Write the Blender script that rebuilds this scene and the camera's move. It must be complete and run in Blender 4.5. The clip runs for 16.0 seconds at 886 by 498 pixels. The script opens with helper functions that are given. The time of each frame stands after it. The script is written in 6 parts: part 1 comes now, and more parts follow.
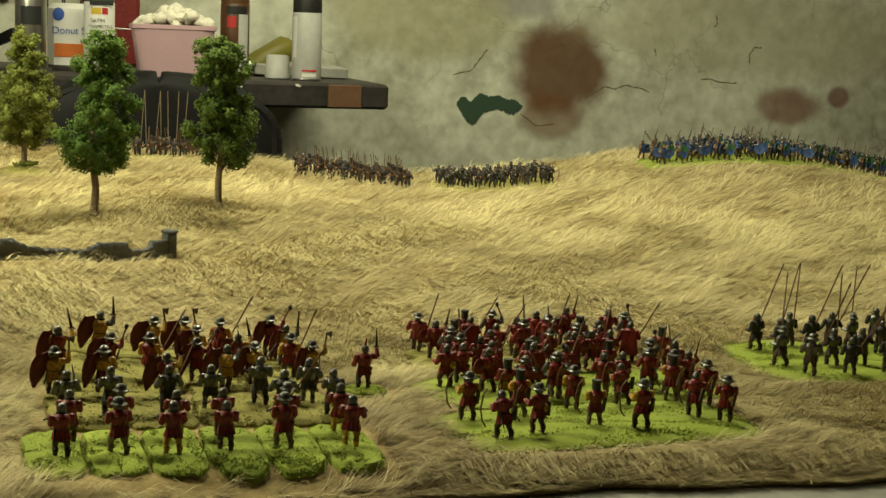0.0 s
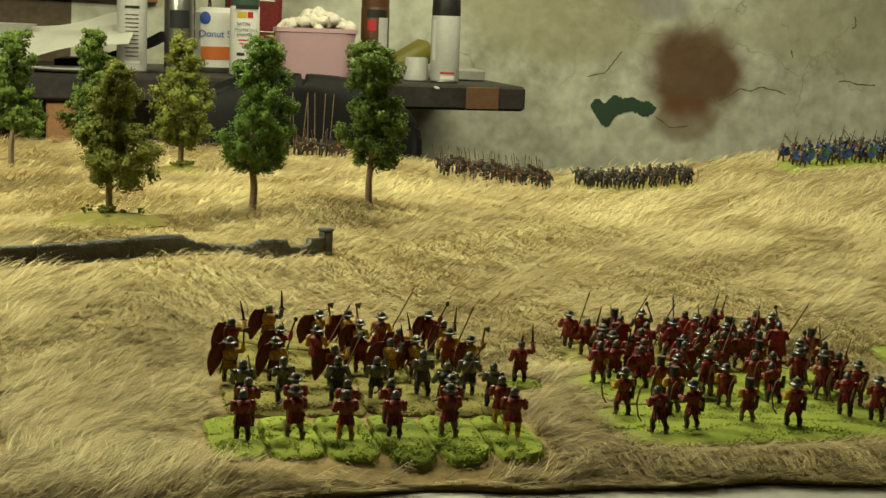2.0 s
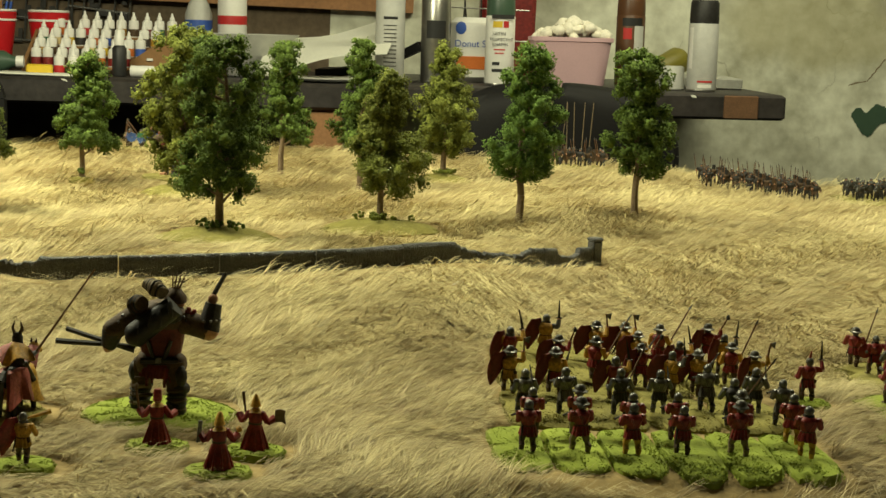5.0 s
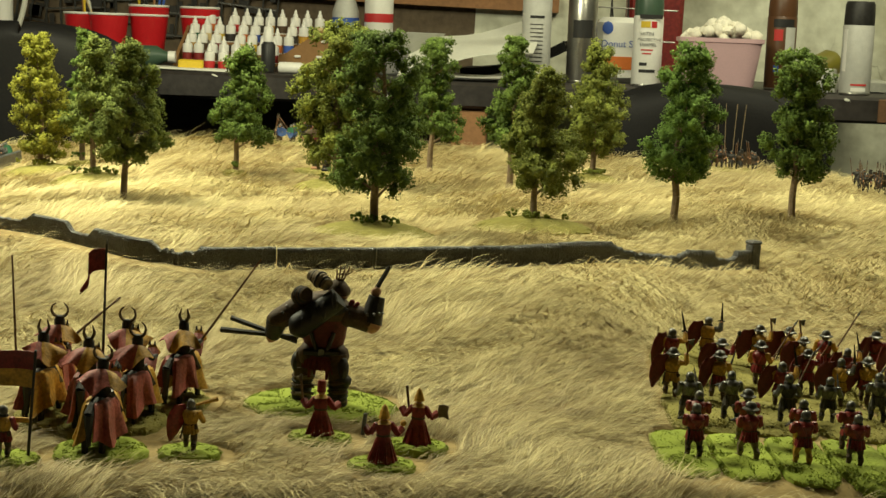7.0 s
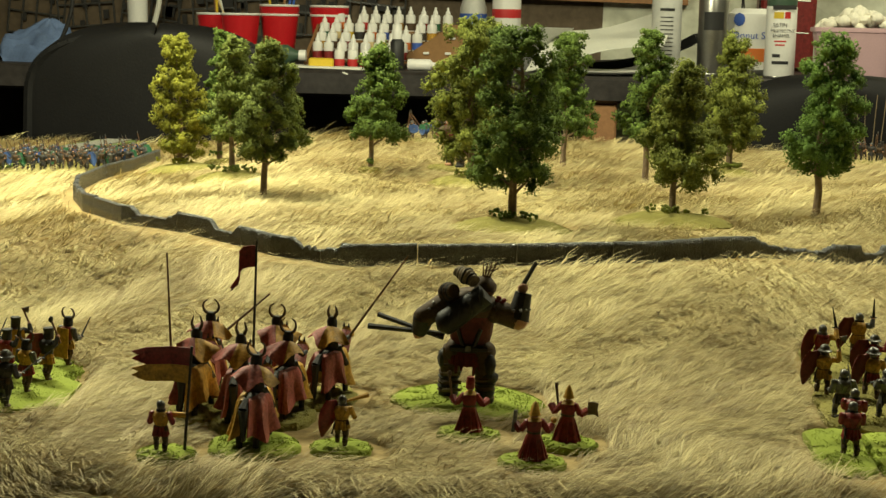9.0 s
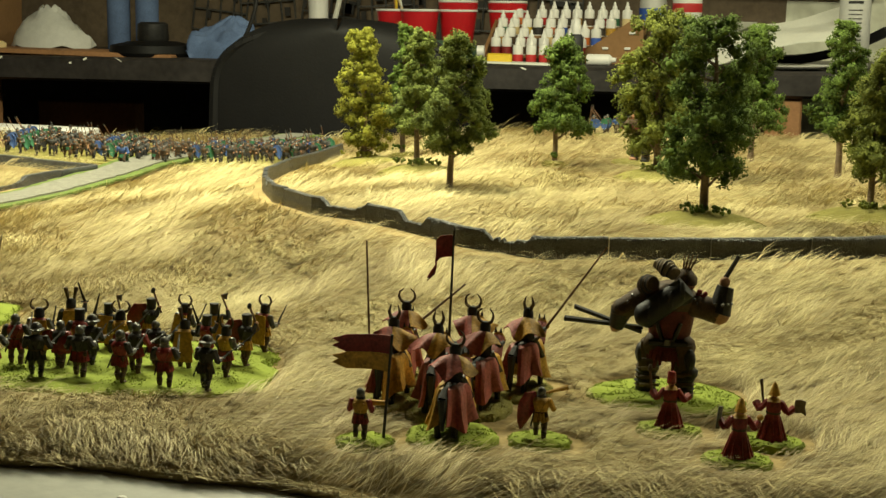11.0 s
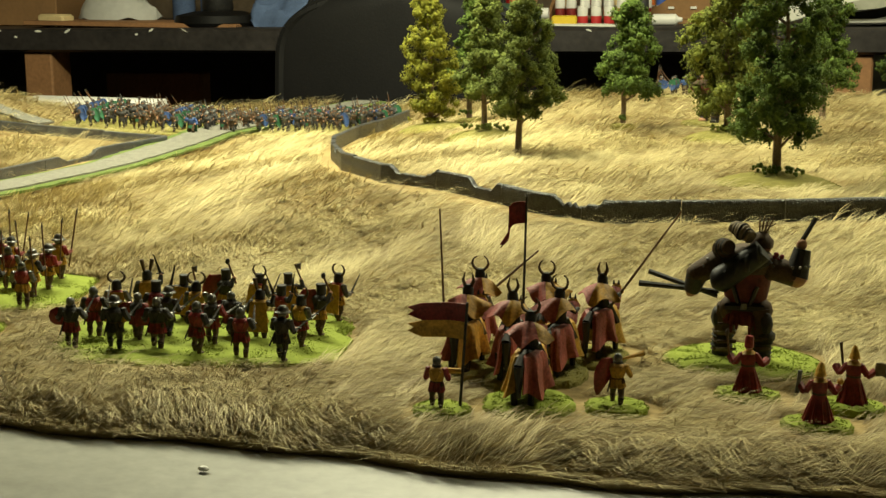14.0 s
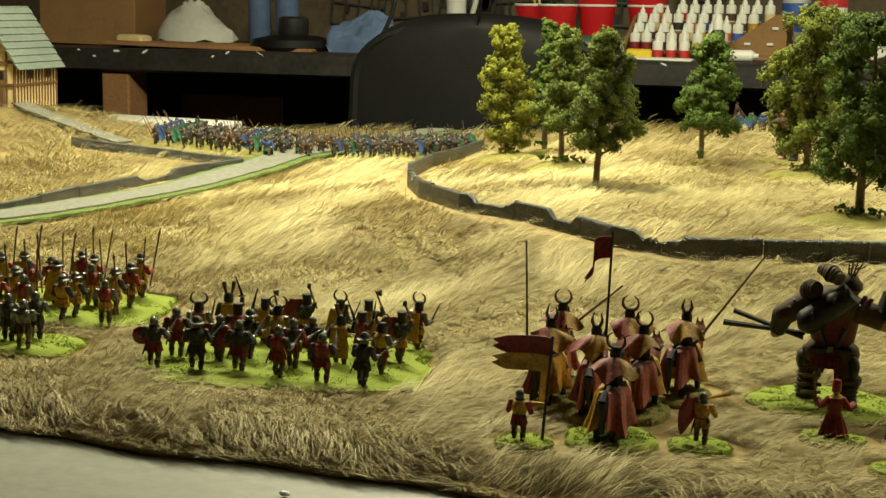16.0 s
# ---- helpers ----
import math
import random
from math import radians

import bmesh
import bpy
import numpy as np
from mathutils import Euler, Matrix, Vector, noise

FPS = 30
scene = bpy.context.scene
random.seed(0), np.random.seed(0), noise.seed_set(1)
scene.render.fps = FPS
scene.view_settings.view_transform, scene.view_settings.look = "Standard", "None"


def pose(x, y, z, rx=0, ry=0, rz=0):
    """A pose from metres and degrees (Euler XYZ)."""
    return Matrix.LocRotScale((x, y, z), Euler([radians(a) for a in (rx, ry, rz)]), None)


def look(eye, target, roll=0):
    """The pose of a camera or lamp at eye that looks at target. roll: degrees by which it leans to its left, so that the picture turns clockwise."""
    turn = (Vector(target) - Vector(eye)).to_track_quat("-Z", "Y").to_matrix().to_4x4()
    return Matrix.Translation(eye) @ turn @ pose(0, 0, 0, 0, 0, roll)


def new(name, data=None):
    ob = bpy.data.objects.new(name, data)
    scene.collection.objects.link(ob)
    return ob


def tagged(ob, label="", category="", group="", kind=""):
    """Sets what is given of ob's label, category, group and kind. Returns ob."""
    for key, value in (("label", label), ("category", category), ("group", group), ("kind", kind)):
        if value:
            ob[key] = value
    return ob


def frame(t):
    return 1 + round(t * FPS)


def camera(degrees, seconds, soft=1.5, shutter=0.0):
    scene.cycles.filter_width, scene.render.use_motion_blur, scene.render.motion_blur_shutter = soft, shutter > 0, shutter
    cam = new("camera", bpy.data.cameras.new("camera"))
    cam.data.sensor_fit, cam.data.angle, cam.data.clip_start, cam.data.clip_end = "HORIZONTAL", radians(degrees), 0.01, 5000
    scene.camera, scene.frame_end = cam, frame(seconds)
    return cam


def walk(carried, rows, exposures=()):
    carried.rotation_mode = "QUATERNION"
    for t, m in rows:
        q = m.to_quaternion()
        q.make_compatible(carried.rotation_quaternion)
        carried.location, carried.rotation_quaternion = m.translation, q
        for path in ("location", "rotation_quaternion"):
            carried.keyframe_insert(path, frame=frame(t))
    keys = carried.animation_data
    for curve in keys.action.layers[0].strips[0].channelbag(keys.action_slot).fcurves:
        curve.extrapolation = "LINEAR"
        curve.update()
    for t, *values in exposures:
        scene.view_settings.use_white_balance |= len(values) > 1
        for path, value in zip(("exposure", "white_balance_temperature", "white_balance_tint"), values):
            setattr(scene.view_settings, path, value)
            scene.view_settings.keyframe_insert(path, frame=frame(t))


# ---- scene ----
cam = camera(33.9, 16.0)
PATH = [
    (0, (-0.049, 0.149, 0.265), (0.565, 2.031, -0.022), 3.4),
    (0.5, (-0.066, 0.107, 0.268), (0.518, 1.997, -0.026), 3.2),
    (1, (-0.072, 0.108, 0.269), (0.475, 2.008, -0.035), 3.2),
    (1.5, (-0.079, 0.114, 0.27), (0.415, 2.029, -0.031), 3.3),
    (2, (-0.084, 0.118, 0.268), (0.366, 2.045, -0.028), 3.3),
    (2.5, (-0.089, 0.121, 0.267), (0.311, 2.058, -0.029), 3.4),
    (3, (-0.091, 0.123, 0.266), (0.257, 2.07, -0.03), 3.1),
    (3.5, (-0.099, 0.126, 0.264), (0.199, 2.082, -0.032), 3.3),
    (4, (-0.103, 0.131, 0.265), (0.132, 2.094, -0.034), 3.0),
    (6.5, (-0.132, 0.149, 0.258), (-0.137, 2.127, -0.042), 3.3),
    (7, (-0.135, 0.151, 0.257), (-0.188, 2.126, -0.05), 3.3),
    (7.5, (-0.137, 0.151, 0.256), (-0.236, 2.124, -0.056), 3.1),
    (8, (-0.142, 0.151, 0.257), (-0.28, 2.121, -0.06), 2.9),
    (8.5, (-0.146, 0.153, 0.256), (-0.326, 2.119, -0.065), 2.9),
    (9, (-0.151, 0.153, 0.256), (-0.371, 2.115, -0.065), 2.3),
    (9.5, (-0.158, 0.155, 0.256), (-0.425, 2.111, -0.063), 2.4),
    (10, (-0.167, 0.157, 0.253), (-0.51, 2.101, -0.066), 2.3),
    (12.5, (-0.173, 0.165, 0.247), (-0.672, 2.067, -0.117), 1.0),
    (13, (-0.171, 0.162, 0.248), (-0.675, 2.061, -0.129), 0.5),
    (13.5, (-0.176, 0.161, 0.249), (-0.691, 2.055, -0.135), 0.6),
    (14, (-0.177, 0.162, 0.25), (-0.707, 2.052, -0.132), 0.5),
    (14.5, (-0.178, 0.162, 0.25), (-0.722, 2.049, -0.129), 0.5),
    (15, (-0.184, 0.161, 0.25), (-0.746, 2.045, -0.119), 0.9),
    (15.5, (-0.188, 0.16, 0.251), (-0.774, 2.039, -0.103), 1.5),
    (16, (-0.192, 0.16, 0.251), (-0.805, 2.033, -0.095), 1.9),
]
walk(cam, [(t, look(e, g, r)) for t, e, g, r in PATH])

# ---- light and world ----
world = bpy.data.worlds.new("room_air")
scene.world = world
world.use_nodes = True
world.node_tree.nodes["Background"].inputs["Color"].default_value = (1.0, 0.96, 0.75, 1)
world.node_tree.nodes["Background"].inputs["Strength"].default_value = 0.11


def overhead_light(x, y, z, power, sx, sy, target):
    data = bpy.data.lights.new("overhead_area_light", "AREA")
    data.shape, data.size, data.size_y, data.energy = "RECTANGLE", sx, sy, power
    data.color = (1.0, 0.975, 0.65)
    ob = new("overhead_area_light", data)
    ob.matrix_world = look((x, y, z), target)
    return ob


overhead_light(0.4, 1.95, 1.3, 24.0, 0.6, 0.15, (0.4, 2.0, 0))
overhead_light(-0.95, 1.75, 1.05, 40.0, 0.6, 0.15, (-0.95, 1.9, 0))
# unseen fill light, added to brighten the bench and plaster wall
overhead_light(1.1, 3.0, 1.6, 16.0, 1.4, 0.2, (1.3, 3.8, 0))
scene.view_settings.exposure = 0.0


# ---- materials ----
def material(name, color, rough=0.8, metal=0.0, vary=0.25, scale=40.0, bump=0.2, fine=300.0, island=0.0, spec=0.4, tint=None):
    """A surface with two scales of colour variation and fine relief."""
    m = bpy.data.materials.new(name)
    m.use_nodes = True
    n, l = m.node_tree.nodes, m.node_tree.links
    b = n["Principled BSDF"]
    b.inputs["Roughness"].default_value, b.inputs["Metallic"].default_value = rough, metal
    b.inputs["Specular IOR Level"].default_value = spec
    co = n.new("ShaderNodeTexCoord")
    big = n.new("ShaderNodeTexNoise")
    big.inputs["Scale"].default_value, big.inputs["Detail"].default_value = scale, 5
    small = n.new("ShaderNodeTexNoise")
    small.inputs["Scale"].default_value, small.inputs["Detail"].default_value = fine, 3
    l.new(co.outputs["Object"], big.inputs["Vector"])
    l.new(co.outputs["Object"], small.inputs["Vector"])
    mix = n.new("ShaderNodeMath")
    mix.operation = "ADD"
    l.new(big.outputs["Fac"], mix.inputs[0])
    l.new(small.outputs["Fac"], mix.inputs[1])
    last = mix
    if island:
        geo, more = n.new("ShaderNodeNewGeometry"), n.new("ShaderNodeMath")
        more.operation, more.inputs[1].default_value = "MULTIPLY_ADD", island
        l.new(geo.outputs["Random Per Island"], more.inputs[0])
        l.new(mix.outputs[0], more.inputs[2])
        last = more
    ramp = n.new("ShaderNodeMapRange")
    ramp.inputs["From Min"].default_value, ramp.inputs["From Max"].default_value = 0.55, 1.45 + island
    l.new(last.outputs[0], ramp.inputs["Value"])
    cm = n.new("ShaderNodeMix")
    cm.data_type = "RGBA"
    dark = [c * (1 - vary) for c in color]
    light = [min(1, c * (1 + vary)) for c in (tint or color)]
    cm.inputs["A"].default_value, cm.inputs["B"].default_value = (*dark, 1), (*light, 1)
    l.new(ramp.outputs["Result"], cm.inputs["Factor"])
    l.new(cm.outputs["Result"], b.inputs["Base Color"])
    if bump:
        bp = n.new("ShaderNodeBump")
        bp.inputs["Strength"].default_value, bp.inputs["Distance"].default_value = bump, 0.002
        l.new(small.outputs["Fac"], bp.inputs["Height"])
        l.new(bp.outputs["Normal"], b.inputs["Normal"])
    return m


M = dict(
    mat=material("fur_backing", (0.3, 0.22, 0.09), 0.95, vary=0.45, scale=8, fine=120, bump=0.6),
    flock=material("green_flock", (0.165, 0.215, 0.022), 0.95, vary=0.25, scale=70, fine=500, bump=0.1, island=0.7, tint=(0.27, 0.33, 0.04)),
    verge=material("short_green_scatter", (0.1, 0.14, 0.03), 0.95, vary=0.5, scale=60, fine=500, bump=0.6),
    flock_dull=material("olive_flock", (0.14, 0.125, 0.032), 0.95, vary=0.45, scale=110, fine=500, bump=0.5, island=0.8, tint=(0.25, 0.225, 0.055)),
    gravel=material("road_gravel", (0.18, 0.175, 0.145), 0.95, vary=0.4, scale=120, fine=700, bump=0.6),
    stone=material("grey_resin_stone", (0.03, 0.032, 0.034), 0.3, vary=0.5, scale=90, fine=650, bump=1.0, spec=0.6, tint=(0.075, 0.078, 0.08)),
    red=material("crimson_paint", (0.19, 0.019, 0.017), 0.42, vary=0.75, scale=120, fine=600, bump=0.2),
    maroon=material("dark_maroon_paint", (0.115, 0.017, 0.015), 0.6, vary=0.6, scale=120, fine=600, bump=0.2),
    yellow=material("ochre_paint", (0.42, 0.23, 0.028), 0.55, vary=0.7, scale=120, fine=600, bump=0.2),
    pink=material("faded_rose_paint", (0.3, 0.075, 0.06), 0.55, vary=0.65, scale=90, fine=600, bump=0.2),
    steel=material("dull_steel_paint", (0.12, 0.118, 0.11), 0.34, metal=0.6, vary=0.55, scale=150, fine=600, bump=0.2),
    dark=material("dark_iron_paint", (0.028, 0.026, 0.024), 0.6, metal=0.1, vary=0.4, scale=150, fine=600, bump=0.2),
    leather=material("brown_leather_paint", (0.075, 0.046, 0.024), 0.72, vary=0.4, scale=150, fine=600, bump=0.2),
    pole=material("brown_shaft_paint", (0.13, 0.065, 0.03), 0.6, vary=0.3, scale=80, fine=500, bump=0.1),
    skin=material("flesh_paint", (0.42, 0.22, 0.13), 0.6, vary=0.3, scale=150, fine=600, bump=0.1),
    blue=material("blue_paint", (0.04, 0.08, 0.22), 0.6, vary=0.4, scale=100, fine=600, bump=0.1),
    teal=material("green_shield_paint", (0.03, 0.12, 0.06), 0.6, vary=0.4, scale=100, fine=600, bump=0.1),
    khaki=material("drab_paint", (0.17, 0.13, 0.075), 0.7, vary=0.4, scale=100, fine=600, bump=0.1),
    bark=material("tree_bark", (0.19, 0.135, 0.085), 0.9, vary=0.4, scale=60, fine=400, bump=0.8),
    leaf_green=material("mid_green_foliage", (0.05, 0.1, 0.014), 0.9, vary=0.5, scale=30, fine=400, bump=0.2, island=0.9, tint=(0.115, 0.195, 0.028)),
    leaf_dark=material("dark_green_foliage", (0.036, 0.066, 0.009), 0.9, vary=0.5, scale=30, fine=400, bump=0.2, island=0.9, tint=(0.098, 0.15, 0.02)),
    leaf_olive=material("olive_foliage", (0.078, 0.098, 0.014), 0.9, vary=0.4, scale=30, fine=400, bump=0.2, island=0.9, tint=(0.165, 0.187, 0.026)),
    leaf_sage=material("sage_foliage", (0.068, 0.096, 0.016), 0.9, vary=0.4, scale=30, fine=400, bump=0.2, island=0.9, tint=(0.145, 0.178, 0.03)),
    leaf_yellow=material("yellow_green_foliage", (0.12, 0.13, 0.01), 0.9, vary=0.4, scale=30, fine=400, bump=0.2, island=0.9, tint=(0.22, 0.22, 0.018)),
    tabletop=material("grey_painted_board", (0.34, 0.34, 0.3), 0.45, vary=0.22, scale=6, fine=90, bump=0.12),
    black=material("black_paint", (0.012, 0.012, 0.012), 0.5, vary=0.5, scale=12, fine=150, bump=0.2, tint=(0.02, 0.019, 0.018)),
    bench=material("worn_black_bench_paint", (0.02, 0.018, 0.017), 0.45, vary=0.5, scale=9, fine=60, bump=0.3, tint=(0.035, 0.03, 0.028)),
    wood=material("bare_pine", (0.3, 0.15, 0.065), 0.7, vary=0.3, scale=12, fine=120, bump=0.2),
    panel=material("brown_wall_boards", (0.13, 0.095, 0.06), 0.8, vary=0.4, scale=6, fine=60, bump=0.3),
    floor=material("dark_floor", (0.05, 0.045, 0.04), 0.8, vary=0.3, scale=3, fine=30, bump=0.2),
    ceiling=material("ceiling_board", (0.5, 0.47, 0.4), 0.9, vary=0.1, scale=3, fine=60, bump=0.1),
    white=material("white_plastic", (0.75, 0.74, 0.7), 0.4, vary=0.06, scale=20, fine=200, bump=0.05),
    paper=material("white_paper", (0.68, 0.68, 0.6), 0.8, vary=0.1, scale=20, fine=200, bump=0.05),
    cup_red=material("red_plastic", (0.5, 0.015, 0.02), 0.3, vary=0.1, scale=20, fine=200, bump=0.03),
    tub=material("lilac_plastic", (0.58, 0.38, 0.42), 0.35, vary=0.06, scale=20, fine=200, bump=0.03),
    cotton=material("cotton_wool", (0.78, 0.74, 0.62), 1.0, vary=0.12, scale=60, fine=300, bump=0.5),
    card=material("brown_cardboard", (0.25, 0.135, 0.055), 0.8, vary=0.15, scale=10, fine=120, bump=0.15),
    cloth_blue=material("blue_cloth", (0.1, 0.15, 0.28), 0.9, vary=0.3, scale=30, fine=300, bump=0.3),
    rubber=material("black_vinyl", (0.007, 0.0067, 0.0067), 0.55, vary=0.3, scale=12, fine=250, bump=0.15, spec=0.16),
    chrome=material("brushed_metal", (0.35, 0.34, 0.31), 0.3, metal=0.9, vary=0.2, scale=30, fine=300, bump=0.05),
    label_grey=material("printed_grey_label", (0.5, 0.5, 0.47), 0.45, vary=0.15, scale=60, fine=500, bump=0.03),
    cap_green=material("green_cap", (0.05, 0.09, 0.06), 0.4, vary=0.1, scale=20, fine=200, bump=0.03),
    cap_brown=material("brown_cap", (0.1, 0.045, 0.02), 0.4, vary=0.1, scale=20, fine=200, bump=0.03),
    olive=material("olive_cap", (0.17, 0.15, 0.02), 0.45, vary=0.1, scale=20, fine=200, bump=0.03),
    orange=material("orange_print", (0.6, 0.16, 0.03), 0.5, vary=0.1, scale=20, fine=200, bump=0.03),
    print_red=material("red_print", (0.5, 0.03, 0.03), 0.5, vary=0.1, scale=20, fine=200, bump=0.03),
    print_blue=material("blue_print", (0.04, 0.1, 0.4), 0.5, vary=0.1, scale=20, fine=200, bump=0.03),
    print_black=material("black_print", (0.02, 0.02, 0.02), 0.5, vary=0.1, scale=20, fine=200, bump=0.03),
    print_yellow=material("yellow_print", (0.65, 0.45, 0.03), 0.5, vary=0.1, scale=20, fine=200, bump=0.03),
    cream=material("cream_render", (0.66, 0.52, 0.27), 0.8, vary=0.15, scale=40, fine=300, bump=0.1),
    slate=material("grey_green_tiles", (0.13, 0.155, 0.135), 0.7, vary=0.25, scale=40, fine=200, bump=0.2),
    timber=material("painted_timber", (0.13, 0.065, 0.03), 0.7, vary=0.3, scale=60, fine=300, bump=0.2),
)


def plaster():
    """Old greenish-white plaster with patchy stains and fine cracks."""
    m = material("stained_plaster", (0.48, 0.47, 0.33), 0.7, vary=0.38, scale=2.6, fine=24, bump=0.0, tint=(0.62, 0.63, 0.52))
    n, l = m.node_tree.nodes, m.node_tree.links
    b = n["Principled BSDF"]
    co = n.new("ShaderNodeTexCoord")
    old = b.inputs["Base Color"].links[0].from_socket
    vor = n.new("ShaderNodeTexVoronoi")
    vor.feature, vor.inputs["Scale"].default_value = "DISTANCE_TO_EDGE", 2.6
    warp = n.new("ShaderNodeTexNoise")
    warp.inputs["Scale"].default_value, warp.inputs["Detail"].default_value = 7, 6
    add = n.new("ShaderNodeMixRGB")
    add.blend_type, add.inputs[0].default_value = "ADD", 0.35
    l.new(co.outputs["Object"], warp.inputs["Vector"])
    l.new(co.outputs["Object"], add.inputs[1])
    l.new(warp.outputs["Color"], add.inputs[2])
    l.new(add.outputs[0], vor.inputs["Vector"])
    crack = n.new("ShaderNodeMapRange")
    crack.inputs["From Max"].default_value = 0.011
    crack.inputs["To Min"].default_value, crack.inputs["To Max"].default_value = 0.5, 0.0
    l.new(vor.outputs["Distance"], crack.inputs["Value"])
    gate = n.new("ShaderNodeTexNoise")
    gate.inputs["Scale"].default_value = 3.3
    l.new(co.outputs["Object"], gate.inputs["Vector"])
    gr = n.new("ShaderNodeMapRange")
    gr.inputs["From Min"].default_value, gr.inputs["From Max"].default_value = 0.5, 0.62
    l.new(gate.outputs["Fac"], gr.inputs["Value"])
    mul = n.new("ShaderNodeMath")
    mul.operation = "MULTIPLY"
    l.new(crack.outputs["Result"], mul.inputs[0])
    l.new(gr.outputs["Result"], mul.inputs[1])
    cm = n.new("ShaderNodeMix")
    cm.data_type = "RGBA"
    cm.inputs["B"].default_value = (0.12, 0.11, 0.07, 1)
    l.new(mul.outputs[0], cm.inputs["Factor"])
    l.new(old, cm.inputs["A"])
    last = cm.outputs["Result"]
    sep = n.new("ShaderNodeSeparateXYZ")
    l.new(co.outputs["Object"], sep.inputs[0])
    # sprayed paint spots: centre x, z, half width, half height, colour, strength
    for cx, cz, rx, rz, col, k in SPOTS:
        u, v = n.new("ShaderNodeMath"), n.new("ShaderNodeMath")
        for node, out, c, r in ((u, "X", cx, rx), (v, "Z", cz, rz)):
            node.operation, node.inputs[1].default_value, node.inputs[2].default_value = "MULTIPLY_ADD", 1 / r, -c / r
            l.new(sep.outputs[out], node.inputs[0])
        vec, ln = n.new("ShaderNodeCombineXYZ"), n.new("ShaderNodeVectorMath")
        ln.operation = "LENGTH"
        l.new(u.outputs[0], vec.inputs[0])
        l.new(v.outputs[0], vec.inputs[1])
        l.new(vec.outputs[0], ln.inputs[0])
        nz = n.new("ShaderNodeTexNoise")
        nz.inputs["Scale"].default_value, nz.inputs["Detail"].default_value = 9, 6
        l.new(co.outputs["Object"], nz.inputs["Vector"])
        wob = n.new("ShaderNodeMath")
        wob.operation, wob.inputs[1].default_value = "MULTIPLY_ADD", 0.7
        l.new(nz.outputs["Fac"], wob.inputs[0])
        l.new(ln.outputs["Value"], wob.inputs[2])
        fade = n.new("ShaderNodeMapRange")
        fade.interpolation_type = "SMOOTHSTEP"
        fade.inputs["From Min"].default_value, fade.inputs["From Max"].default_value = 0.98, 1.5
        fade.inputs["To Min"].default_value, fade.inputs["To Max"].default_value = k, 0.0
        l.new(wob.outputs[0], fade.inputs["Value"])
        s = n.new("ShaderNodeMix")
        s.data_type = "RGBA"
        s.inputs["B"].default_value = (*col, 1)
        l.new(fade.outputs["Result"], s.inputs["Factor"])
        l.new(last, s.inputs["A"])
        last = s.outputs["Result"]
    l.new(last, b.inputs["Base Color"])
    bp = n.new("ShaderNodeBump")
    bp.inputs["Strength"].default_value, bp.inputs["Distance"].default_value = 0.8, 0.009
    l.new(warp.outputs["Fac"], bp.inputs["Height"])
    l.new(bp.outputs["Normal"], b.inputs["Normal"])
    return m


def fur_pile():
    """Acrylic fur: brown at the roots, straw at the tips, each lock and strand its own tone, with some lamp falloff
    painted in at the front.
    """
    m = bpy.data.materials.new("straw_fur")
    m.use_nodes = True
    n, l = m.node_tree.nodes, m.node_tree.links
    b = n["Principled BSDF"]
    b.inputs["Roughness"].default_value, b.inputs["Specular IOR Level"].default_value = 0.55, 0.35
    co, geo = n.new("ShaderNodeTexCoord"), n.new("ShaderNodeNewGeometry")
    lock, along = n.new("ShaderNodeAttribute"), n.new("ShaderNodeAttribute")
    lock.attribute_name, along.attribute_name = "lock_falloff_tone", "along"
    patch = n.new("ShaderNodeTexNoise")
    patch.inputs["Scale"].default_value, patch.inputs["Detail"].default_value = 7, 5
    l.new(co.outputs["Object"], patch.inputs["Vector"])
    tone = None
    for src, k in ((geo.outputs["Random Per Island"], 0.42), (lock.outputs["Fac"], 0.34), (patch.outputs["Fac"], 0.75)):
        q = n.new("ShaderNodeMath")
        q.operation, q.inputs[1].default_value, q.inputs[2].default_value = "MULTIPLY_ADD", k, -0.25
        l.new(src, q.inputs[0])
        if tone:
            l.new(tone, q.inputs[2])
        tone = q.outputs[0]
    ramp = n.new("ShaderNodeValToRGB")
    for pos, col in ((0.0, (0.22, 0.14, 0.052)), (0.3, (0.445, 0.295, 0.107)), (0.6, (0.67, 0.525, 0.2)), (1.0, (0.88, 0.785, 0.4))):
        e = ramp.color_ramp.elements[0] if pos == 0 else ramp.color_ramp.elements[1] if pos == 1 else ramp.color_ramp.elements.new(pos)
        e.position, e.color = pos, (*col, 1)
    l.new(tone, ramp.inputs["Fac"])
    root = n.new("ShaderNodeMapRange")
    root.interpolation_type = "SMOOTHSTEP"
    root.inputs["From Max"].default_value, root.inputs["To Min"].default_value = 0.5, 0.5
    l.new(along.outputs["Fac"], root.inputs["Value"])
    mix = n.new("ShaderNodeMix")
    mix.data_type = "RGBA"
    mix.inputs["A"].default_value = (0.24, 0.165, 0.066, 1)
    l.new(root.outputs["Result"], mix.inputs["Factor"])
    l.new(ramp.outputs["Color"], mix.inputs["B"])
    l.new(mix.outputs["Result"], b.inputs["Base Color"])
    return m


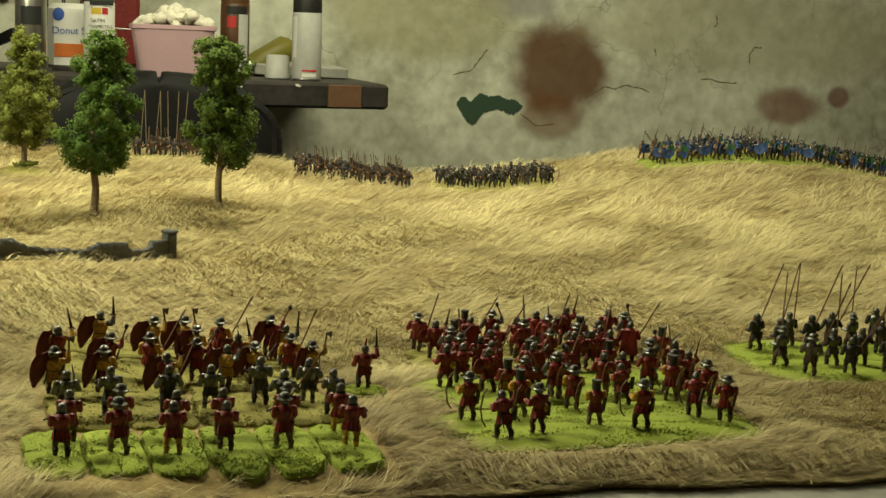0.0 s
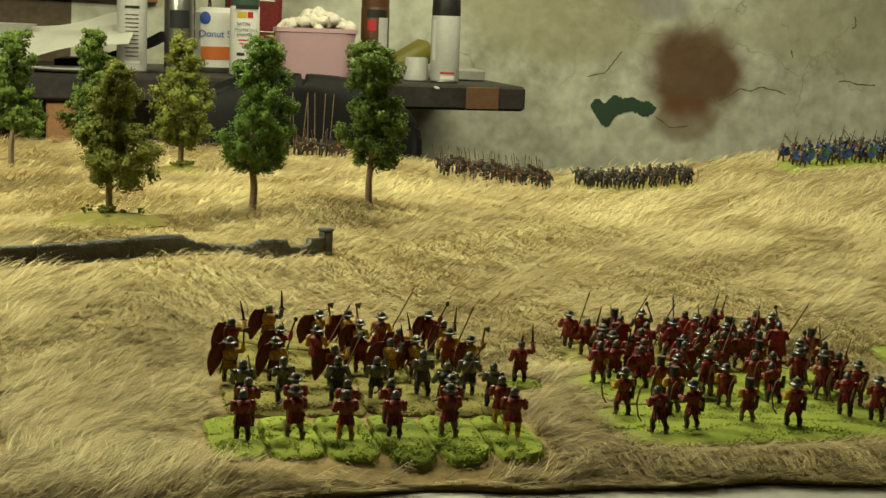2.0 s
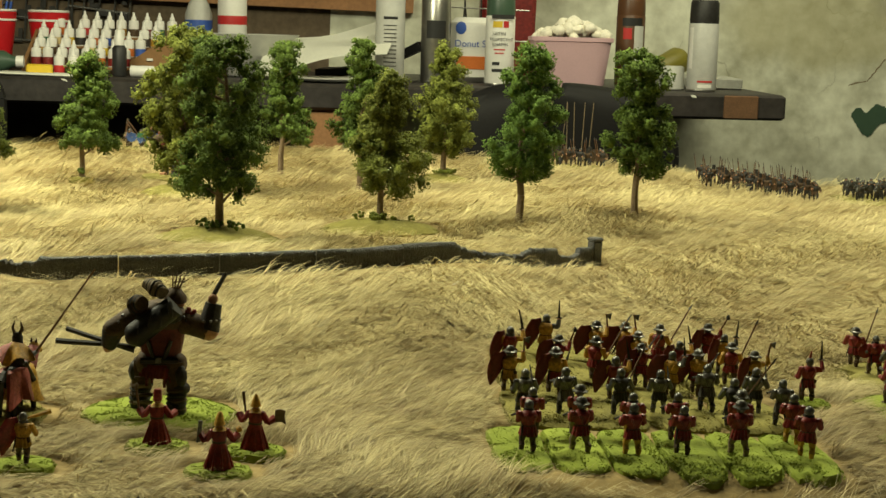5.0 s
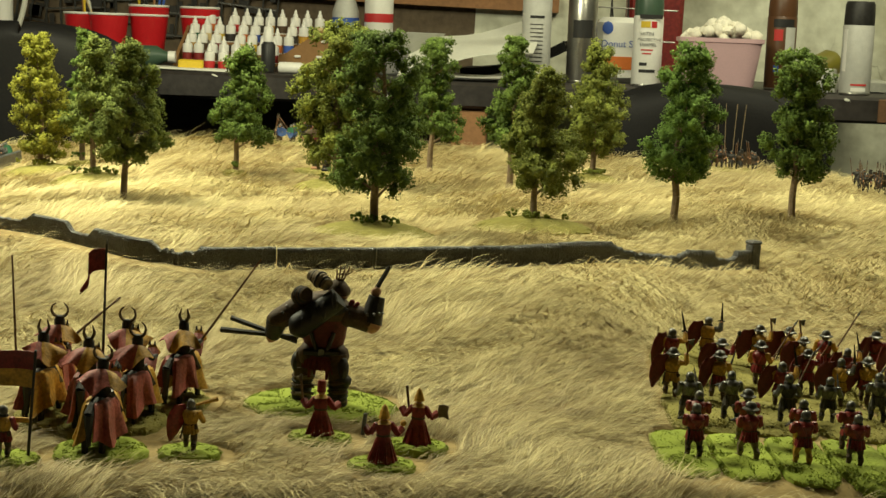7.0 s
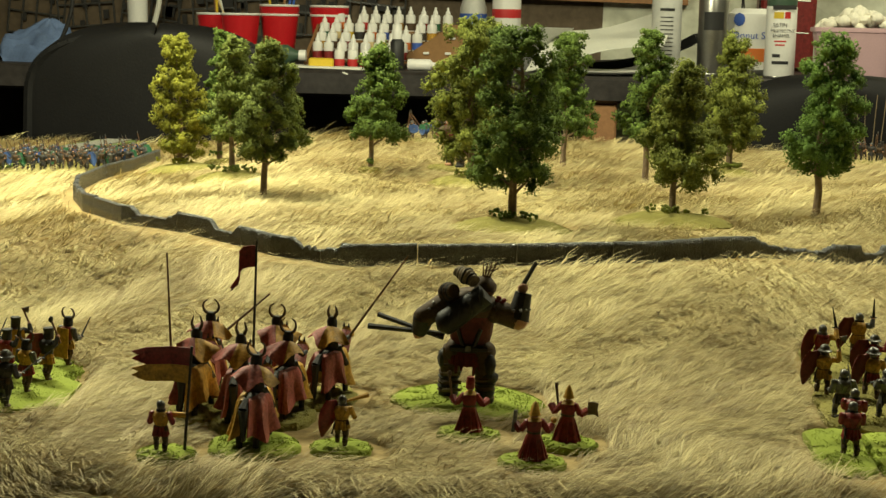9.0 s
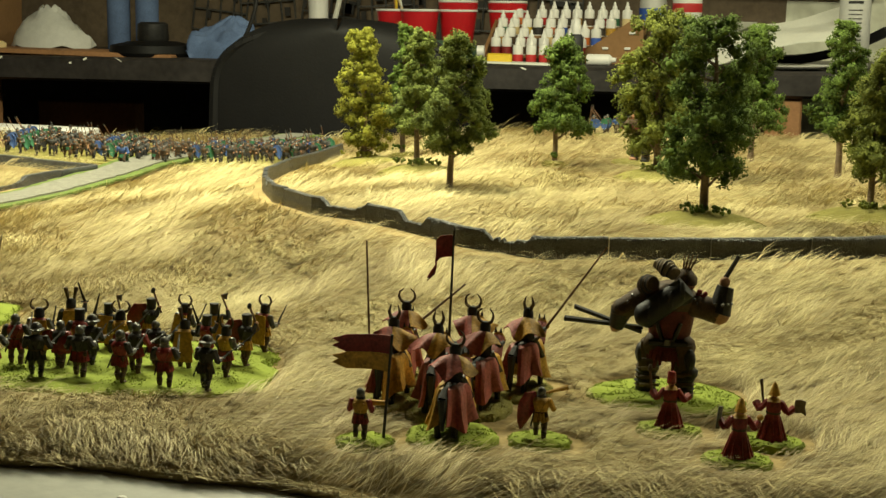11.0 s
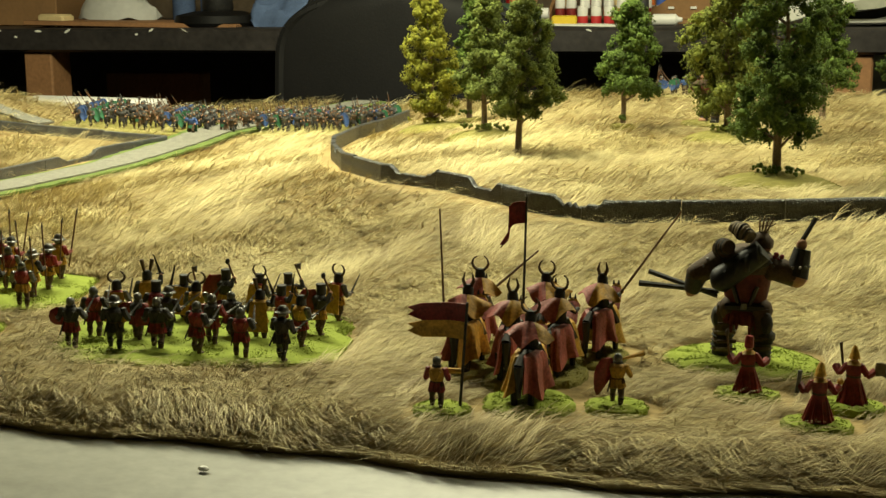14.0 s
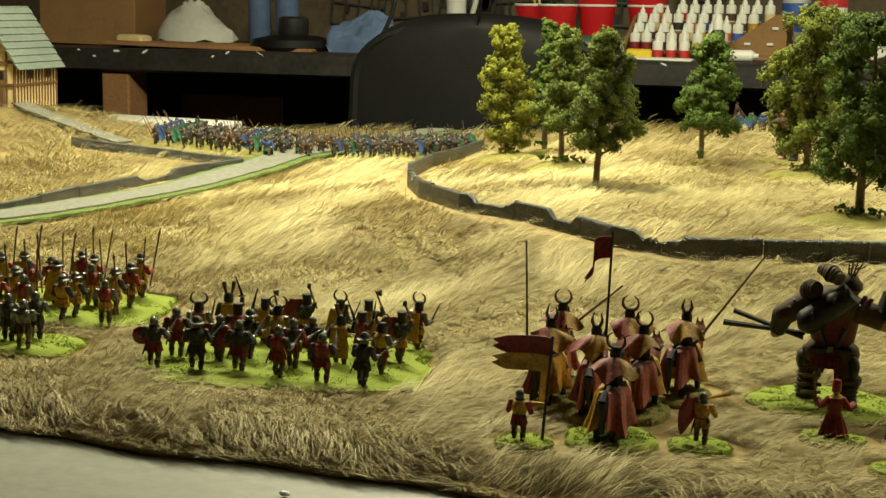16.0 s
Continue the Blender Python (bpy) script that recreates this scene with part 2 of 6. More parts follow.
M["fur"] = fur_pile()
WALL_Y = 4.1
SPOTS = [(1.57, 0.195, 0.172, 0.145, (0.13, 0.055, 0.02), 0.93), (1.545, 0.055, 0.11, 0.07, (0.17, 0.075, 0.03), 0.7),
         (2.33, 0.12, 0.12, 0.06, (0.2, 0.06, 0.035), 0.7), (2.5, 0.155, 0.04, 0.035, (0.17, 0.05, 0.03), 0.75),
         (1.42, 0.38, 0.13, 0.05, (0.3, 0.29, 0.3), 0.6), (1.15, 0.32, 0.3, 0.13, (0.4, 0.37, 0.2), 0.55),
         (2.2, 0.33, 0.6, 0.14, (0.45, 0.42, 0.27), 0.5)]
M["plaster"] = plaster()


# ---- mesh building ----
class Shape:
    """Collects simple solids, each with a material, into one mesh."""

    def __init__(self):
        self.v, self.f, self.m, self.mats = [], [], [], []

    def slot(self, mat):
        if mat not in self.mats:
            self.mats.append(mat)
        return self.mats.index(mat)

    def add(self, verts, faces, mat):
        k, s = len(self.v), self.slot(mat)
        self.v += [tuple(p) for p in verts]
        self.f += [tuple(i + k for i in f) for f in faces]
        self.m += [s] * len(faces)
        return self

    def tube(self, a, b, ra, rb, mat, n=8, flat=1.0, side=None):
        """A tapered rod from a to b; flat squeezes it across side."""
        a, b = Vector(a), Vector(b)
        d = (b - a).normalized()
        u = Vector(side) if side else (Vector((1, 0, 0)) if abs(d.x) < 0.8 else Vector((0, 1, 0)))
        u = (u - d * u.dot(d)).normalized()
        w = d.cross(u)
        ring = [u * math.cos(i * math.tau / n) + w * flat * math.sin(i * math.tau / n) for i in range(n)]
        vs = [a + q * ra for q in ring] + [b + q * rb for q in ring]
        fs = [(i, (i + 1) % n, n + (i + 1) % n, n + i) for i in range(n)]
        return self.add(vs, fs + [tuple(range(n))[::-1], tuple(range(n, 2 * n))], mat)

    def lathe(self, c, rows, mat, n=16, sx=1.0, sy=1.0, close=True):
        """A turned solid: rows of radius, height."""
        vs, fs = [], []
        for r, z in rows:
            vs += [(c[0] + r * sx * math.cos(i * math.tau / n), c[1] + r * sy * math.sin(i * math.tau / n), c[2] + z) for i in range(n)]
        for k in range(len(rows) - 1):
            fs += [(k * n + i, k * n + (i + 1) % n, (k + 1) * n + (i + 1) % n, (k + 1) * n + i) for i in range(n)]
        if close:
            fs += [tuple(range(n))[::-1], tuple(range((len(rows) - 1) * n, len(rows) * n))]
        return self.add(vs, fs, mat)

    def ball(self, c, r, mat, n=8, k=5):
        rx, ry, rz = r if isinstance(r, tuple) else (r, r, r)
        rows = [(max(0.02, math.sin(math.pi * j / k)), -math.cos(math.pi * j / k)) for j in range(k + 1)]
        vs, fs = [], []
        for q, z in rows:
            vs += [(c[0] + rx * q * math.cos(i * math.tau / n), c[1] + ry * q * math.sin(i * math.tau / n), c[2] + rz * z) for i in range(n)]
        for j in range(k):
            fs += [(j * n + i, j * n + (i + 1) % n, (j + 1) * n + (i + 1) % n, (j + 1) * n + i) for i in range(n)]
        return self.add(vs, fs, mat)

    def box(self, c, s, mat, turn=0.0, bevel=0.0):
        x, y, z = (q / 2 for q in s)
        e = min(bevel, x * 0.9, y * 0.9, z * 0.9)
        co, si = math.cos(turn), math.sin(turn)
        put = lambda p: (c[0] + p[0] * co - p[1] * si, c[1] + p[0] * si + p[1] * co, c[2] + p[2])
        if not e:
            vs = [put((i, j, k)) for k in (-z, z) for i, j in ((-x, -y), (x, -y), (x, y), (-x, y))]
            return self.add(vs, [(3, 2, 1, 0), (4, 5, 6, 7), (0, 1, 5, 4), (1, 2, 6, 5), (2, 3, 7, 6), (3, 0, 4, 7)], mat)
        vs = []
        for k, g in ((-z, e), (-z + e, 0), (z - e, 0), (z, e)):
            X, Y = x - g, y - g
            vs += [put((i, j, k)) for i, j in ((-X + e, -Y), (X - e, -Y), (X, -Y + e), (X, Y - e), (X - e, Y), (-X + e, Y), (-X, Y - e), (-X, -Y + e))]
        fs = [tuple(range(8))[::-1], tuple(range(24, 32))]
        fs += [(r * 8 + i, r * 8 + (i + 1) % 8, r * 8 + 8 + (i + 1) % 8, r * 8 + 8 + i) for r in range(3) for i in range(8)]
        return self.add(vs, fs, mat)

    def plate(self, rows, mat, thick=0.0006):
        """A curved sheet from a grid of points, with thickness along its own normals."""
        h, w = len(rows), len(rows[0])
        g = [[Vector(p) for p in r] for r in rows]
        out, back = [], []
        for i in range(h):
            for j in range(w):
                du = g[i][min(j + 1, w - 1)] - g[i][max(j - 1, 0)]
                dv = g[min(i + 1, h - 1)][j] - g[max(i - 1, 0)][j]
                nn = du.cross(dv)
                nn = nn.normalized() if nn.length > 1e-12 else Vector((0, 1, 0))
                out.append(g[i][j] + nn * thick / 2)
                back.append(g[i][j] - nn * thick / 2)
        k = h * w
        fs = []
        for i in range(h - 1):
            for j in range(w - 1):
                q = (i * w + j, i * w + j + 1, i * w + w + j + 1, i * w + w + j)
                fs += [q, tuple(k + a for a in q[::-1])]
        rim = [j for j in range(w)] + [i * w + w - 1 for i in range(1, h)] + [(h - 1) * w + j for j in range(w - 2, -1, -1)] + [i * w for i in range(h - 2, 0, -1)]
        fs += [(rim[i - 1], rim[i - 1] + k, rim[i] + k, rim[i]) for i in range(len(rim))]
        return self.add(out + back, fs, mat)

    def mesh(self, name, smooth=True):
        me = bpy.data.meshes.new(name)
        me.from_pydata(self.v, [], self.f)
        for m in self.mats:
            me.materials.append(M[m])
        me.polygons.foreach_set("material_index", self.m)
        if smooth:
            me.polygons.foreach_set("use_smooth", [True] * len(self.f))
            me.set_sharp_from_angle(angle=radians(42))
        me.update()
        return me


def thing(name, shape, at=None, label="", category="", group="", kind="", smooth=True):
    ob = new(name, shape.mesh(name, smooth) if shape else None)
    if at is not None:
        ob.matrix_world = at
    return tagged(ob, label, category, group, kind)


def part(name, shape, parent, label="", at=None, smooth=True):
    ob = new(name, shape.mesh(name, smooth))
    ob.parent = parent
    if at is not None:
        ob.matrix_basis = at
    return tagged(ob, label)


# ---- terrain ----
def step(v, a, b):
    t = np.clip((v - a) / (b - a), 0, 1)
    return t * t * (3 - 2 * t)


def mound(x, y, cx, cy, sx, sy):
    return np.exp(-((x - cx) / sx) ** 2 - ((y - cy) / sy) ** 2)


def height(x, y):
    """The lie of the fur mat over the boards."""
    x, y = np.asarray(x, float), np.asarray(y, float)
    east = 1 - 0.75 * step(x, 0.2, 0.75)
    west = step(x, -1.05, -0.48)
    turn = step(x, -0.05, 0.2)
    z = 0.05 * step(y, 1.08 + 0.15 * turn, 1.5 + 0.45 * turn) * east * west
    z = z + 0.003 * step(y, 1.1, 1.6) * step(-x, 0.7, 1.0)
    z = z + 0.075 * mound(x, y, 1.25, 2.5, 0.42, 0.42)
    z = z + 0.04 * mound(x, y, 1.0, 1.9, 0.4, 0.35) * 0.5
    z = z + 0.055 * mound(x, y, -1.62, 2.12, 0.24, 0.2)
    z = z + 0.004 * np.sin(7 * x + 2 * y) * np.sin(6 * y - x) * step(y, 1.05, 1.4)
    z = z - 0.012 * (1 - step(y - front(x), 0.0, 0.03))
    return z


def front(x):
    """The mat's near edge."""
    x = np.asarray(x, float)
    return 0.876 + 0.09 * step(x, -0.3, 0.15) + 0.004 * np.sin(23 * x) + 0.003 * np.sin(57 * x + 1)


def back(x):
    """The mat's far edge."""
    return 2.62 - 0.3 * step(-np.asarray(x, float), 1.2, 1.4)


def ground(x, y):
    return float(height(x, y))


def grid_sheet(name, xs, ys_of, mat, lift=0.0):
    nx, ny = len(xs), 150
    X = np.repeat(np.array(xs)[:, None], ny, 1)
    lo = front(X)
    Y = lo + (back(X) - lo) * np.linspace(0, 1, ny)[None] ** 1.2
    Z = height(X, Y) + lift
    v = np.stack([X, Y, Z], -1).reshape(-1, 3)
    i = np.arange((nx - 1) * (ny - 1))
    a = (i // (ny - 1)) * ny + i % (ny - 1)
    f = np.stack([a, a + ny, a + ny + 1, a + 1], -1)
    me = bpy.data.meshes.new(name)
    me.from_pydata(v.tolist(), [], f.tolist())
    me.materials.append(M[mat])
    me.polygons.foreach_set("use_smooth", [True] * len(f))
    ob = new(name, me)
    ob.modifiers.new("thick", "SOLIDIFY").thickness = 0.004
    return ob


tagged(grid_sheet("ground", np.linspace(-2.0, 2.2, 170), None, "mat"), "straw-coloured long-pile fur mat draped over hills", "ground", kind="structure")


# ---- the fur pile ----
ROAD = [(-1.11, 1.38), (-1.085, 1.47), (-1.045, 1.75), (-1.05, 1.95), (-1.07, 2.1), (-1.06, 2.3), (-1.0, 2.6)]
WALL_LINE = [(0.135, 1.6), (0.066, 1.531), (-0.03, 1.465), (-0.11, 1.42), (-0.23, 1.388), (-0.365, 1.365), (-0.44, 1.388), (-0.525, 1.44), (-0.61, 1.49),
             (-0.69, 1.6), (-0.745, 1.72), (-0.79, 1.847), (-0.828, 2.03), (-0.834, 2.3)]
FIELD_LINE = [(-1.13, 1.38), (-1.125, 1.5), (-1.135, 1.64), (-1.12, 1.8), (-1.085, 1.98), (-1.2, 1.99), (-1.36, 1.985)]


def from_line(px, py, line):
    """How far points lie from a broken line."""
    best = np.full(px.shape, 9.0)
    for (ax, ay), (bx, by) in zip(line, line[1:]):
        dx, dy = bx - ax, by - ay
        t = np.clip(((px - ax) * dx + (py - ay) * dy) / (dx * dx + dy * dy), 0, 1)
        best = np.minimum(best, np.hypot(px - ax - t * dx, py - ay - t * dy))
    return best


def off_bases(px, py, skip, wide, small):
    """Which points lie clear of the figure stands."""
    free = np.ones(px.shape, bool)
    for cx, cy, rx, ry, a in skip:
        near = np.flatnonzero((np.abs(px - cx) < 0.2) & (np.abs(py - cy) < 0.2))
        qx, qy = px[near] - cx, py[near] - cy
        grow = wide if rx > 0.03 else small
        u, v = qx * math.cos(a) + qy * math.sin(a), qy * math.cos(a) - qx * math.sin(a)
        free[near] &= (u / rx / grow) ** 4 + (v / ry / grow) ** 4 > 1
    return free


def fur(name, count, x0, x1, y0, y1, length, width, seed, skip, calm=0.0):
    r = np.random.default_rng(seed)
    x, y = r.uniform(x0, x1, count), r.uniform(y0, y1, count)
    keep = (x > -0.36 - 0.76 * (y - 0.1)) & (x < 0.12 + 0.76 * (y - 0.1)) & (y > front(x) - 0.002) & (y < back(x)) & (from_line(x + 0.014, y, ROAD) > 0.05) & (from_line(x, y, WALL_LINE) > 0.011) & (from_line(x, y, FIELD_LINE) > 0.011)
    keep &= off_bases(x, y, skip, 1.03, 1.3)
    x, y = x[keep], y[keep]
    n = len(x)
    # locks: strands that share one sweep and draw together at the tip
    cell = 0.0042 + 0.0016 * calm
    gx, gy = np.floor(x / cell + 0.35 * np.sin(60 * y)).astype(int), np.floor(y / cell / 0.8 + 0.35 * np.sin(70 * x)).astype(int)
    key, inv = np.unique(gx * 100003 + gy, return_inverse=True)
    k = len(key)
    num = np.bincount(inv, minlength=k)
    cx, cy = np.bincount(inv, x, k) / num, np.bincount(inv, y, k) / num
    clump = np.sin(31 * cx + 17 * cy + 2 * np.sin(19 * cy)) + np.sin(47 * cy - 23 * cx + 2 * np.sin(29 * cx))
    wave = np.sin(61 * cx + 13 * cy + 3 * np.sin(23 * cy + 1)) * np.sin(43 * cy + 9 * cx + 2 * np.sin(31 * cx))
    sweep = -0.5 + 0.2 * calm + (0.75 - 0.3 * calm) * np.sin(3.1 * cx + 2.2 * cy) + 0.16 * clump + 0.2 * wave + 0.45 * np.sin(21 * cx - 9 * cy + 2 * np.sin(13 * cy)) + r.normal(0, 0.36, k)
    lift = 0.34 - 0.06 * calm + 0.16 * wave + 0.07 * clump + r.normal(0, 0.17, k)
    # random lock tone; the browner front edge is partly painted-in lamp falloff
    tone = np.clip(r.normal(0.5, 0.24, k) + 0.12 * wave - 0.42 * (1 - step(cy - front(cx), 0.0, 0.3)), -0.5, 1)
    tilt = r.normal(0, 0.3, (k, 2))
    ang = sweep[inv] + r.normal(0, 0.26, n)
    L = length * r.uniform(0.55, 1.35, n) * (0.8 + 0.4 * r.random(k))[inv]
    up = np.clip(lift[inv] + r.normal(0, 0.08, n), 0, 1)
    dx, dy = np.cos(ang), np.sin(ang)
    lip = y - front(x) < 0.005
    dy = np.where(lip, -np.abs(dy) - 0.2, dy)
    dx = np.where(lip, dx + r.normal(0, 0.7, n), dx)
    L = np.where(lip, L * 0.5, L)
    z = height(x, y)
    w = width * r.uniform(0.7, 1.3, n) / 2
    bend = r.normal(0, 0.2, n)
    pull = 0.4
    tx, ty = x + dx * L - pull * (x - cx[inv]), y + dy * L - pull * (y - cy[inv])
    mx, my = (x + tx) / 2 - dy * bend * L * 0.35 - 0.1 * (x - cx[inv]), (y + ty) / 2 + dx * bend * L * 0.35 - 0.1 * (y - cy[inv])
    mz = z + L * (0.13 + 0.4 * up)
    tz = np.maximum(height(tx, ty), z - 0.008) + L * (0.06 + 0.66 * up)
    clear = (from_line(tx, ty, WALL_LINE) > 0.009) & (from_line(mx, my, WALL_LINE) > 0.009) & off_bases(tx, ty, skip, 0.88, 0.9) & off_bases(mx, my, skip, 0.96, 1.1)
    (x, y, z, dx, dy, w, mx, my, mz, tx, ty, tz, up, inv) = (q[clear] for q in (x, y, z, dx, dy, w, mx, my, mz, tx, ty, tz, up, inv))
    n = len(x)
    P = np.empty((n, 5, 3))
    P[:, 0] = np.stack([x - dy * w, y + dx * w, z], -1)
    P[:, 1] = np.stack([x + dy * w, y - dx * w, z], -1)
    P[:, 2] = np.stack([mx + dy * w, my - dx * w, mz], -1)
    P[:, 3] = np.stack([mx - dy * w, my + dx * w, mz], -1)
    P[:, 4] = np.stack([tx, ty, tz], -1)
    k = np.arange(n)[:, None] * 5
    loops = (k + np.array([0, 1, 2, 3, 3, 2, 4])).ravel()
    me = bpy.data.meshes.new(name)
    me.vertices.add(5 * n)
    me.vertices.foreach_set("co", P.ravel())
    me.loops.add(7 * n)
    me.loops.foreach_set("vertex_index", loops)
    me.polygons.add(2 * n)
    me.polygons.foreach_set("loop_start", (np.arange(n)[:, None] * 7 + np.array([0, 4])).ravel())
    me.polygons.foreach_set("use_smooth", [True] * (2 * n))
    me.update(calc_edges=True)
    lean = np.stack([-dx * (0.75 - up) * 0.9 + tilt[inv, 0] + r.normal(0, 0.26, n), -dy * (0.75 - up) * 0.9 + tilt[inv, 1] + r.normal(0, 0.26, n), np.ones(n)], -1)
    lean /= np.linalg.norm(lean, axis=1)[:, None]
    me.normals_split_custom_set_from_vertices(np.repeat(lean, 5, 0))
    me.attributes.new("lock_falloff_tone", "FLOAT", "POINT").data.foreach_set("value", np.repeat(tone[inv], 5).astype(np.float32))
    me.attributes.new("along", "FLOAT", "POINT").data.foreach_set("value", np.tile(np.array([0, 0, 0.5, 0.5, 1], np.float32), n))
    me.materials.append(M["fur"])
    return tagged(new(name, me), "long straw-coloured fur pile combed into tufts", "dry grass", kind="stuff")


BASES = []
STAND = 0.0035


# ---- painted figures ----
def cast(s, amount, scale, seed):
    """Bends a built solid a little, as moulded and hand-finished figures are."""
    off = Vector((seed * 1.37, seed * 0.71, seed * 2.3))
    s.v = [tuple(Vector(p) + amount * noise.noise_vector(Vector(p) * scale + off)) for p in s.v]
    return s


def soldier(seed, coat="red", skirt="red", sleeve="red", leg="leather", hat="dome", hold="spear", shield="", crest="", stoop=0.0, shield_paint="red", trim=""):
    """One painted toy soldier that faces +y, as a single solid."""
    r = random.Random(seed)
    s = Shape()
    st = r.uniform(0.0012, 0.0038)
    lean = stoop + r.uniform(-0.0006, 0.0008)
    hip, sh = 0.0135, 0.0232 - abs(stoop) * 0.4
    for side, fy in ((-1, st), (1, -st)):
        knee = (side * 0.0029 + r.uniform(-0.0003, 0.0003), fy * 0.7 + 0.001, 0.0068)
        s.tube((side * 0.0027, fy, 0.0008), (side * 0.0028, fy * 0.9 - 0.0003, 0.0045), 0.0011, 0.0017, leg, 7)
        s.tube((side * 0.0028, fy * 0.9 - 0.0003, 0.0045), knee, 0.0017, 0.0014, leg, 7)
        s.tube(knee, (side * 0.0019, 0, hip), 0.0016, 0.0025, leg, 7)
        s.ball((side * 0.0028, fy + 0.0012, 0.0008), (0.0013, 0.0025, 0.001), "leather", 6, 4)
    # tunic skirt in pleats, belt, coat drawn in at the waist
    pleats = 11 if seed < 300 else 0
    swing = r.uniform(-0.5, 0.5)
    for k in range(pleats):
        a = math.tau * k / pleats + swing
        x0, y0 = math.cos(a), 0.78 * math.sin(a)
        low = 0.0104 + r.uniform(-0.0007, 0.0005)
        s.tube((0.0040 * x0, 0.0040 * y0, low), (0.0031 * x0, lean * 0.3 + 0.0031 * y0, 0.0158), 0.0013, 0.0009, skirt, 5)
    s.lathe((0, 0, 0), [(0.0041, 0.0106), (0.0040, 0.013), (0.0034, 0.0158)], skirt, 9, 1, 0.78)
    s.lathe((0, lean * 0.5, 0), [(0.0038, 0.0153), (0.0040, 0.0158), (0.0038, 0.0163)], "leather", 9, 1, 0.78)
    s.lathe((0, lean * 0.7, 0), [(0.0036, 0.0162), (0.0043, 0.0185), (0.0050, 0.021), (0.0049, 0.0225), (0.0036, 0.024), (0.0016, 0.025)], coat, 10, 1, 0.72)
    for side in (-1, 1):
        s.tube((side * 0.0028, lean * 0.8 - 0.0030, 0.0225), (side * 0.0004, lean * 0.5 - 0.0029, 0.0165), 0.0007, 0.0004, coat, 5)
    if r.random() < 0.6:
        s.tube((-0.0036, -0.0008, 0.0158), (-0.0048, -0.0042, 0.0085), 0.0006, 0.0004, "dark", 5)
        s.tube((-0.0034, 0.0002, 0.0172), (-0.0036, -0.0008, 0.0158), 0.0005, 0.0005, "steel", 5)
    if r.random() < 0.6:
        s.ball((0.0036, -0.0018, 0.0146), (0.0013, 0.0011, 0.0015), "leather", 6, 4)
    c = Vector((0, lean, sh))
    up = r.uniform(-0.001, 0.0015)
    right, left = Vector((0.0062, 0.0045, 0.0185 + up)), Vector((-0.0058, 0.005, 0.0175 - up))
    if hold in ("crossbow", "bow"):
        right, left = Vector((0.0042, 0.0052, 0.0195)), Vector((-0.0035, 0.0072, 0.0198))
    if hold in ("raised", "mace", "axe"):
        right = Vector((0.0078, 0.001, 0.0265 + up))
    for side, hand in ((1, right), (-1, left)):
        root = c + Vector((side * 0.0049, 0, -0.0006))
        elbow = root.lerp(hand, 0.5) + Vector((side * r.uniform(0.0008, 0.0022), -0.0022, -0.0026))
        s.ball(root, 0.0021, sleeve, 7, 4)
        s.tube(root, elbow, 0.0019, 0.0016, sleeve, 6)
        s.tube(elbow, hand, 0.0016, 0.0012, "steel" if trim == "mail" else sleeve, 6)
        s.ball(hand, 0.0013, "skin" if trim != "mail" else "steel", 6, 4)
    h = Vector((0, lean * 1.4 + 0.0005, 0.0272 - abs(stoop) * 0.5))
    s.tube((0, lean, 0.024), h, 0.0016, 0.0016, "steel", 6)
    s.ball(h, (0.0021, 0.0024, 0.0027), "skin", 8, 5)
    if hat == "dome":
        s.ball(h + Vector((0, -0.0004, 0.0006)), (0.0026, 0.0028, 0.003), "steel", 8, 5)
        s.lathe(h, [(0.0032, -0.004), (0.0026, -0.0014)], "dark" if seed % 2 else "steel", 8, 1, 0.9)
    elif hat == "kettle":
        s.lathe(h, [(0.0044, 0.0003), (0.0043, 0.0009), (0.0029, 0.0017), (0.0028, 0.0032), (0.0015, 0.0045)], "steel", 11)
        s.ball(h + Vector((0, -0.0003, -0.0004)), (0.0024, 0.0026, 0.0026), "steel", 8, 5)
    elif hat == "pot":
        s.lathe(h, [(0.0028, -0.0024), (0.0027, 0.0018), (0.003, 0.0042), (0.0028, 0.0044)], "dark", 9)
    elif hat == "horns":
        s.lathe(h, [(0.0028, -0.0022), (0.0028, 0.0018), (0.0016, 0.0036)], "dark", 9)
        for side in (-1, 1):
            pts = [h + Vector((side * (0.0015 + 0.0034 * math.sin(a)), 0, 0.0058 - 0.0034 * math.cos(a))) for a in (0.3, 1.0, 1.7, 2.4, 2.9)]
            for i in range(4):
                s.tube(pts[i], pts[i + 1], 0.0009 - i * 0.00015, 0.0008 - i * 0.00015, "leather", 5)
    elif hat == "planks":
        s.lathe(h, [(0.0028, -0.0022), (0.0028, 0.0018), (0.0016, 0.0036)], "dark", 9)
        for side in (-1, 1):
            s.tube(h + Vector((side * 0.0016, 0, 0.003)), h + Vector((side * 0.003, 0, 0.0105)), 0.0008, 0.0014, "leather", 5)
    elif hat == "plume":
        s.ball(h + Vector((0, -0.0004, 0.0006)), (0.0026, 0.0028, 0.003), "steel", 8, 5)
        s.tube(h + Vector((0, -0.0005, 0.003)), h + Vector((0.0004, -0.001, 0.008)), 0.0009, 0.0004, "red", 5)
    if hold in ("spear", "pike"):
        lo, hi = (0.011, 0.026) if hold == "spear" else (0.012, 0.052)
        d = Vector((r.uniform(0.1, 0.5) if hold == "pike" else r.uniform(-0.25, 0.8), r.uniform(-0.1, 0.35), 1)).normalized()
        s.tube(right - d * lo, right + d * hi, 0.00055, 0.0005, "pole", 5)
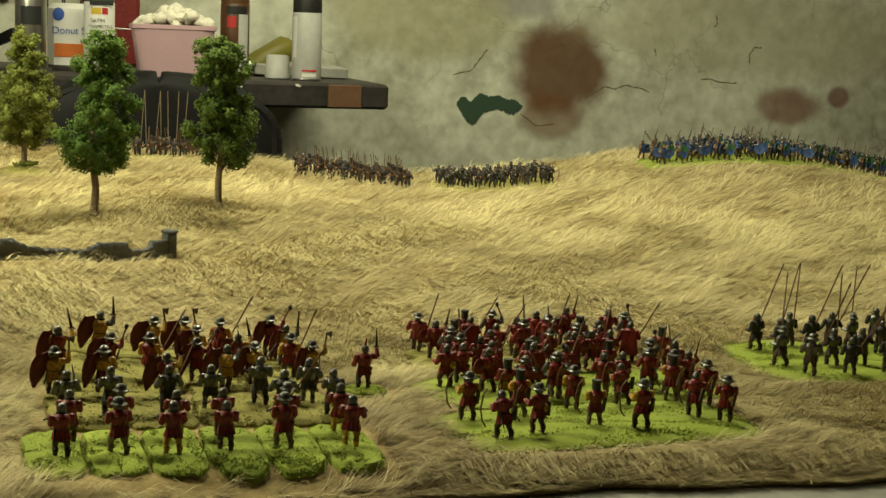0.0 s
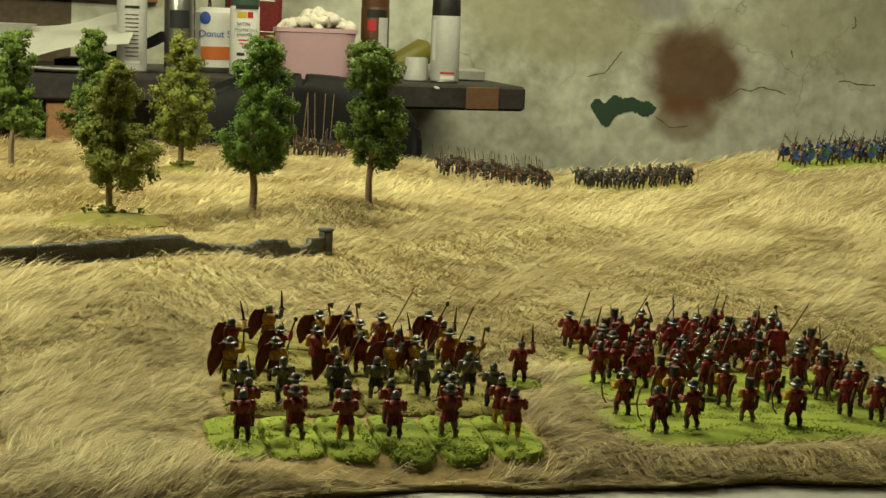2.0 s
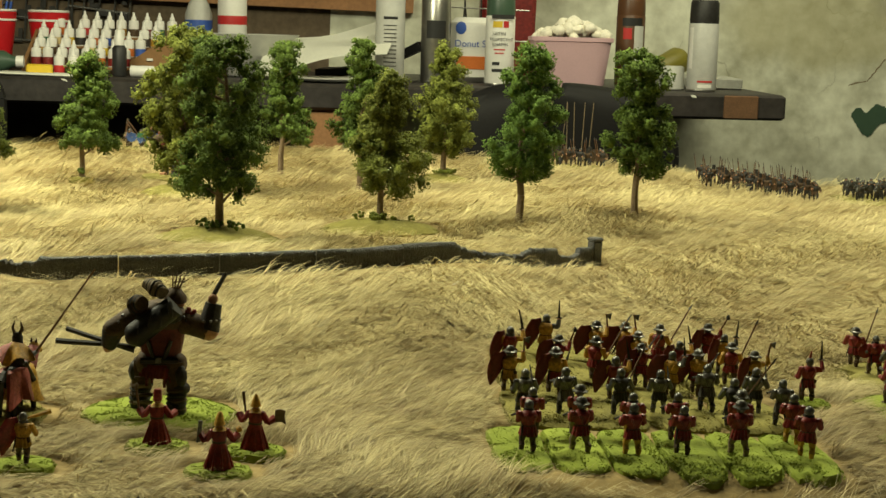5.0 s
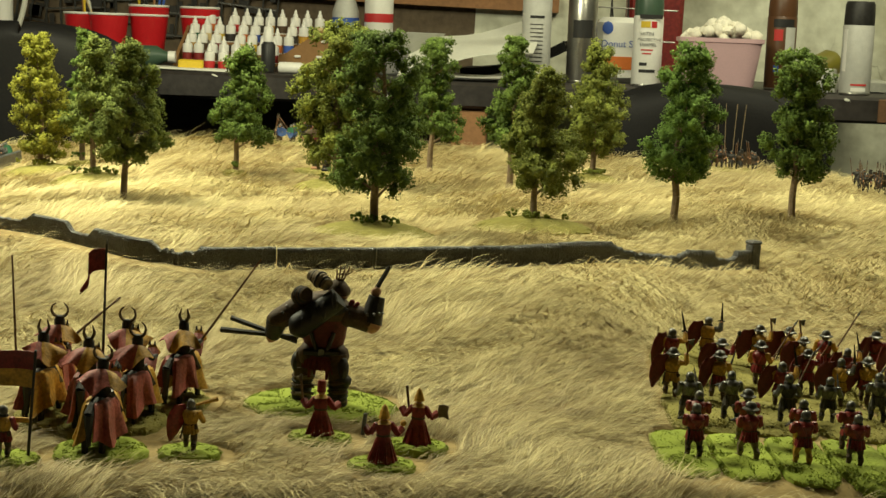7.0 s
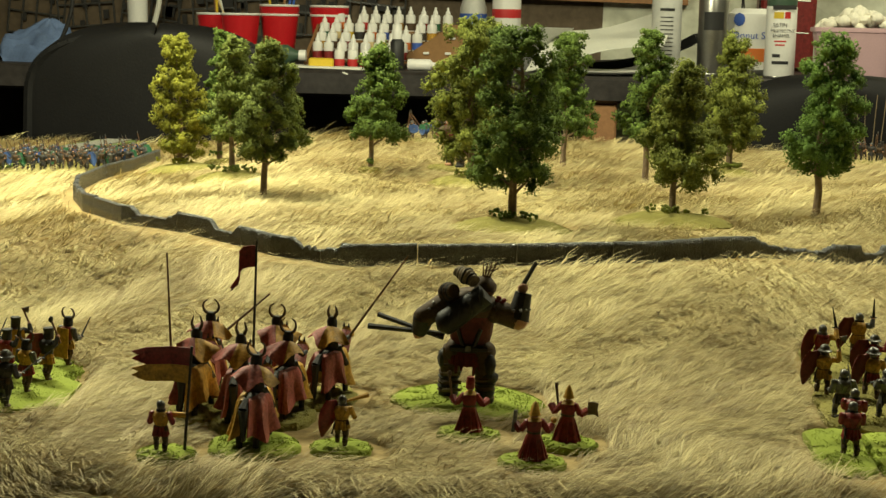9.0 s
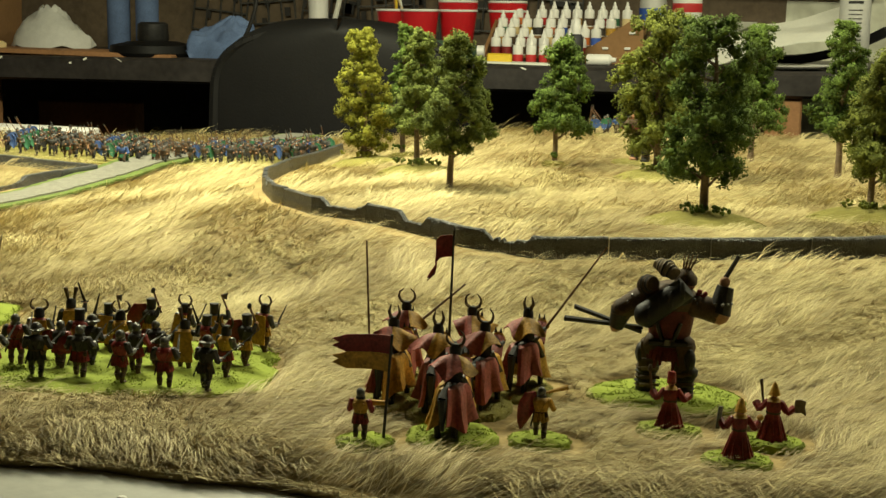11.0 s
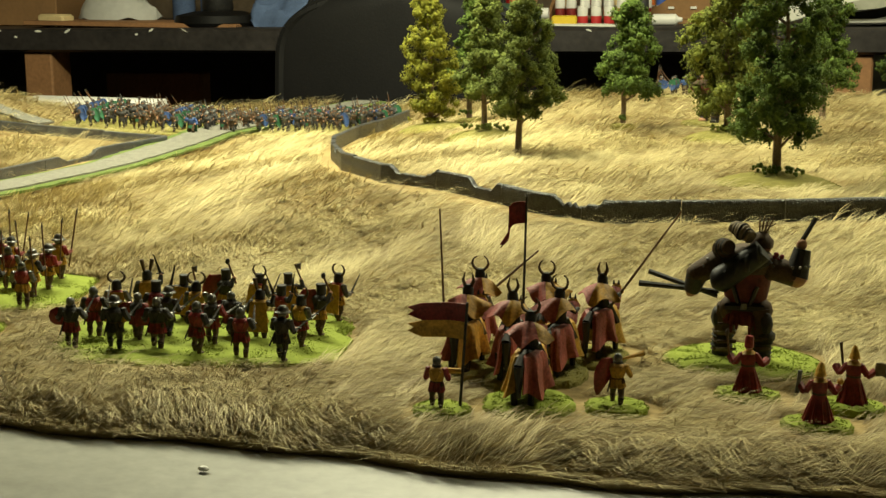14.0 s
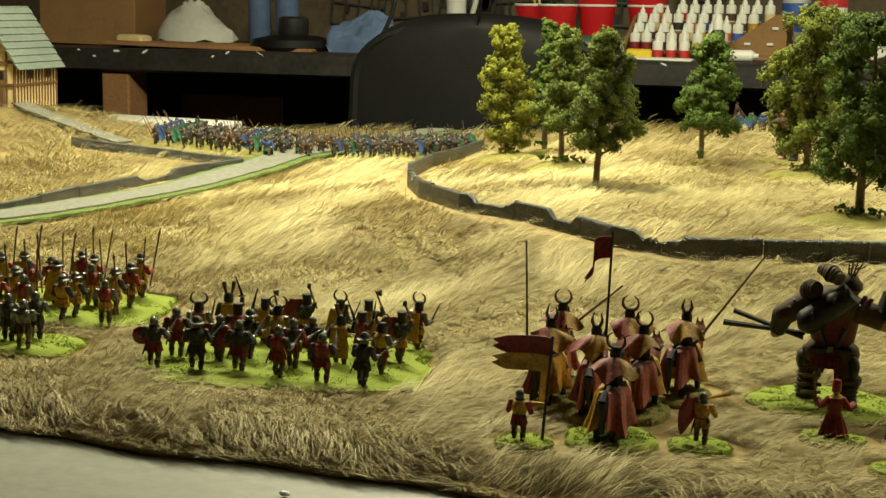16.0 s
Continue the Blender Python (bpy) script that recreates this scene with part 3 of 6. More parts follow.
        s.tube(right + d * hi, right + d * (hi + 0.0042), 0.0009, 0.0001, "steel", 5, 0.5)
    elif hold == "sword":
        d = Vector((r.uniform(0, 0.5), 0.5, r.uniform(0.2, 1))).normalized()
        s.tube(right, right + d * 0.014, 0.0009, 0.0003, "steel", 5, 0.4)
        s.tube(right + d * 0.001 - Vector((0.002, 0, 0)), right + d * 0.001 + Vector((0.002, 0, 0)), 0.0005, 0.0005, "dark", 5)
    elif hold == "raised":
        d = Vector((r.uniform(-0.3, 0.3), r.uniform(-0.3, 0.2), 1)).normalized()
        s.tube(right, right + d * 0.0145, 0.001, 0.0003, "dark", 5, 0.4)
        s.tube(right + d * 0.001 - Vector((0.002, 0, 0)), right + d * 0.001 + Vector((0.002, 0, 0)), 0.0005, 0.0005, "dark", 5)
    elif hold in ("axe", "mace"):
        d = Vector((r.uniform(-0.6, 0.4), r.uniform(-0.4, 0.2), 1)).normalized()
        s.tube(right - d * 0.004, right + d * 0.011, 0.0006, 0.0006, "pole", 5)
        if hold == "axe":
            q = right + d * 0.0098
            s.plate([[q + Vector((0.0003, 0, -0.001)), q + Vector((0.003, 0, -0.0026))], [q + Vector((0.0003, 0, 0.001)), q + Vector((0.0034, 0, 0.0022))]], "steel", 0.0008)
        else:
            s.ball(right + d * 0.011, (0.0014, 0.0014, 0.002), "dark", 6, 4)
    elif hold == "crossbow":
        s.tube((0.001, -0.002, 0.0198), (0.0, 0.011, 0.0202), 0.0008, 0.0008, "pole", 5)
        pts = [(-0.0075, 0.0065, 0.02), (-0.004, 0.0095, 0.0201), (0, 0.0105, 0.0202), (0.004, 0.0095, 0.0201), (0.0075, 0.0065, 0.02)]
        for a, b in zip(pts, pts[1:]):
            s.tube(a, b, 0.0006, 0.0006, "dark", 5)
    elif hold == "bow":
        pts = [Vector((-0.004 + 0.0055 * math.cos(a) * -1, 0.0075 + 0.002 * math.cos(a), 0.018 + 0.0125 * math.sin(a))) for a in (-1.2, -0.7, 0, 0.7, 1.2)]
        for a, b in zip(pts, pts[1:]):
            s.tube(a, b, 0.0005, 0.0005, "pole", 5)
        s.tube((0.003, -0.0042, 0.012), (0.0045, -0.0032, 0.0205), 0.0013, 0.0013, "leather", 6)
    if shield == "kite":
        rows = []
        for k in range(6):
            t = k / 5
            w = 0.0066 * max(0.05, math.sin(math.pi * (0.14 + 0.86 * t ** 0.85))) ** 0.8
            rows.append([(-0.0062 - 0.0045 * t + w * u * 0.7, -0.0012 - 0.002 * (1 - u * u) + w * u * 0.55 - 0.002 * t, 0.0278 - 0.0215 * t) for u in (-1, -0.5, 0, 0.5, 1)])
        s.plate(rows, shield_paint, 0.0008)
    elif shield == "round":
        rows = [[(-0.0072 + 0.0055 * q * math.cos(a), 0.0015 - 0.0016 * (1 - q), 0.0185 + 0.0055 * q * math.sin(a)) for a in [i * math.tau / 10 for i in range(11)]] for q in (1.0, 0.7, 0.4, 0.05)]
        s.plate(rows, shield_paint, 0.0009)
        s.ball((-0.0072, -0.0008, 0.0185), 0.0012, "steel", 6, 4)
    elif shield in ("disc", "long"):
        rw, rh = (0.0078, 0.0078) if shield == "disc" else (0.0058, 0.0098)
        rows = [[(-0.003 + rw * q * math.cos(a), 0.0085 - 0.0016 * (1 - q), 0.0172 + rh * q * math.sin(a)) for a in [i * math.tau / 14 for i in range(15)]] for q in (0.05, 0.4, 0.7, 1.0)]
        half = 8 if shield == "long" else 15
        s.plate([row[:half] for row in rows], shield_paint, 0.0009)
        if shield == "long":
            s.plate([row[7:] for row in rows], "blue", 0.0009)
        s.ball((-0.003, 0.009, 0.0172), 0.0014, "steel", 6, 4)
    if trim == "cloak":
        rows = []
        for k in range(5):
            t = k / 4
            rows.append([((0.0044 + 0.002 * t) * u, -0.003 - 0.003 * t - 0.0006 * math.cos(9 * u) * t, 0.0238 - 0.018 * t) for u in (-1, -0.6, -0.2, 0.2, 0.6, 1)])
        s.plate(rows, skirt, 0.0008)
    if trim == "buckler":
        s.ball((0.003, -0.0034, 0.0165), (0.0026, 0.0012, 0.0026), "yellow", 8, 4)
    return cast(s, 0.00028, 260, seed)


def put_all(name, shapes, spots, label, category, group, turn=0.0, jitter=22, size=1.0, sink=0.0, seed=5):
    """Stands copies of a few painted figures at the given spots."""
    r = random.Random(seed)
    meshes = [q.mesh(name) for q in shapes]
    for i, (x, y) in enumerate(spots):
        ob = new(name, meshes[i % len(meshes)])
        k = size * r.uniform(0.96, 1.04)
        ob.matrix_world = pose(x, y, ground(x, y) + STAND - sink, 0, 0, turn + r.uniform(-jitter, jitter)) @ Matrix.Diagonal((1.2 * k, 1.2 * k, 1.09 * k, 1))
        tagged(ob, label, category, group)


def flocked_base(x, y, rx, ry, square=False, seed=0, dull=False, turn=0.0, thick=0.004, count=None):
    """A figure stand or tray under lumpy green scatter."""
    BASES.append((x, y, rx, ry, radians(turn)))
    r = random.Random(seed)
    s = Shape()
    mat = "flock_dull" if dull else "flock"
    dome = thick > 0.01
    n = 28
    def rim(a, k):
        p = 5.0 if square else 2.0
        c, q = math.cos(a), math.sin(a)
        m = (abs(c) ** p + abs(q) ** p) ** (-1 / p)
        return rx * k * m * c, ry * k * m * q
    ca, sa, mid = math.cos(radians(turn)), math.sin(radians(turn)), ground(x, y)
    def drop(px, py):
        return ground(x + px * ca - py * sa, y + px * sa + py * ca) - mid
    wob = [1 + r.uniform(-0.07, 0.07) for _ in range(n)]
    vs, fs = [], []
    for k, z in (((1.0, -0.006), (1.0, 0.001), (0.84, thick * 0.5), (0.55, thick * 0.9), (0.2, thick * 1.1)) if dome else ((1.0, -0.006), (1.0, thick * 0.5), (0.93, thick), (0.6, thick * 1.15), (0.2, thick * 1.2))):
        for i in range(n):
            px, py = rim(i * math.tau / n, k * wob[i])
            vs.append((px, py, z + drop(px, py) + (r.uniform(-0.0006, 0.0008) if z > 0 else 0)))
    for j in range(4):
        fs += [(j * n + i, j * n + (i + 1) % n, j * n + n + (i + 1) % n, j * n + n + i) for i in range(n)]
    fs += [tuple(range(4 * n, 5 * n))]
    s.add(vs, fs, mat)
    ob = thing("flocked_base", s, pose(x, y, ground(x, y), 0, 0, turn), "plastic stand covered with " + ("olive" if dull else "bright green") + " scatter", "figure base", "figure bases")
    tuft = Shape()
    area = rx * ry
    for _ in range(count * 2 if count else int(500 + area * 1500000)):
        out = math.sqrt(r.random())
        px, py = rim(r.uniform(0, math.tau), out * 1.03)
        d = r.uniform(0.0004, 0.0011)
        a = r.uniform(0, math.tau)
        b = Vector((px, py, thick * (1.12 * (1 - out * out) if dome else 1.12 - 0.6 * out ** 8) + drop(px, py)))
        q = [b + Vector((d * math.cos(a + i * 2.094), d * math.sin(a + i * 2.094), -0.0003)) for i in range(3)]
        tuft.add(q + [b + Vector((r.uniform(-d, d), r.uniform(-d, d), d * r.uniform(0.3, 1.1)))], [(0, 1, 3), (1, 2, 3), (2, 0, 3)], mat)
    part("scatter", tuft, ob)
    return ob


# crossbowmen and spear companies, from the plan
CROSSBOWS = [(0.002, 1.016), (0.036, 1.02), (0.068, 1.015), (0.101, 1.02), (0.138, 1.022), (0.181, 1.02), (0.008, 1.05), (0.04, 1.055), (0.074, 1.05), (0.104, 1.05), (0.145, 1.05), (0.181, 1.052)]
ARMOURED = [(0.009, 1.1), (0.039, 1.108), (0.077, 1.11), (0.106, 1.118), (0.143, 1.13), (0.151, 1.09), (0.177, 1.13), (0.187, 1.095)]
SHIELDS = [(0.004, 1.155), (0.009, 1.205), (0.038, 1.16), (0.045, 1.203), (0.042, 1.25), (0.074, 1.202), (0.082, 1.255), (0.08, 1.15), (0.113, 1.24), (0.108, 1.195), (0.125, 1.17), (0.135, 1.262), (0.106, 1.262), (0.142, 1.22),
           (0.147, 1.182), (0.178, 1.275), (0.185, 1.25), (0.18, 1.21), (0.192, 1.185)]
ARCHERS = [(0.278, 1.075), (0.288, 1.028), (0.316, 1.038), (0.364, 1.052), (0.395, 1.042), (0.449, 1.068), (0.467, 1.054), (0.318, 1.08), (0.365, 1.096), (0.41, 1.106), (0.475, 1.1), (0.454, 1.115)]
REDCOATS = [(0.292, 1.17), (0.314, 1.205), (0.32, 1.152), (0.323, 1.12), (0.364, 1.17), (0.365, 1.13), (0.406, 1.135), (0.449, 1.22), (0.452, 1.152), (0.481, 1.14), (0.496, 1.22), (0.481, 1.25), (0.316, 1.235), (0.35, 1.234),
            (0.375, 1.205), (0.388, 1.26), (0.417, 1.217), (0.444, 1.272), (0.455, 1.245), (0.492, 1.285), (0.483, 1.3), (0.487, 1.178), (0.308, 1.3), (0.315, 1.27), (0.353, 1.31), (0.35, 1.285), (0.374, 1.3), (0.39, 1.28),
            (0.415, 1.3), (0.418, 1.28), (0.448, 1.31), (0.43, 1.18), (0.335, 1.185)]
REDCOATS += [(0.302 + 0.0315 * i + 0.006 * math.sin(7.7 * i + j), 1.135 + 0.04 * j + 0.007 * math.sin(5 * i + 3 * j)) for j in range(4) for i in range(6) if (i + 2 * j) % 3]
PIKES = [(0.617, 1.275), (0.609, 1.218), (0.63, 1.255), (0.656, 1.285), (0.665, 1.262), (0.618, 1.186), (0.697, 1.28), (0.657, 1.214), (0.656, 1.185), (0.712, 1.27), (0.687, 1.216), (0.75, 1.29), (0.695, 1.186), (0.725, 1.22), (0.73, 1.25), (0.735, 1.19)]
KNIGHTS_FOOT = [(-0.654, 1.036), (-0.648, 1.07), (-0.625, 1.038), (-0.62, 1.07), (-0.599, 1.046), (-0.596, 1.085), (-0.571, 1.088), (-0.55, 1.04), (-0.543, 1.06), (-0.551, 1.094), (-0.517, 1.03), (-0.516, 1.062), (-0.518, 1.104)]
SERGEANTS = [(-0.658, 0.982), (-0.658, 1.012), (-0.63, 0.988), (-0.626, 1.012), (-0.603, 0.995), (-0.574, 0.993), (-0.611, 1.026), (-0.575, 1.018), (-0.569, 1.036), (-0.543, 0.992), (-0.516, 0.994)]
BILLS = [(-0.857, 1.13), (-0.837, 1.106), (-0.828, 1.076), (-0.832, 1.128), (-0.813, 1.108), (-0.807, 1.055), (-0.783, 1.068), (-0.818, 1.15), (-0.805, 1.148), (-0.789, 1.118), (-0.761, 1.105), (-0.76, 1.125), (-0.769, 1.158), (-0.751, 1.075),
         (-0.782, 1.084), (-0.83, 1.053), (-0.873, 1.123)]
HANDBOWS = [(-0.782, 1.0), (-0.76, 0.986), (-0.768, 1.012)]

put_all("crossbowman_figure", [soldier(1, hold="crossbow"), soldier(2, hold="crossbow", hat="kettle", leg="khaki"), soldier(3, hold="crossbow", leg="yellow")], CROSSBOWS,
        "painted toy crossbowman in crimson coat and steel cap", "toy soldier", "crossbow company", jitter=20)
put_all("armoured_figure", [soldier(11, "steel", "dark", "steel", "steel", trim="mail", hold="sword"), soldier(12, "steel", "steel", "steel", "dark", hold="crossbow", trim="mail", stoop=0.001), soldier(13, "dark", "dark", "steel", "dark", trim="mail", hold="spear")], ARMOURED,
        "painted toy man-at-arms in dull steel armour", "toy soldier", "crossbow company")
put_all("shield_bearer_figure", [soldier(21, "yellow", "yellow", "yellow", hat="kettle", hold="axe", shield="kite", shield_paint="maroon", stoop=0.001), soldier(22, hat="dome", hold="raised", shield="kite", shield_paint="maroon", sleeve="yellow"), soldier(23, "yellow", "red", "yellow", hat="kettle", hold="sword", shield="kite", shield_paint="maroon"),
                                 soldier(24, hat="kettle", hold="mace", shield="kite", shield_paint="maroon", stoop=0.0015), soldier(25, "yellow", "yellow", "steel", hat="dome", hold="raised", shield="kite", shield_paint="maroon"), soldier(26, hat="kettle", hold="spear", sleeve="yellow")], SHIELDS,
        "painted toy foot soldier in crimson and ochre with long shield", "toy soldier", "shield company", turn=-18)
put_all("officer_figure", [soldier(31, hold="raised", hat="plume")], [(0.228, 1.17)], "painted toy officer in crimson with raised sword", "toy soldier", "officers", jitter=5)
put_all("archer_figure", [soldier(41, hold="bow", sleeve="yellow", hat="kettle"), soldier(42, hold="bow", stoop=0.003), soldier(43, hold="bow", hat="kettle", trim="buckler"), soldier(44, hold="bow", sleeve="yellow", hat="pot", leg="khaki")], ARCHERS,
        "painted toy archer in crimson tunic with longbow", "toy soldier", "redcoat company", jitter=30)
put_all("redcoat_figure", [soldier(51, hold="sword", trim="buckler"), soldier(52, hat="kettle", hold="spear"), soldier(53, hold="raised", shield="round"), soldier(54, hat="pot", hold="sword", skirt="yellow"), soldier(55, hold="spear", stoop=0.0015, trim="cloak"),
                           soldier(56, hat="kettle", hold="mace", sleeve="steel"), soldier(57, hold="sword", trim="mail", leg="khaki")], REDCOATS,
        "painted toy foot soldier in crimson coat and steel helmet", "toy soldier", "redcoat company", jitter=35)
put_all("pikeman_figure", [soldier(61, "dark", "dark", "dark", "leather", hold="pike"), soldier(62, "steel", "leather", "steel", "leather", hat="kettle", hold="pike", trim="mail"), soldier(63, "dark", "leather", "dark", "dark", hold="pike", stoop=0.001), soldier(64, "steel", "steel", "dark", "leather", hold="pike")], PIKES,
        "painted toy pikeman in dark armour with long pike", "toy soldier", "pike company", jitter=35)
put_all("great_helm_figure", [soldier(71, "red", "yellow", "steel", hat="horns", hold="sword", trim="cloak"), soldier(72, "yellow", "yellow", "dark", hat="planks", hold="raised", trim="cloak"), soldier(73, "red", "red", "dark", hat="pot", hold="raised"),
                              soldier(74, "dark", "yellow", "dark", hat="pot", hold="axe", trim="cloak"), soldier(75, "yellow", "red", "steel", hat="horns", hold="sword"), soldier(76, "dark", "yellow", "dark", hat="pot", hold="mace", shield="kite")], KNIGHTS_FOOT,
        "painted toy knight on foot with crested great helm", "toy soldier", "foot knights", jitter=35)
put_all("sergeant_figure", [soldier(81, "dark", "red", "dark", hold="sword", shield="round", trim="mail"), soldier(82, "red", "red", "dark", hold="sword", trim="mail"), soldier(83, "dark", "dark", "dark", "dark", hat="kettle", hold="sword"), soldier(84, "dark", "red", "red", hold="sword", shield="round")], SERGEANTS,
        "painted toy sergeant in mail and crimson skirt", "toy soldier", "foot knights", jitter=20)
put_all("billman_figure", [soldier(91, "yellow", "yellow", "red", hat="kettle", hold="spear", trim="cloak"), soldier(92, "red", "yellow", "steel", hat="dome", hold="spear", trim="mail"), soldier(93, "yellow", "yellow", "dark", hat="kettle", hold="spear"), soldier(94, "red", "yellow", "red", hat="kettle", hold="spear", stoop=0.001)], BILLS,
        "painted toy spearman in ochre coat and kettle hat", "toy soldier", "spear company", jitter=25, size=1.03)
put_all("handgunner_figure", [soldier(96, "dark", "dark", "steel", "dark", hold="crossbow", trim="mail"), soldier(97, "steel", "leather", "steel", "khaki", hold="crossbow", trim="mail")], HANDBOWS, "painted toy crossbowman in dark steel armour", "toy soldier", "spear company", jitter=25)

for i in range(6):
    flocked_base(-0.002 + i * 0.0365, 1.03, 0.0175, 0.046, True, 100 + i)
for i in range(4):
    for j in range(2):
        flocked_base(0.022 + i * 0.05, 1.125 + j * 0.085, 0.024, 0.042, True, 110 + i + 4 * j, dull=True, count=900)
flocked_base(0.1, 1.272, 0.1, 0.018, True, 119, dull=True, count=900)
flocked_base(0.228, 1.168, 0.017, 0.015, False, 120)
flocked_base(0.372, 1.06, 0.115, 0.05, True, 121, turn=5)
flocked_base(0.395, 1.165, 0.12, 0.05, True, 122, turn=3)
flocked_base(0.4, 1.265, 0.11, 0.055, True, 123, dull=True)
flocked_base(0.675, 1.235, 0.092, 0.07, True, 124, turn=-6)
flocked_base(-0.59, 1.04, 0.095, 0.07, True, 125, turn=14)
flocked_base(-0.82, 1.11, 0.09, 0.055, True, 126, turn=12)
flocked_base(-0.775, 1.0, 0.045, 0.028, True, 127, turn=12)


def horse_knight(seed, crest, lance):
    """A mounted knight in full caparison, as a single solid facing +y."""
    r = random.Random(seed)
    s = Shape()
    for x, y in ((-0.004, -0.014), (0.004, -0.012), (-0.0035, 0.012), (0.0035, 0.014)):
        s.tube((x, y, 0), (x * 1.1, y * 0.9, 0.016), 0.0015, 0.0026, "dark", 6)
    s.ball((0, 0, 0.0225), (0.0052, 0.0165, 0.0075), "dark", 10, 6)
    flip = -1 if seed % 3 == 1 else 1
    hang = ((0.0035, 0.0145, 0.0292), (0.0060, 0.0168, 0.0282), (0.0074, 0.0180, 0.0248), (0.0080, 0.0188, 0.0200), (0.0088, 0.0198, 0.0145), (0.0104, 0.0214, 0.0085))
    for mat, a0, a1 in (("pink", -1.28, 0.25), ("yellow", 0.25, 1.5), ("yellow", 1.64, 2.9), ("pink" if seed % 2 else "yellow", 2.9, 4.42)):
        rows = []
        for k, (w, le, z) in enumerate(hang):
            t = k / 5
            row = []
            for j in range(17):
                a = a0 + (a1 - a0) * j / 16
                fold = 1 + 0.2 * t * math.sin(8 * a + seed) + 0.06 * t * math.sin(17 * a + 2 * seed)
                row.append((flip * w * fold * math.cos(a), -0.001 + le * fold * math.sin(a), z + 0.0028 * t * math.sin(3 * a + seed)))
            rows.append(row)
        s.plate(rows, mat, 0.0006)
    s.tube((0, 0.013, 0.026), (0, 0.022, 0.036), 0.0055, 0.0035, "pink", 8, 0.8)
    s.tube((0, 0.021, 0.037), (0, 0.029, 0.033), 0.003, 0.0018, "yellow", 7)
    for x in (-0.0015, 0.0015):
        s.tube((x, 0.021, 0.039), (x, 0.021, 0.042), 0.0008, 0.0002, "dark", 4)
    s.tube((0, -0.0155, 0.029), (0, -0.021, 0.024), 0.0014, 0.0026, "black", 7)
    s.tube((0, -0.021, 0.024), (0.001, -0.0235, 0.008), 0.0026, 0.0011, "black", 7)
    for x in (-1, 1):
        s.tube((x * 0.003, 0.001, 0.031), (x * 0.0085, 0.004, 0.02), 0.0028, 0.0016, "steel", 6)
    s.lathe((0, 0, 0), [(0.005, 0.029), (0.0042, 0.034), (0.0052, 0.0405), (0.0038, 0.0425), (0.0016, 0.0435)], "dark", 9, 1, 0.75)
    # short riding cape, parted in two colours, blown open at the hem
    us = [-1 + j / 8 for j in range(17)]
    sway = 0.0018 * math.sin(2.1 * seed)
    rows = []
    for k in range(9):
        t = k / 8
        rows.append([((0.0042 + 0.0088 * t ** 0.9) * u + 1.6 * sway * t, 0.0005 - 0.0036 * math.cos(1.45 * u) - (0.0085 * math.cos(1.2 * u) + 0.0012 * math.cos(9 * u + seed)) * t, 0.0442 - 0.0015 * u * u - (0.0105 - 0.005 * u * u) * t ** 1.25 + 0.0026 * math.sin(6 * u + 2 * seed) * t * t) for u in us])
    cut = (8, 11, 6, 10, 9, 7, 12)[seed % 7]
    s.plate([row[:cut + 1] for row in rows], "pink", 0.0006)
    s.plate([row[cut:] for row in rows], "yellow", 0.0006)
    h = Vector((0, 0.0005, 0.0455))
    s.lathe(h, [(0.003, -0.003), (0.003, 0.0015), (0.0018, 0.0038)], "dark", 9)
    if crest == "ring":
        for side in (-1, 1):
            pts = [h + Vector((side * 0.0046 * math.sin(a), 0, 0.0072 - 0.0046 * math.cos(a))) for a in (0.35, 0.9, 1.5, 2.1, 2.7)]
            for i in range(4):
                s.tube(pts[i], pts[i + 1], 0.0011 - i * 0.0002, 0.0009 - i * 0.0002, "leather", 5)
    elif crest == "horns":
        for side in (-1, 1):
            s.tube(h + Vector((side * 0.0015, 0, 0.003)), h + Vector((side * 0.003, 0, 0.0065)), 0.0011, 0.0009, "leather", 5)
            s.tube(h + Vector((side * 0.003, 0, 0.0065)), h + Vector((side * 0.0018, 0, 0.011)), 0.0009, 0.0002, "leather", 5)
    hand = Vector((0.0085, 0.006, 0.037))
    s.tube((0.005, 0, 0.0408), (0.009, -0.0005, 0.0365), 0.002, 0.0017, "dark", 6)
    s.tube((0.009, -0.0005, 0.0365), hand, 0.0016, 0.0012, "dark", 6)
    s.tube((-0.005, 0, 0.0408), (-0.0075, 0.0055, 0.036), 0.002, 0.0013, "dark", 6)
    if lance:
        d = Vector(lance[:3]).normalized()
        s.tube(hand - d * 0.012, hand + d * (0.05 if len(lance) < 4 else lance[3]), 0.0009, 0.0005, "pole", 6)
    return cast(s, 0.0004, 180, seed)


RIDERS = [(-0.404, 1.062, "ring", (0.8, 0.2, 0.75, 0.033)), (-0.399, 1.012, "horns", ()), (-0.369, 1.005, "horns", ()), (-0.347, 0.955, "ring", ()), (-0.36, 1.062, "ring", ()), (-0.343, 1.02, "ring", ()), (-0.325, 1.07, "horns", (0.62, 0.1, 1, 0.062))]
for i, (x, y, crest, lance) in enumerate(RIDERS):
    ob = thing("mounted_knight_figure", horse_knight(i + 3, crest, lance), pose(x, y, ground(x, y) + STAND, 0, 0, (8, -6, 4, -3, 0, -10, -14)[i]) @ Matrix.Diagonal((1.15, 1.1, 1.08, 1)), "painted toy knight with horned helm on a draped horse", "toy soldier", "mounted knights")
    flocked_base(x, y, 0.026 if i == 3 else 0.018, 0.027, False, 140 + i, dull=i != 3, count=900 if i == 3 else 220)


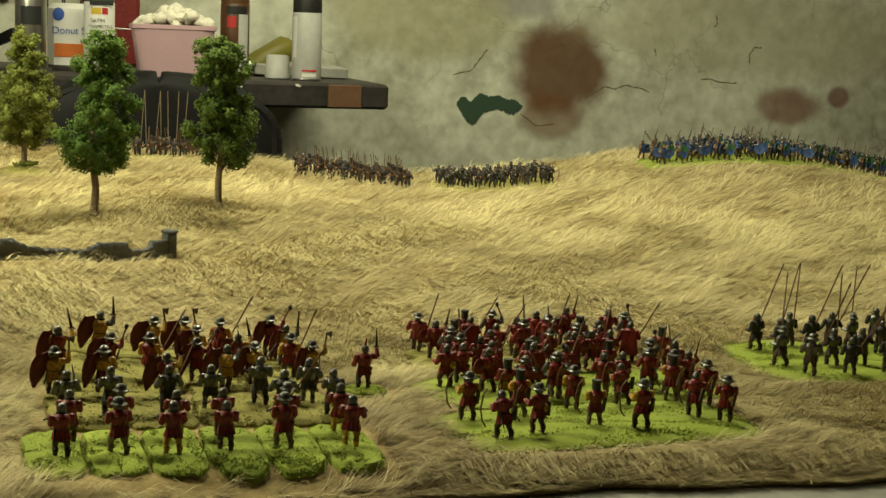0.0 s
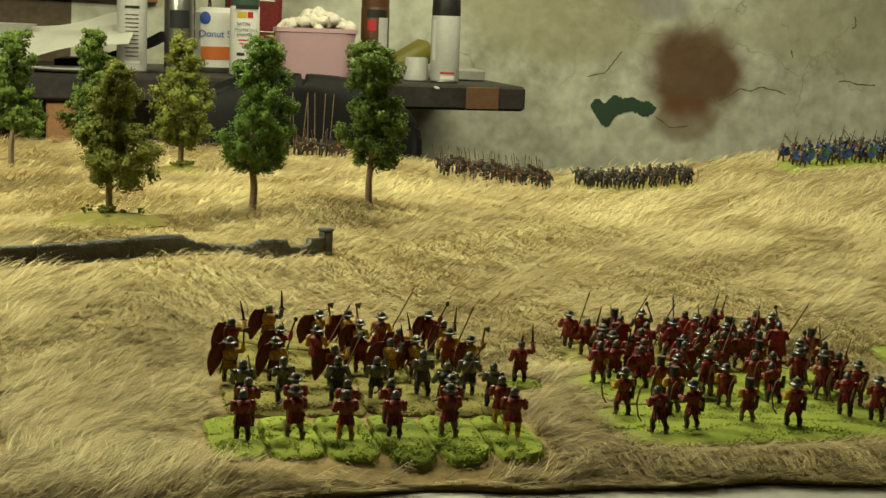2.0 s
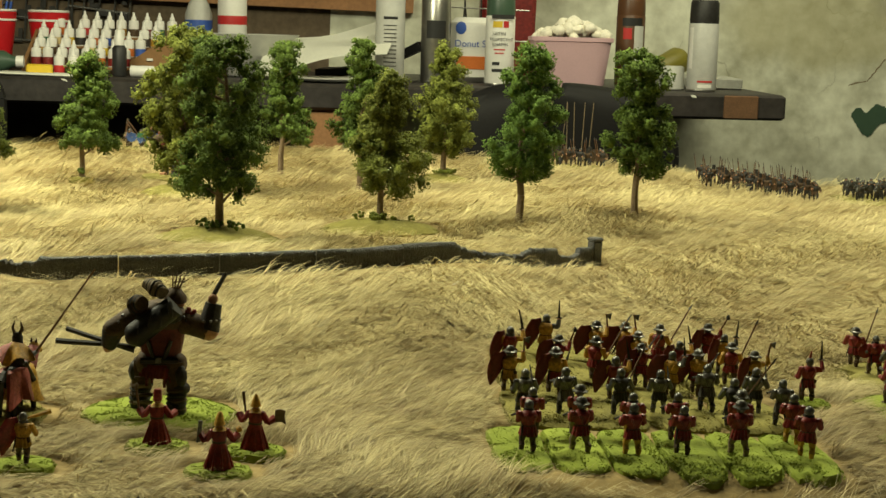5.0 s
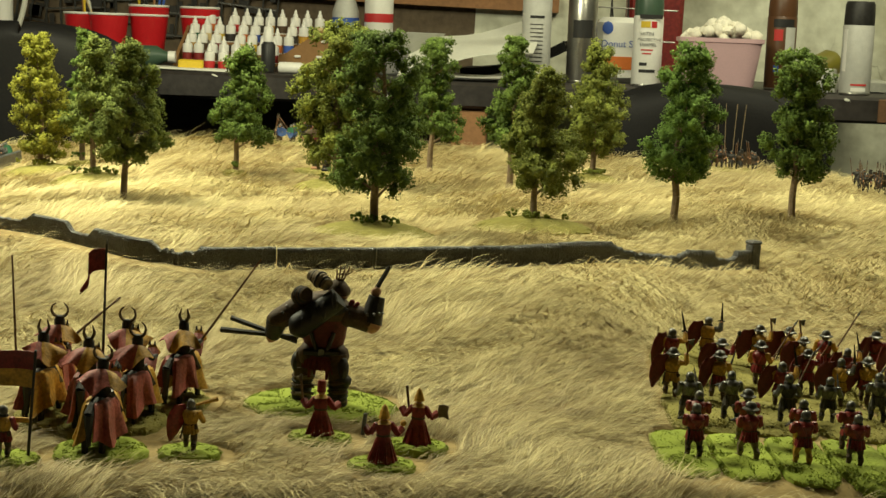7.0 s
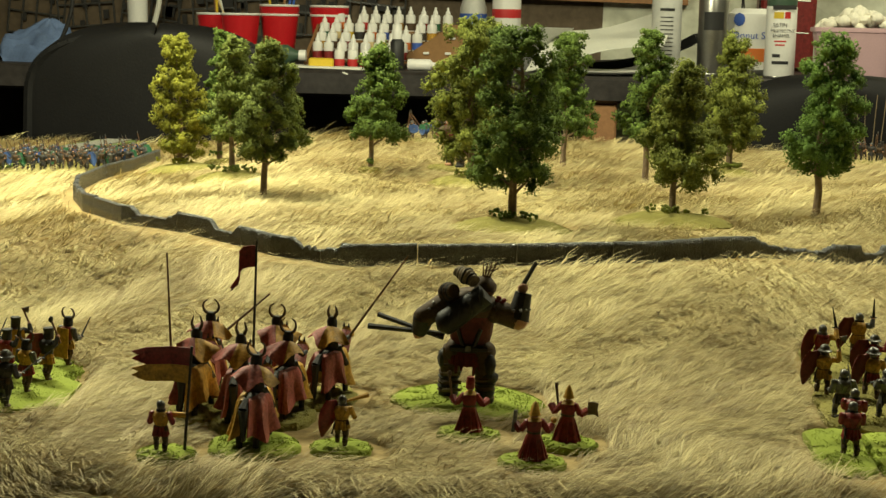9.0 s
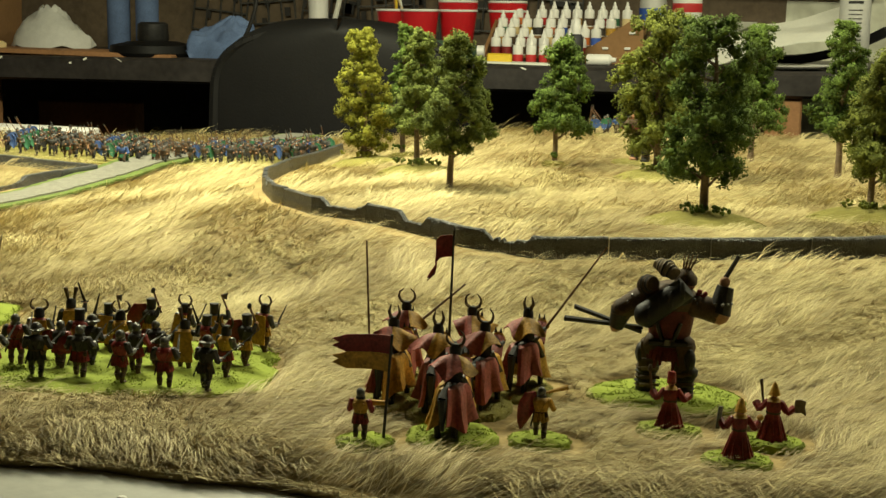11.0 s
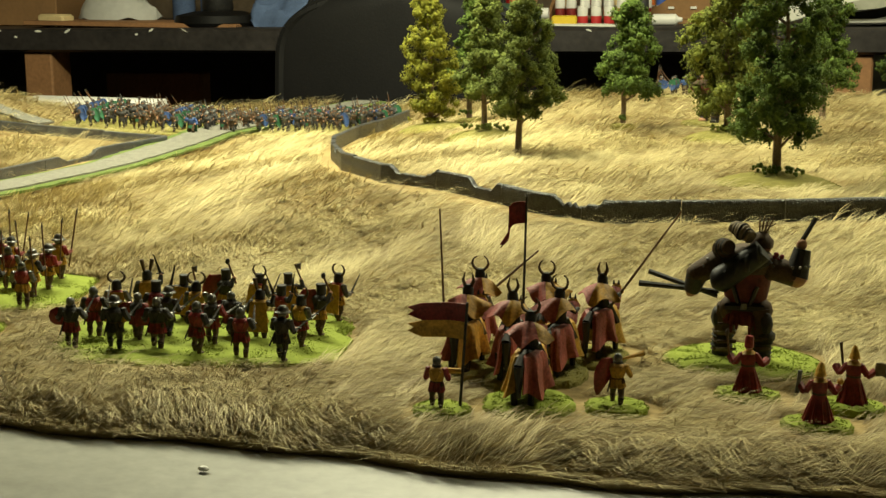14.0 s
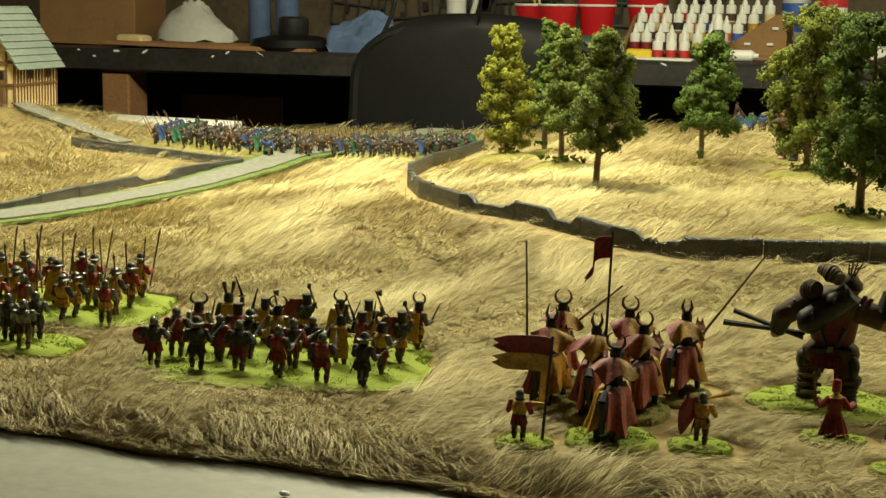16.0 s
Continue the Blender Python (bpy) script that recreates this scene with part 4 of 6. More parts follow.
def pennon(x, y, top):
    s = Shape()
    z = ground(x, y)
    s.tube((0, 0, 0.03), (0.001, 0, top - z), 0.0009, 0.0007, "dark", 7)
    s.tube((0.001, 0, top - z), (0.001, 0, top - z + 0.003), 0.0011, 0.0002, "steel", 6)
    rows = []
    for x0, hi, lo in ((0, 0, 0.014), (-0.004, 0.0005, 0.0145), (-0.0075, 0.001, 0.0155), (-0.0105, 0.004, 0.0185), (-0.0105, 0.014, 0.0225), (-0.011, 0.0205, 0.0265), (-0.0155, 0.0285, 0.0305)):
        rows.append([(x0, 0.0015 * math.sin(900 * x0), top - z - 0.003 - hi), (x0 + 0.0008, 0.001, top - z - 0.003 - (hi + lo) / 2), (x0 + 0.0002, 0.0015 * math.sin(900 * x0), top - z - 0.003 - lo)])
    s.plate(rows, "red", 0.0006)
    return thing("pennon_pole", s, pose(x, y, z), "thin dark pole with a long crimson pennon", "flag pole")


pennon(-0.373, 1.053, 0.107)
s = Shape()
s.tube((0, 0, 0.03), (-0.004, 0, 0.108), 0.0008, 0.0005, "pole", 6)
thing("lance", s, pose(-0.406, 0.985, ground(-0.406, 0.985)), "thin brown painted lance held upright", "lance")


def banner_bearer():
    s = soldier(201, "yellow", "red", "red", hold="", leg="leather")
    s.tube((0.0058, 0.004, 0.0215), (0.0135, 0.0035, 0.022), 0.0018, 0.0014, "yellow", 6)
    s.tube((0.0128, 0.0035, -0.001), (0.0165, 0.0035, 0.062), 0.0009, 0.0008, "dark", 7)
    for k, mat in ((0, "red"), (1, "yellow")):
        rows = []
        for i in range(9):
            t = i / 8
            x = 0.0162 - 0.034 * t
            notch = 0.0045 * max(0, t - 0.75) * 4
            za, zb = (0.061 - 0.0008 * t, 0.0505) if k == 0 else (0.0505, 0.0402 + 0.0008 * t)
            yy = 0.0035 + 0.0025 * math.sin(5.5 * t)
            mid = (za + zb) / 2
            rows.append([(x, yy, za - notch * 0.6), (x + notch * 0.8, yy + 0.0005, mid), (x, yy, zb + notch * 0.6)])
        s.plate(rows, mat, 0.0006)
    return s


x, y = -0.394, 0.925
thing("banner_bearer_figure", banner_bearer(), pose(x, y, ground(x, y) + STAND), "painted toy banner bearer with crimson and ochre swallowtail flag", "toy soldier")
flocked_base(x + 0.003, y + 0.002, 0.017, 0.015, False, 160)
s = soldier(202, "yellow", "yellow", "yellow", hold="", leg="leather", shield="kite")
s.tube((0.001, 0.004, 0.0262), (0.0135, 0.0105, 0.0292), 0.0006, 0.0016, "yellow", 7)
x, y = -0.297, 0.962
thing("trumpeter_figure", s, pose(x, y, ground(x, y) + STAND), "painted toy trumpeter in ochre coat with crimson shield", "toy soldier")
flocked_base(x, y, 0.018, 0.016, False, 161)


def robed(seed, hat, rod):
    s = Shape()
    s.lathe((0, 0, 0), [(0.0082, 0.0008), (0.0072, 0.004), (0.005, 0.0115), (0.0037, 0.0165), (0.0048, 0.0215), (0.0042, 0.0238), (0.0018, 0.0252)], "red", 12, 1, 0.85)
    for i in range(9):
        a = i * math.tau / 9
        s.tube((0.0082 * math.cos(a), 0.007 * math.sin(a), 0.001), (0.004 * math.cos(a), 0.0032 * math.sin(a), 0.015), 0.0011, 0.0004, "red", 5)
    s.lathe((0, 0, 0), [(0.0042, 0.0164), (0.0042, 0.0176)], "leather", 10, 1, 0.85)
    s.lathe((0, 0, 0), [(0.0046, 0.0238), (0.0026, 0.0258)], "yellow", 10, 1, 0.85)
    s.ball((0, 0.0004, 0.0276), (0.0022, 0.0025, 0.0027), "skin", 8, 5)
    if hat == "tall":
        s.lathe((0, 0, 0.0276), [(0.0028, 0), (0.0026, 0.0062), (0.002, 0.0072)], "red", 9)
    else:
        s.lathe((0, 0, 0.0274), [(0.0036, 0), (0.003, 0.0012), (0.0026, 0.003), (0.0014, 0.0066), (0.0003, 0.0078)], "yellow", 9)
    for side, hand in ((1, (0.0108, 0.0035, 0.0195)), (-1, (-0.0104, 0.003, 0.021))):
        elbow = (side * 0.008, -0.0008, 0.0178)
        s.ball((side * 0.0043, 0, 0.0228), 0.0021, "red", 7, 4)
        s.tube((side * 0.0043, 0, 0.0228), elbow, 0.002, 0.0019, "red", 7)
        s.tube(elbow, hand, 0.0019, 0.0025, "red", 7)
        s.ball(hand, 0.0015, "skin", 6, 4)
    if rod == "staff":
        s.tube((-0.0105, 0.002, 0.017), (-0.0128, 0.0025, 0.034), 0.0007, 0.0007, "pole", 6)
        s.ball((-0.013, 0.0025, 0.035), (0.0014, 0.0014, 0.0026), "leather", 6, 4)
    elif rod == "scroll":
        s.tube((-0.0118, 0.002, 0.0165), (-0.0108, 0.002, 0.029), 0.0012, 0.0012, "steel", 7)
        s.ball((0.0118, 0.003, 0.0232), 0.0019, "yellow", 7, 5)
    else:
        s.plate([[(0.012, 0.002, 0.0255), (0.0155, 0.002, 0.0262), (0.018, 0.002, 0.0252)], [(0.0115, 0.002, 0.022), (0.015, 0.0025, 0.0222), (0.0175, 0.002, 0.0215)], [(0.0125, 0.002, 0.0175), (0.0155, 0.002, 0.018), (0.0185, 0.002, 0.017)]], "khaki", 0.0009)
        s.tube((-0.006, 0.003, 0.018), (-0.0085, 0.003, 0.035), 0.0006, 0.001, "leather", 6)
    return cast(s, 0.0005, 190, seed)


for i, (x, y, hat, rod, turn) in enumerate(((-0.227, 1.01, "tall", "staff", 4), (-0.185, 0.962, "cone", "scroll", 12), (-0.167, 1.004, "cone", "book", -8))):
    thing("wizard_figure", robed(i, hat, rod), pose(x, y, ground(x, y) + STAND, 0, 0, turn), "painted toy wizard in a crimson robe and pointed hat", "toy wizard", "wizards")
    flocked_base(x, y, 0.019, 0.016, False, 170 + i)


def giant():
    """A hulking ogre mercenary with pack, bedroll and two clubs, seen from behind; a single solid."""
    s = Shape()
    for side, y in ((-1.3, 0.006), (1.05, -0.006)):
        s.tube((side * 0.0108, y, 0.0), (side * 0.0108, y, 0.014), 0.0066, 0.006, "dark", 12)
        for k in range(5):
            s.lathe((side * 0.0108, y, 0.003 + k * 0.0032), [(0.0062, 0), (0.0072, 0.0012), (0.0062, 0.0026)], "dark" if k % 2 else "leather", 12)
        s.tube((side * 0.0108, y, 0.014), (side * 0.0088, y * 0.5, 0.034), 0.0062, 0.0074, "leather", 10)
        s.ball((side * 0.011, y + 0.003, 0.003), (0.0068, 0.0095, 0.0042), "skin" if side > 0 else "dark", 8, 5)
        s.ball((side * 0.0135, y - 0.001, 0.026), (0.0045, 0.0065, 0.0075), "dark", 9, 6)
    s.lathe((0, 0, 0), [(0.0145, 0.0245), (0.0138, 0.029), (0.012, 0.034)], "maroon", 14, 1, 0.75)
    for i in range(11):
        a = math.pi + i * math.pi / 10
        s.tube((0.0132 * math.cos(a), 0.0125 * math.sin(a), 0.0195 + 0.0028 * (i % 3)), (0.0125 * math.cos(a), 0.0092 * math.sin(a), 0.031), 0.0009, 0.0022, "maroon", 5)
    s.lathe((0, 0, 0), [(0.0128, 0.0335), (0.0134, 0.0355), (0.0126, 0.0385)], "dark", 14, 1, 0.76)
    s.lathe((0, 0.001, 0), [(0.0128, 0.038), (0.0138, 0.0465), (0.0155, 0.058)], "maroon", 14, 1, 0.72)
    s.lathe((0, 0.001, 0), [(0.0155, 0.0575), (0.018, 0.062), (0.0165, 0.068), (0.009, 0.074)], "leather", 14, 1, 0.75)
    for side in (-1, 1):
        s.ball((side * 0.0158, 0, 0.0605), (0.0088, 0.0082, 0.0085), "leather", 10, 6)
        s.ball((side * 0.0096, 0, 0.033), (0.0076, 0.008, 0.0085), "leather", 10, 6)
        s.ball((side * 0.0128, 0.001 - 0.006 * side, 0.0175), (0.0072, 0.0074, 0.0062), "dark", 9, 5)
        s.tube((side * 0.0075, -0.0092, 0.05), (side * 0.004, -0.0085, 0.0375), 0.0014, 0.0014, "black", 6)
    s.ball((0.0305, -0.001, 0.0565), (0.0072, 0.0072, 0.0068), "skin", 9, 5)
    s.ball((-0.031, -0.001, 0.0545), (0.0072, 0.0072, 0.0072), "leather", 9, 5)
    s.ball((0.008, 0.005, 0.0745), (0.0068, 0.0075, 0.0075), "skin", 10, 6)
    s.lathe((0.008, 0.004, 0.0745), [(0.0075, -0.001), (0.0072, 0.003), (0.004, 0.0075), (0.0008, 0.009)], "leather", 10)
    for a in (-0.7, -0.2, 0.3, 0.8):
        s.tube((0.0085 + 0.002 * a, 0.003, 0.081), (0.0105 + 0.0055 * a, 0.002, 0.0925), 0.0008, 0.0003, "pole", 5)
        s.tube((0.0095 + 0.004 * a, 0.0024, 0.0865), (0.0135 + 0.004 * a, 0.002, 0.0895), 0.0005, 0.0002, "leather", 4)
    # bedroll and pack on the back
    for c, d, rad, half, mat in (((-0.0148, -0.0085, 0.0735), (0.55, -0.75, 0.25), 0.0066, 0.0075, "leather"), ((-0.0035, -0.0075, 0.0845), (0.75, -0.6, -0.3), 0.0062, 0.008, "khaki")):
        c, d = Vector(c), Vector(d).normalized()
        for k in range(7):
            u0, u1 = -half + 2 * half * k / 7, -half + 2 * half * (k + 1) / 7
            swell = rad * (1 - 0.25 * abs(k - 3) / 3)
            s.tube(c + d * u0, c + d * (u0 * 0.35 + u1 * 0.65), swell * 0.9, swell, mat, 11)
            s.tube(c + d * (u0 * 0.35 + u1 * 0.65), c + d * u1, swell, swell * 0.88, "dark" if k % 2 else mat, 11)
    s.ball((0.011, -0.0075, 0.066), (0.0028, 0.003, 0.0032), "teal", 7, 5)
    for x, z in ((0.0165, 0.0685), (0.019, 0.0672), (0.0175, 0.0705), (0.0212, 0.069)):
        s.ball((x, -0.002, z), 0.0019, "red", 7, 4)
    s.tube((-0.0145, -0.0135, 0.0545), (0.0095, -0.0135, 0.0745), 0.0082, 0.0074, "black", 14)
    s.ball((-0.0145, -0.0135, 0.0545), (0.0082, 0.0082, 0.0082), "black", 12, 7)
    for k in range(7):
        s.ball((-0.012 + 0.0033 * k, -0.0195 + 0.0008 * (k % 2), 0.0565 + 0.0027 * k), (0.0024, 0.0024, 0.0062), "black", 7, 5)
    s.ball((0.006, -0.0085, 0.067), (0.0085, 0.0065, 0.0065), "dark", 10, 6)
    for side in (-1, 1):
        for k in range(4):
            s.tube((side * 0.0108 - 0.0058, -0.0045, 0.0065 + k * 0.0055), (side * 0.0108 + 0.0058, -0.0045, 0.0072 + k * 0.0055), 0.0012, 0.0012, "leather" if k % 2 else "khaki", 6)
        for k in range(5):
            s.ball((side * (0.0145 + 0.0016 * k), -0.0072 + 0.0005 * k, 0.0655 - 0.0022 * k), 0.0011, "steel", 5, 3)
    s.tube((-0.0115, -0.0085, 0.0365), (0.0115, -0.0085, 0.0365), 0.0022, 0.0022, "black", 7)
    s.box((0.0, -0.0108, 0.0368), (0.004, 0.0016, 0.0042), "steel", 0, 0.0004)
    # raised arm
    s.tube((0.0145, 0, 0.0615), (0.0305, -0.001, 0.0565), 0.008, 0.007, "leather", 10)
    s.tube((0.0305, -0.001, 0.0565), (0.0335, 0.0015, 0.0735), 0.0076, 0.0056, "dark", 10)
    for a in range(9):
        s.ball((0.0315 + 0.0068 * math.cos(a * 0.7), -0.001 + 0.0068 * math.sin(a * 0.7), 0.0635), 0.0012, "steel", 5, 3)
    s.ball((0.0325, 0.002, 0.076), (0.0035, 0.0035, 0.004), "skin", 8, 5)
    s.tube((0.0305, 0.002, 0.074), (0.041, 0.004, 0.094), 0.0017, 0.0013, "dark", 7)
    # lowered arm with a pair of clubs
    s.tube((-0.0145, 0, 0.0655), (-0.031, -0.001, 0.0545), 0.0082, 0.007, "leather", 9)
    s.tube((-0.031, -0.001, 0.0545), (-0.0345, 0.003, 0.0425), 0.0072, 0.0052, "dark", 9)
    for a in range(9):
        s.ball((-0.0275 + 0.003 * math.cos(a * 0.7), 0.0078 * math.sin(a * 0.7), 0.0595 + 0.007 * math.cos(a * 0.7)), 0.0011, "steel", 5, 3)
    s.ball((-0.034, 0.0035, 0.0425), (0.0045, 0.0045, 0.0042), "skin", 8, 5)
    s.tube((-0.068, -0.002, 0.0465), (-0.017, 0.005, 0.0425), 0.0019, 0.0016, "dark", 7)
    s.tube((-0.063, 0.006, 0.0525), (-0.018, 0.004, 0.0395), 0.002, 0.0015, "dark", 7)
    return cast(s, 0.0011, 130, 3)


x, y = -0.235, 1.085
ogre = thing("giant_figure", giant(), pose(x, y, ground(x, y) + STAND, 0, 0, 0), "large painted toy ogre with pack, bedroll and clubs", "toy giant")
flocked_base(x, y, 0.05, 0.038, False, 180, count=2200)


# ---- far companies ----
def far_company(name, shapes, cx, cy, w, d, nx, ny, label, group, turn, seed, base=True, size=0.86):
    r = random.Random(seed)
    spots = []
    for j in range(ny):
        for i in range(nx):
            u, v = (i + 0.5 + r.uniform(-0.25, 0.25)) / nx - 0.5, (j + 0.5 + r.uniform(-0.2, 0.2)) / ny - 0.5
            a = radians(turn - 180)
            spots.append((cx + u * w * math.cos(a) - v * d * math.sin(a), cy + u * w * math.sin(a) + v * d * math.cos(a)))
    put_all(name, shapes, spots, label, "toy soldier", group, turn=turn, jitter=40, seed=seed, size=size)
    if base:
        flocked_base(cx, cy, w / 2 + 0.012, d / 2 + 0.012, True, seed, turn=turn - 180, thick=0.002, dull=group not in ("blue company", "green company"), count=700)


blues = [soldier(301, "blue", "blue", "khaki", hold="spear", shield="disc", shield_paint="blue"), soldier(302, "khaki", "blue", "steel", hold="spear", shield="long", shield_paint="teal"), soldier(303, "blue", "khaki", "blue", hat="kettle", hold="sword"), soldier(304, "steel", "blue", "steel", hold="raised", shield="disc", shield_paint="blue")]
greens = [soldier(311, "khaki", "teal", "steel", hat="kettle", hold="sword", shield="long", shield_paint="teal"), soldier(312, "khaki", "blue", "steel", hat="kettle", hold="sword"), soldier(313, "khaki", "khaki", "khaki", hat="dome", hold="sword", shield="long", shield_paint="blue"), soldier(314, "steel", "blue", "khaki", hat="kettle", hold="spear", shield="long", shield_paint="teal")]
darks = [soldier(321, "dark", "dark", "dark", "dark", hold="spear"), soldier(322, "leather", "dark", "dark", "dark", hat="pot", hold="spear", shield="kite", shield_paint="leather"), soldier(323, "dark", "leather", "leather", "dark", hold="spear")]
blacks = [soldier(331, "dark", "dark", "steel", "dark", hold="sword", shield="round", shield_paint="dark", trim="mail"), soldier(332, "steel", "dark", "dark", "dark", hat="kettle", hold="sword", trim="mail"), soldier(333, "dark", "steel", "dark", "dark", hold="bow")]
drabs = [soldier(351, "dark", "leather", "leather", "dark", hold="spear", shield="kite", shield_paint="blue"), soldier(352, "leather", "dark", "steel", "dark", hold="sword", shield="kite", shield_paint="teal"), soldier(353, "steel", "dark", "dark", "dark", hold="raised"),
         soldier(354, "dark", "dark", "dark", "dark", hold="axe"), soldier(355, "dark", "teal", "steel", "leather", hold="bow"), soldier(356, "leather", "leather", "leather", "dark", hold="spear", stoop=0.0015)]
far_company("blue_spearman_figure", blues, 1.2, 2.42, 0.3, 0.1, 12, 4, "painted toy spearman with blue shield", "blue company", 180, 11, size=1.0)
far_company("green_spearman_figure", greens, 1.52, 2.42, 0.3, 0.12, 12, 4, "painted toy spearman with green and blue shield", "green company", 178, 12, size=1.0)
far_company("dark_spearman_figure", darks, 0.515, 2.35, 0.185, 0.12, 9, 4, "painted toy spearman in dark brown with raised spear", "dark spear company", 175, 13, base=False)
far_company("black_swordsman_figure", blacks, 0.76, 2.38, 0.19, 0.12, 9, 4, "painted toy swordsman in black armour", "black sword company", 180, 14)
far_company("blue_billman_figure", drabs, -1.17, 2.155, 0.26, 0.15, 12, 6, "painted toy soldier in dark drab with blue shield", "left blue company", 190, 15)
far_company("blue_guard_figure", drabs, -0.94, 2.24, 0.2, 0.16, 10, 6, "painted toy soldier in blue and drab with spear", "left blue guard", 185, 16)
far_company("woodland_spearman_figure", darks, 0.24, 2.48, 0.11, 0.05, 6, 2, "painted toy spearman in drab coat", "woodland company", 180, 17)
far_company("woodland_knight_figure", blues, -0.44, 2.47, 0.07, 0.04, 4, 2, "painted toy knight with blue shield", "woodland knights", 185, 18)

x, y = -0.355, 2.065
thing("beast_figure", giant(), pose(x, y, ground(x, y) + STAND, 0, 0, 160) @ Matrix.Scale(0.8, 4), "painted toy ogre half hidden behind the trees", "toy giant")
flocked_base(x, y, 0.035, 0.028, False, 190, dull=True, count=300)

put_all("blue_officer_figure", [soldier(341, "blue", "teal", "blue", hat="dome", hold="sword", trim="cloak")], [(-1.085, 2.06)], "painted toy officer in dark blue before his company", "toy soldier", "officers", turn=180)
flocked_base(-1.085, 2.06, 0.018, 0.015, False, 191, dull=True)

# long pikes behind the trees
for i in range(7):
    s = Shape()
    s.tube((0, 0, 0), (random.Random(i).uniform(-0.008, 0.008), 0, 0.105), 0.0007, 0.0006, "khaki", 5)
    thing("upright_pike", s, pose(0.2 + i * 0.0115, 2.5, ground(0.2, 2.5)), "thin brown pike standing upright", "pike", "upright pikes")


# ---- trees ----
def tree(x, y, h, w, leaf, seed, left, right, trunk=0.25, base=0.0):
    """A moulded trunk with a foam crown; left and right: half widths of the crown at even steps from its foot to its top."""
    r = random.Random(seed)
    z = ground(x, y)
    root = new("model_tree")
    root.matrix_world = pose(x, y, z + 0.001)
    w *= 1.06
    tagged(root, {"leaf_green": "fresh green", "leaf_dark": "dark green", "leaf_olive": "olive green", "leaf_sage": "grey-green", "leaf_yellow": "yellow-green"}[leaf] + " model tree with brown plastic trunk", "tree", "model trees")
    t = Shape()
    pts = [Vector((0, 0, -0.002))]
    for k in range(1, 7):
        pts.append(Vector((r.uniform(-1, 1) * 0.02 * h * k / 3, r.uniform(-1, 1) * 0.02 * h * k / 3, h * 0.9 * k / 6)))
    rad = lambda q: 0.019 * h * (1 - q) ** 0.8 + 0.004 * h
    t.tube((0, 0, -0.003), (0, 0, 0.03 * h), 0.034 * h, 0.022 * h, "bark", 9)
    for k in range(6):
        t.tube(pts[k], pts[k + 1], rad(k / 6), rad((k + 1) / 6), "bark", 8)
    lobes = []
    n = 19
    steps = np.linspace(0, 1, len(left))
    for k in range(n):
        u = (k + 0.5) / n
        a = k * 2.4 + r.uniform(-0.5, 0.5)
        ca = math.cos(a)
        el, er = float(np.interp(u, steps, left)), float(np.interp(u, steps, right))
        mean = (el + er) / 2
        side = er if ca > 0 else el
        env = w / 2 * math.hypot(side * ca, mean * 0.9 * math.sin(a)) * r.uniform(0.9, 1.08)
        lr = w * (0.1 + 0.13 * mean) * r.uniform(0.82, 1.15)
        d = max(0, env - lr)
        q = trunk + (1 - trunk) * u
        i = min(5, int(q / 0.9 * 6))
        hub = pts[i].lerp(pts[i + 1], min(1, q / 0.9 * 6 - i))
        shift = (er - el) / 2 * w / 2 * 0.5
        c = Vector((d * ca + hub.x * 0.6 + (shift if d < 0.2 * w else 0), d * math.sin(a) + hub.y * 0.6, min(max(q * h, trunk * h + lr * 0.5), h - lr * 0.95)))
        t.tube(hub - Vector((0, 0, 0.06 * h)), c, 0.009 * h, 0.003 * h, "bark", 5)
        lobes.append((c, lr))
    part("trunk", t, root, "brown moulded trunk and limbs")
    # crown: foam lobes, each a heap of knobs, each knob coated with granules
    g = np.random.default_rng(seed)
    core = Shape()
    spots, ways = [], []
    grain = 0.00105 + 0.0003 * (y > 1.8)
    for c, lr in lobes:
        for j in range(11):
            way = g.normal(size=3)
            way /= np.linalg.norm(way)
            way[2] = way[2] * 0.8 + 0.12
            knob, sr = np.array(c) + way * lr * g.uniform(0.4, 0.9), lr * g.uniform(0.26, 0.5)
            b0 = len(core.v)
            core.ball(tuple(knob), (sr * 0.55, sr * 0.55, sr * 0.5), leaf, 5, 4)
            core.v[b0:] = [tuple(np.array(p) + sr * 0.12 * g.normal(size=3)) for p in core.v[b0:]]
            m = int(1.25 * (sr / grain) ** 2) + 22
            dirs = g.normal(size=(m, 3)) + 0.7 * way[None]
            dirs /= np.linalg.norm(dirs, axis=1)[:, None]
            lump = np.sin(dirs @ g.normal(0, 4, 3) + g.uniform(0, 6)) * np.sin(dirs @ g.normal(0, 4, 3) + g.uniform(0, 6))
            spots.append(knob[None] + dirs * sr * (0.96 + 0.36 * lump - np.abs(g.normal(0, 0.17, m)) + 0.08)[:, None] * np.array([1, 1, 0.9]))
            ways.append(dirs)
    P, N = np.concatenate(spots), np.concatenate(ways)
    m = len(P)
    N = N + g.normal(0, 0.45, (m, 3))
    N /= np.linalg.norm(N, axis=1)[:, None]
    U = np.cross(N, g.normal(size=(m, 3)))
    U /= np.linalg.norm(U, axis=1)[:, None]
    W = np.cross(N, U)
    size = grain * g.uniform(0.6, 1.3, (m, 1))
    verts = np.stack([P + U * size, P + (0.87 * W - 0.5 * U) * size, P - (0.87 * W + 0.5 * U) * size, P + N * size * 1.35], 1).reshape(-1, 3)
    k = np.arange(m)[:, None] * 4
    faces = np.concatenate([k + np.array([f]) for f in ((0, 1, 3), (1, 2, 3), (2, 0, 3))], 0)
    me = bpy.data.meshes.new("crown")
    b0 = len(core.v)
    me.from_pydata(core.v + verts.tolist(), [], core.f + (faces + b0).tolist())
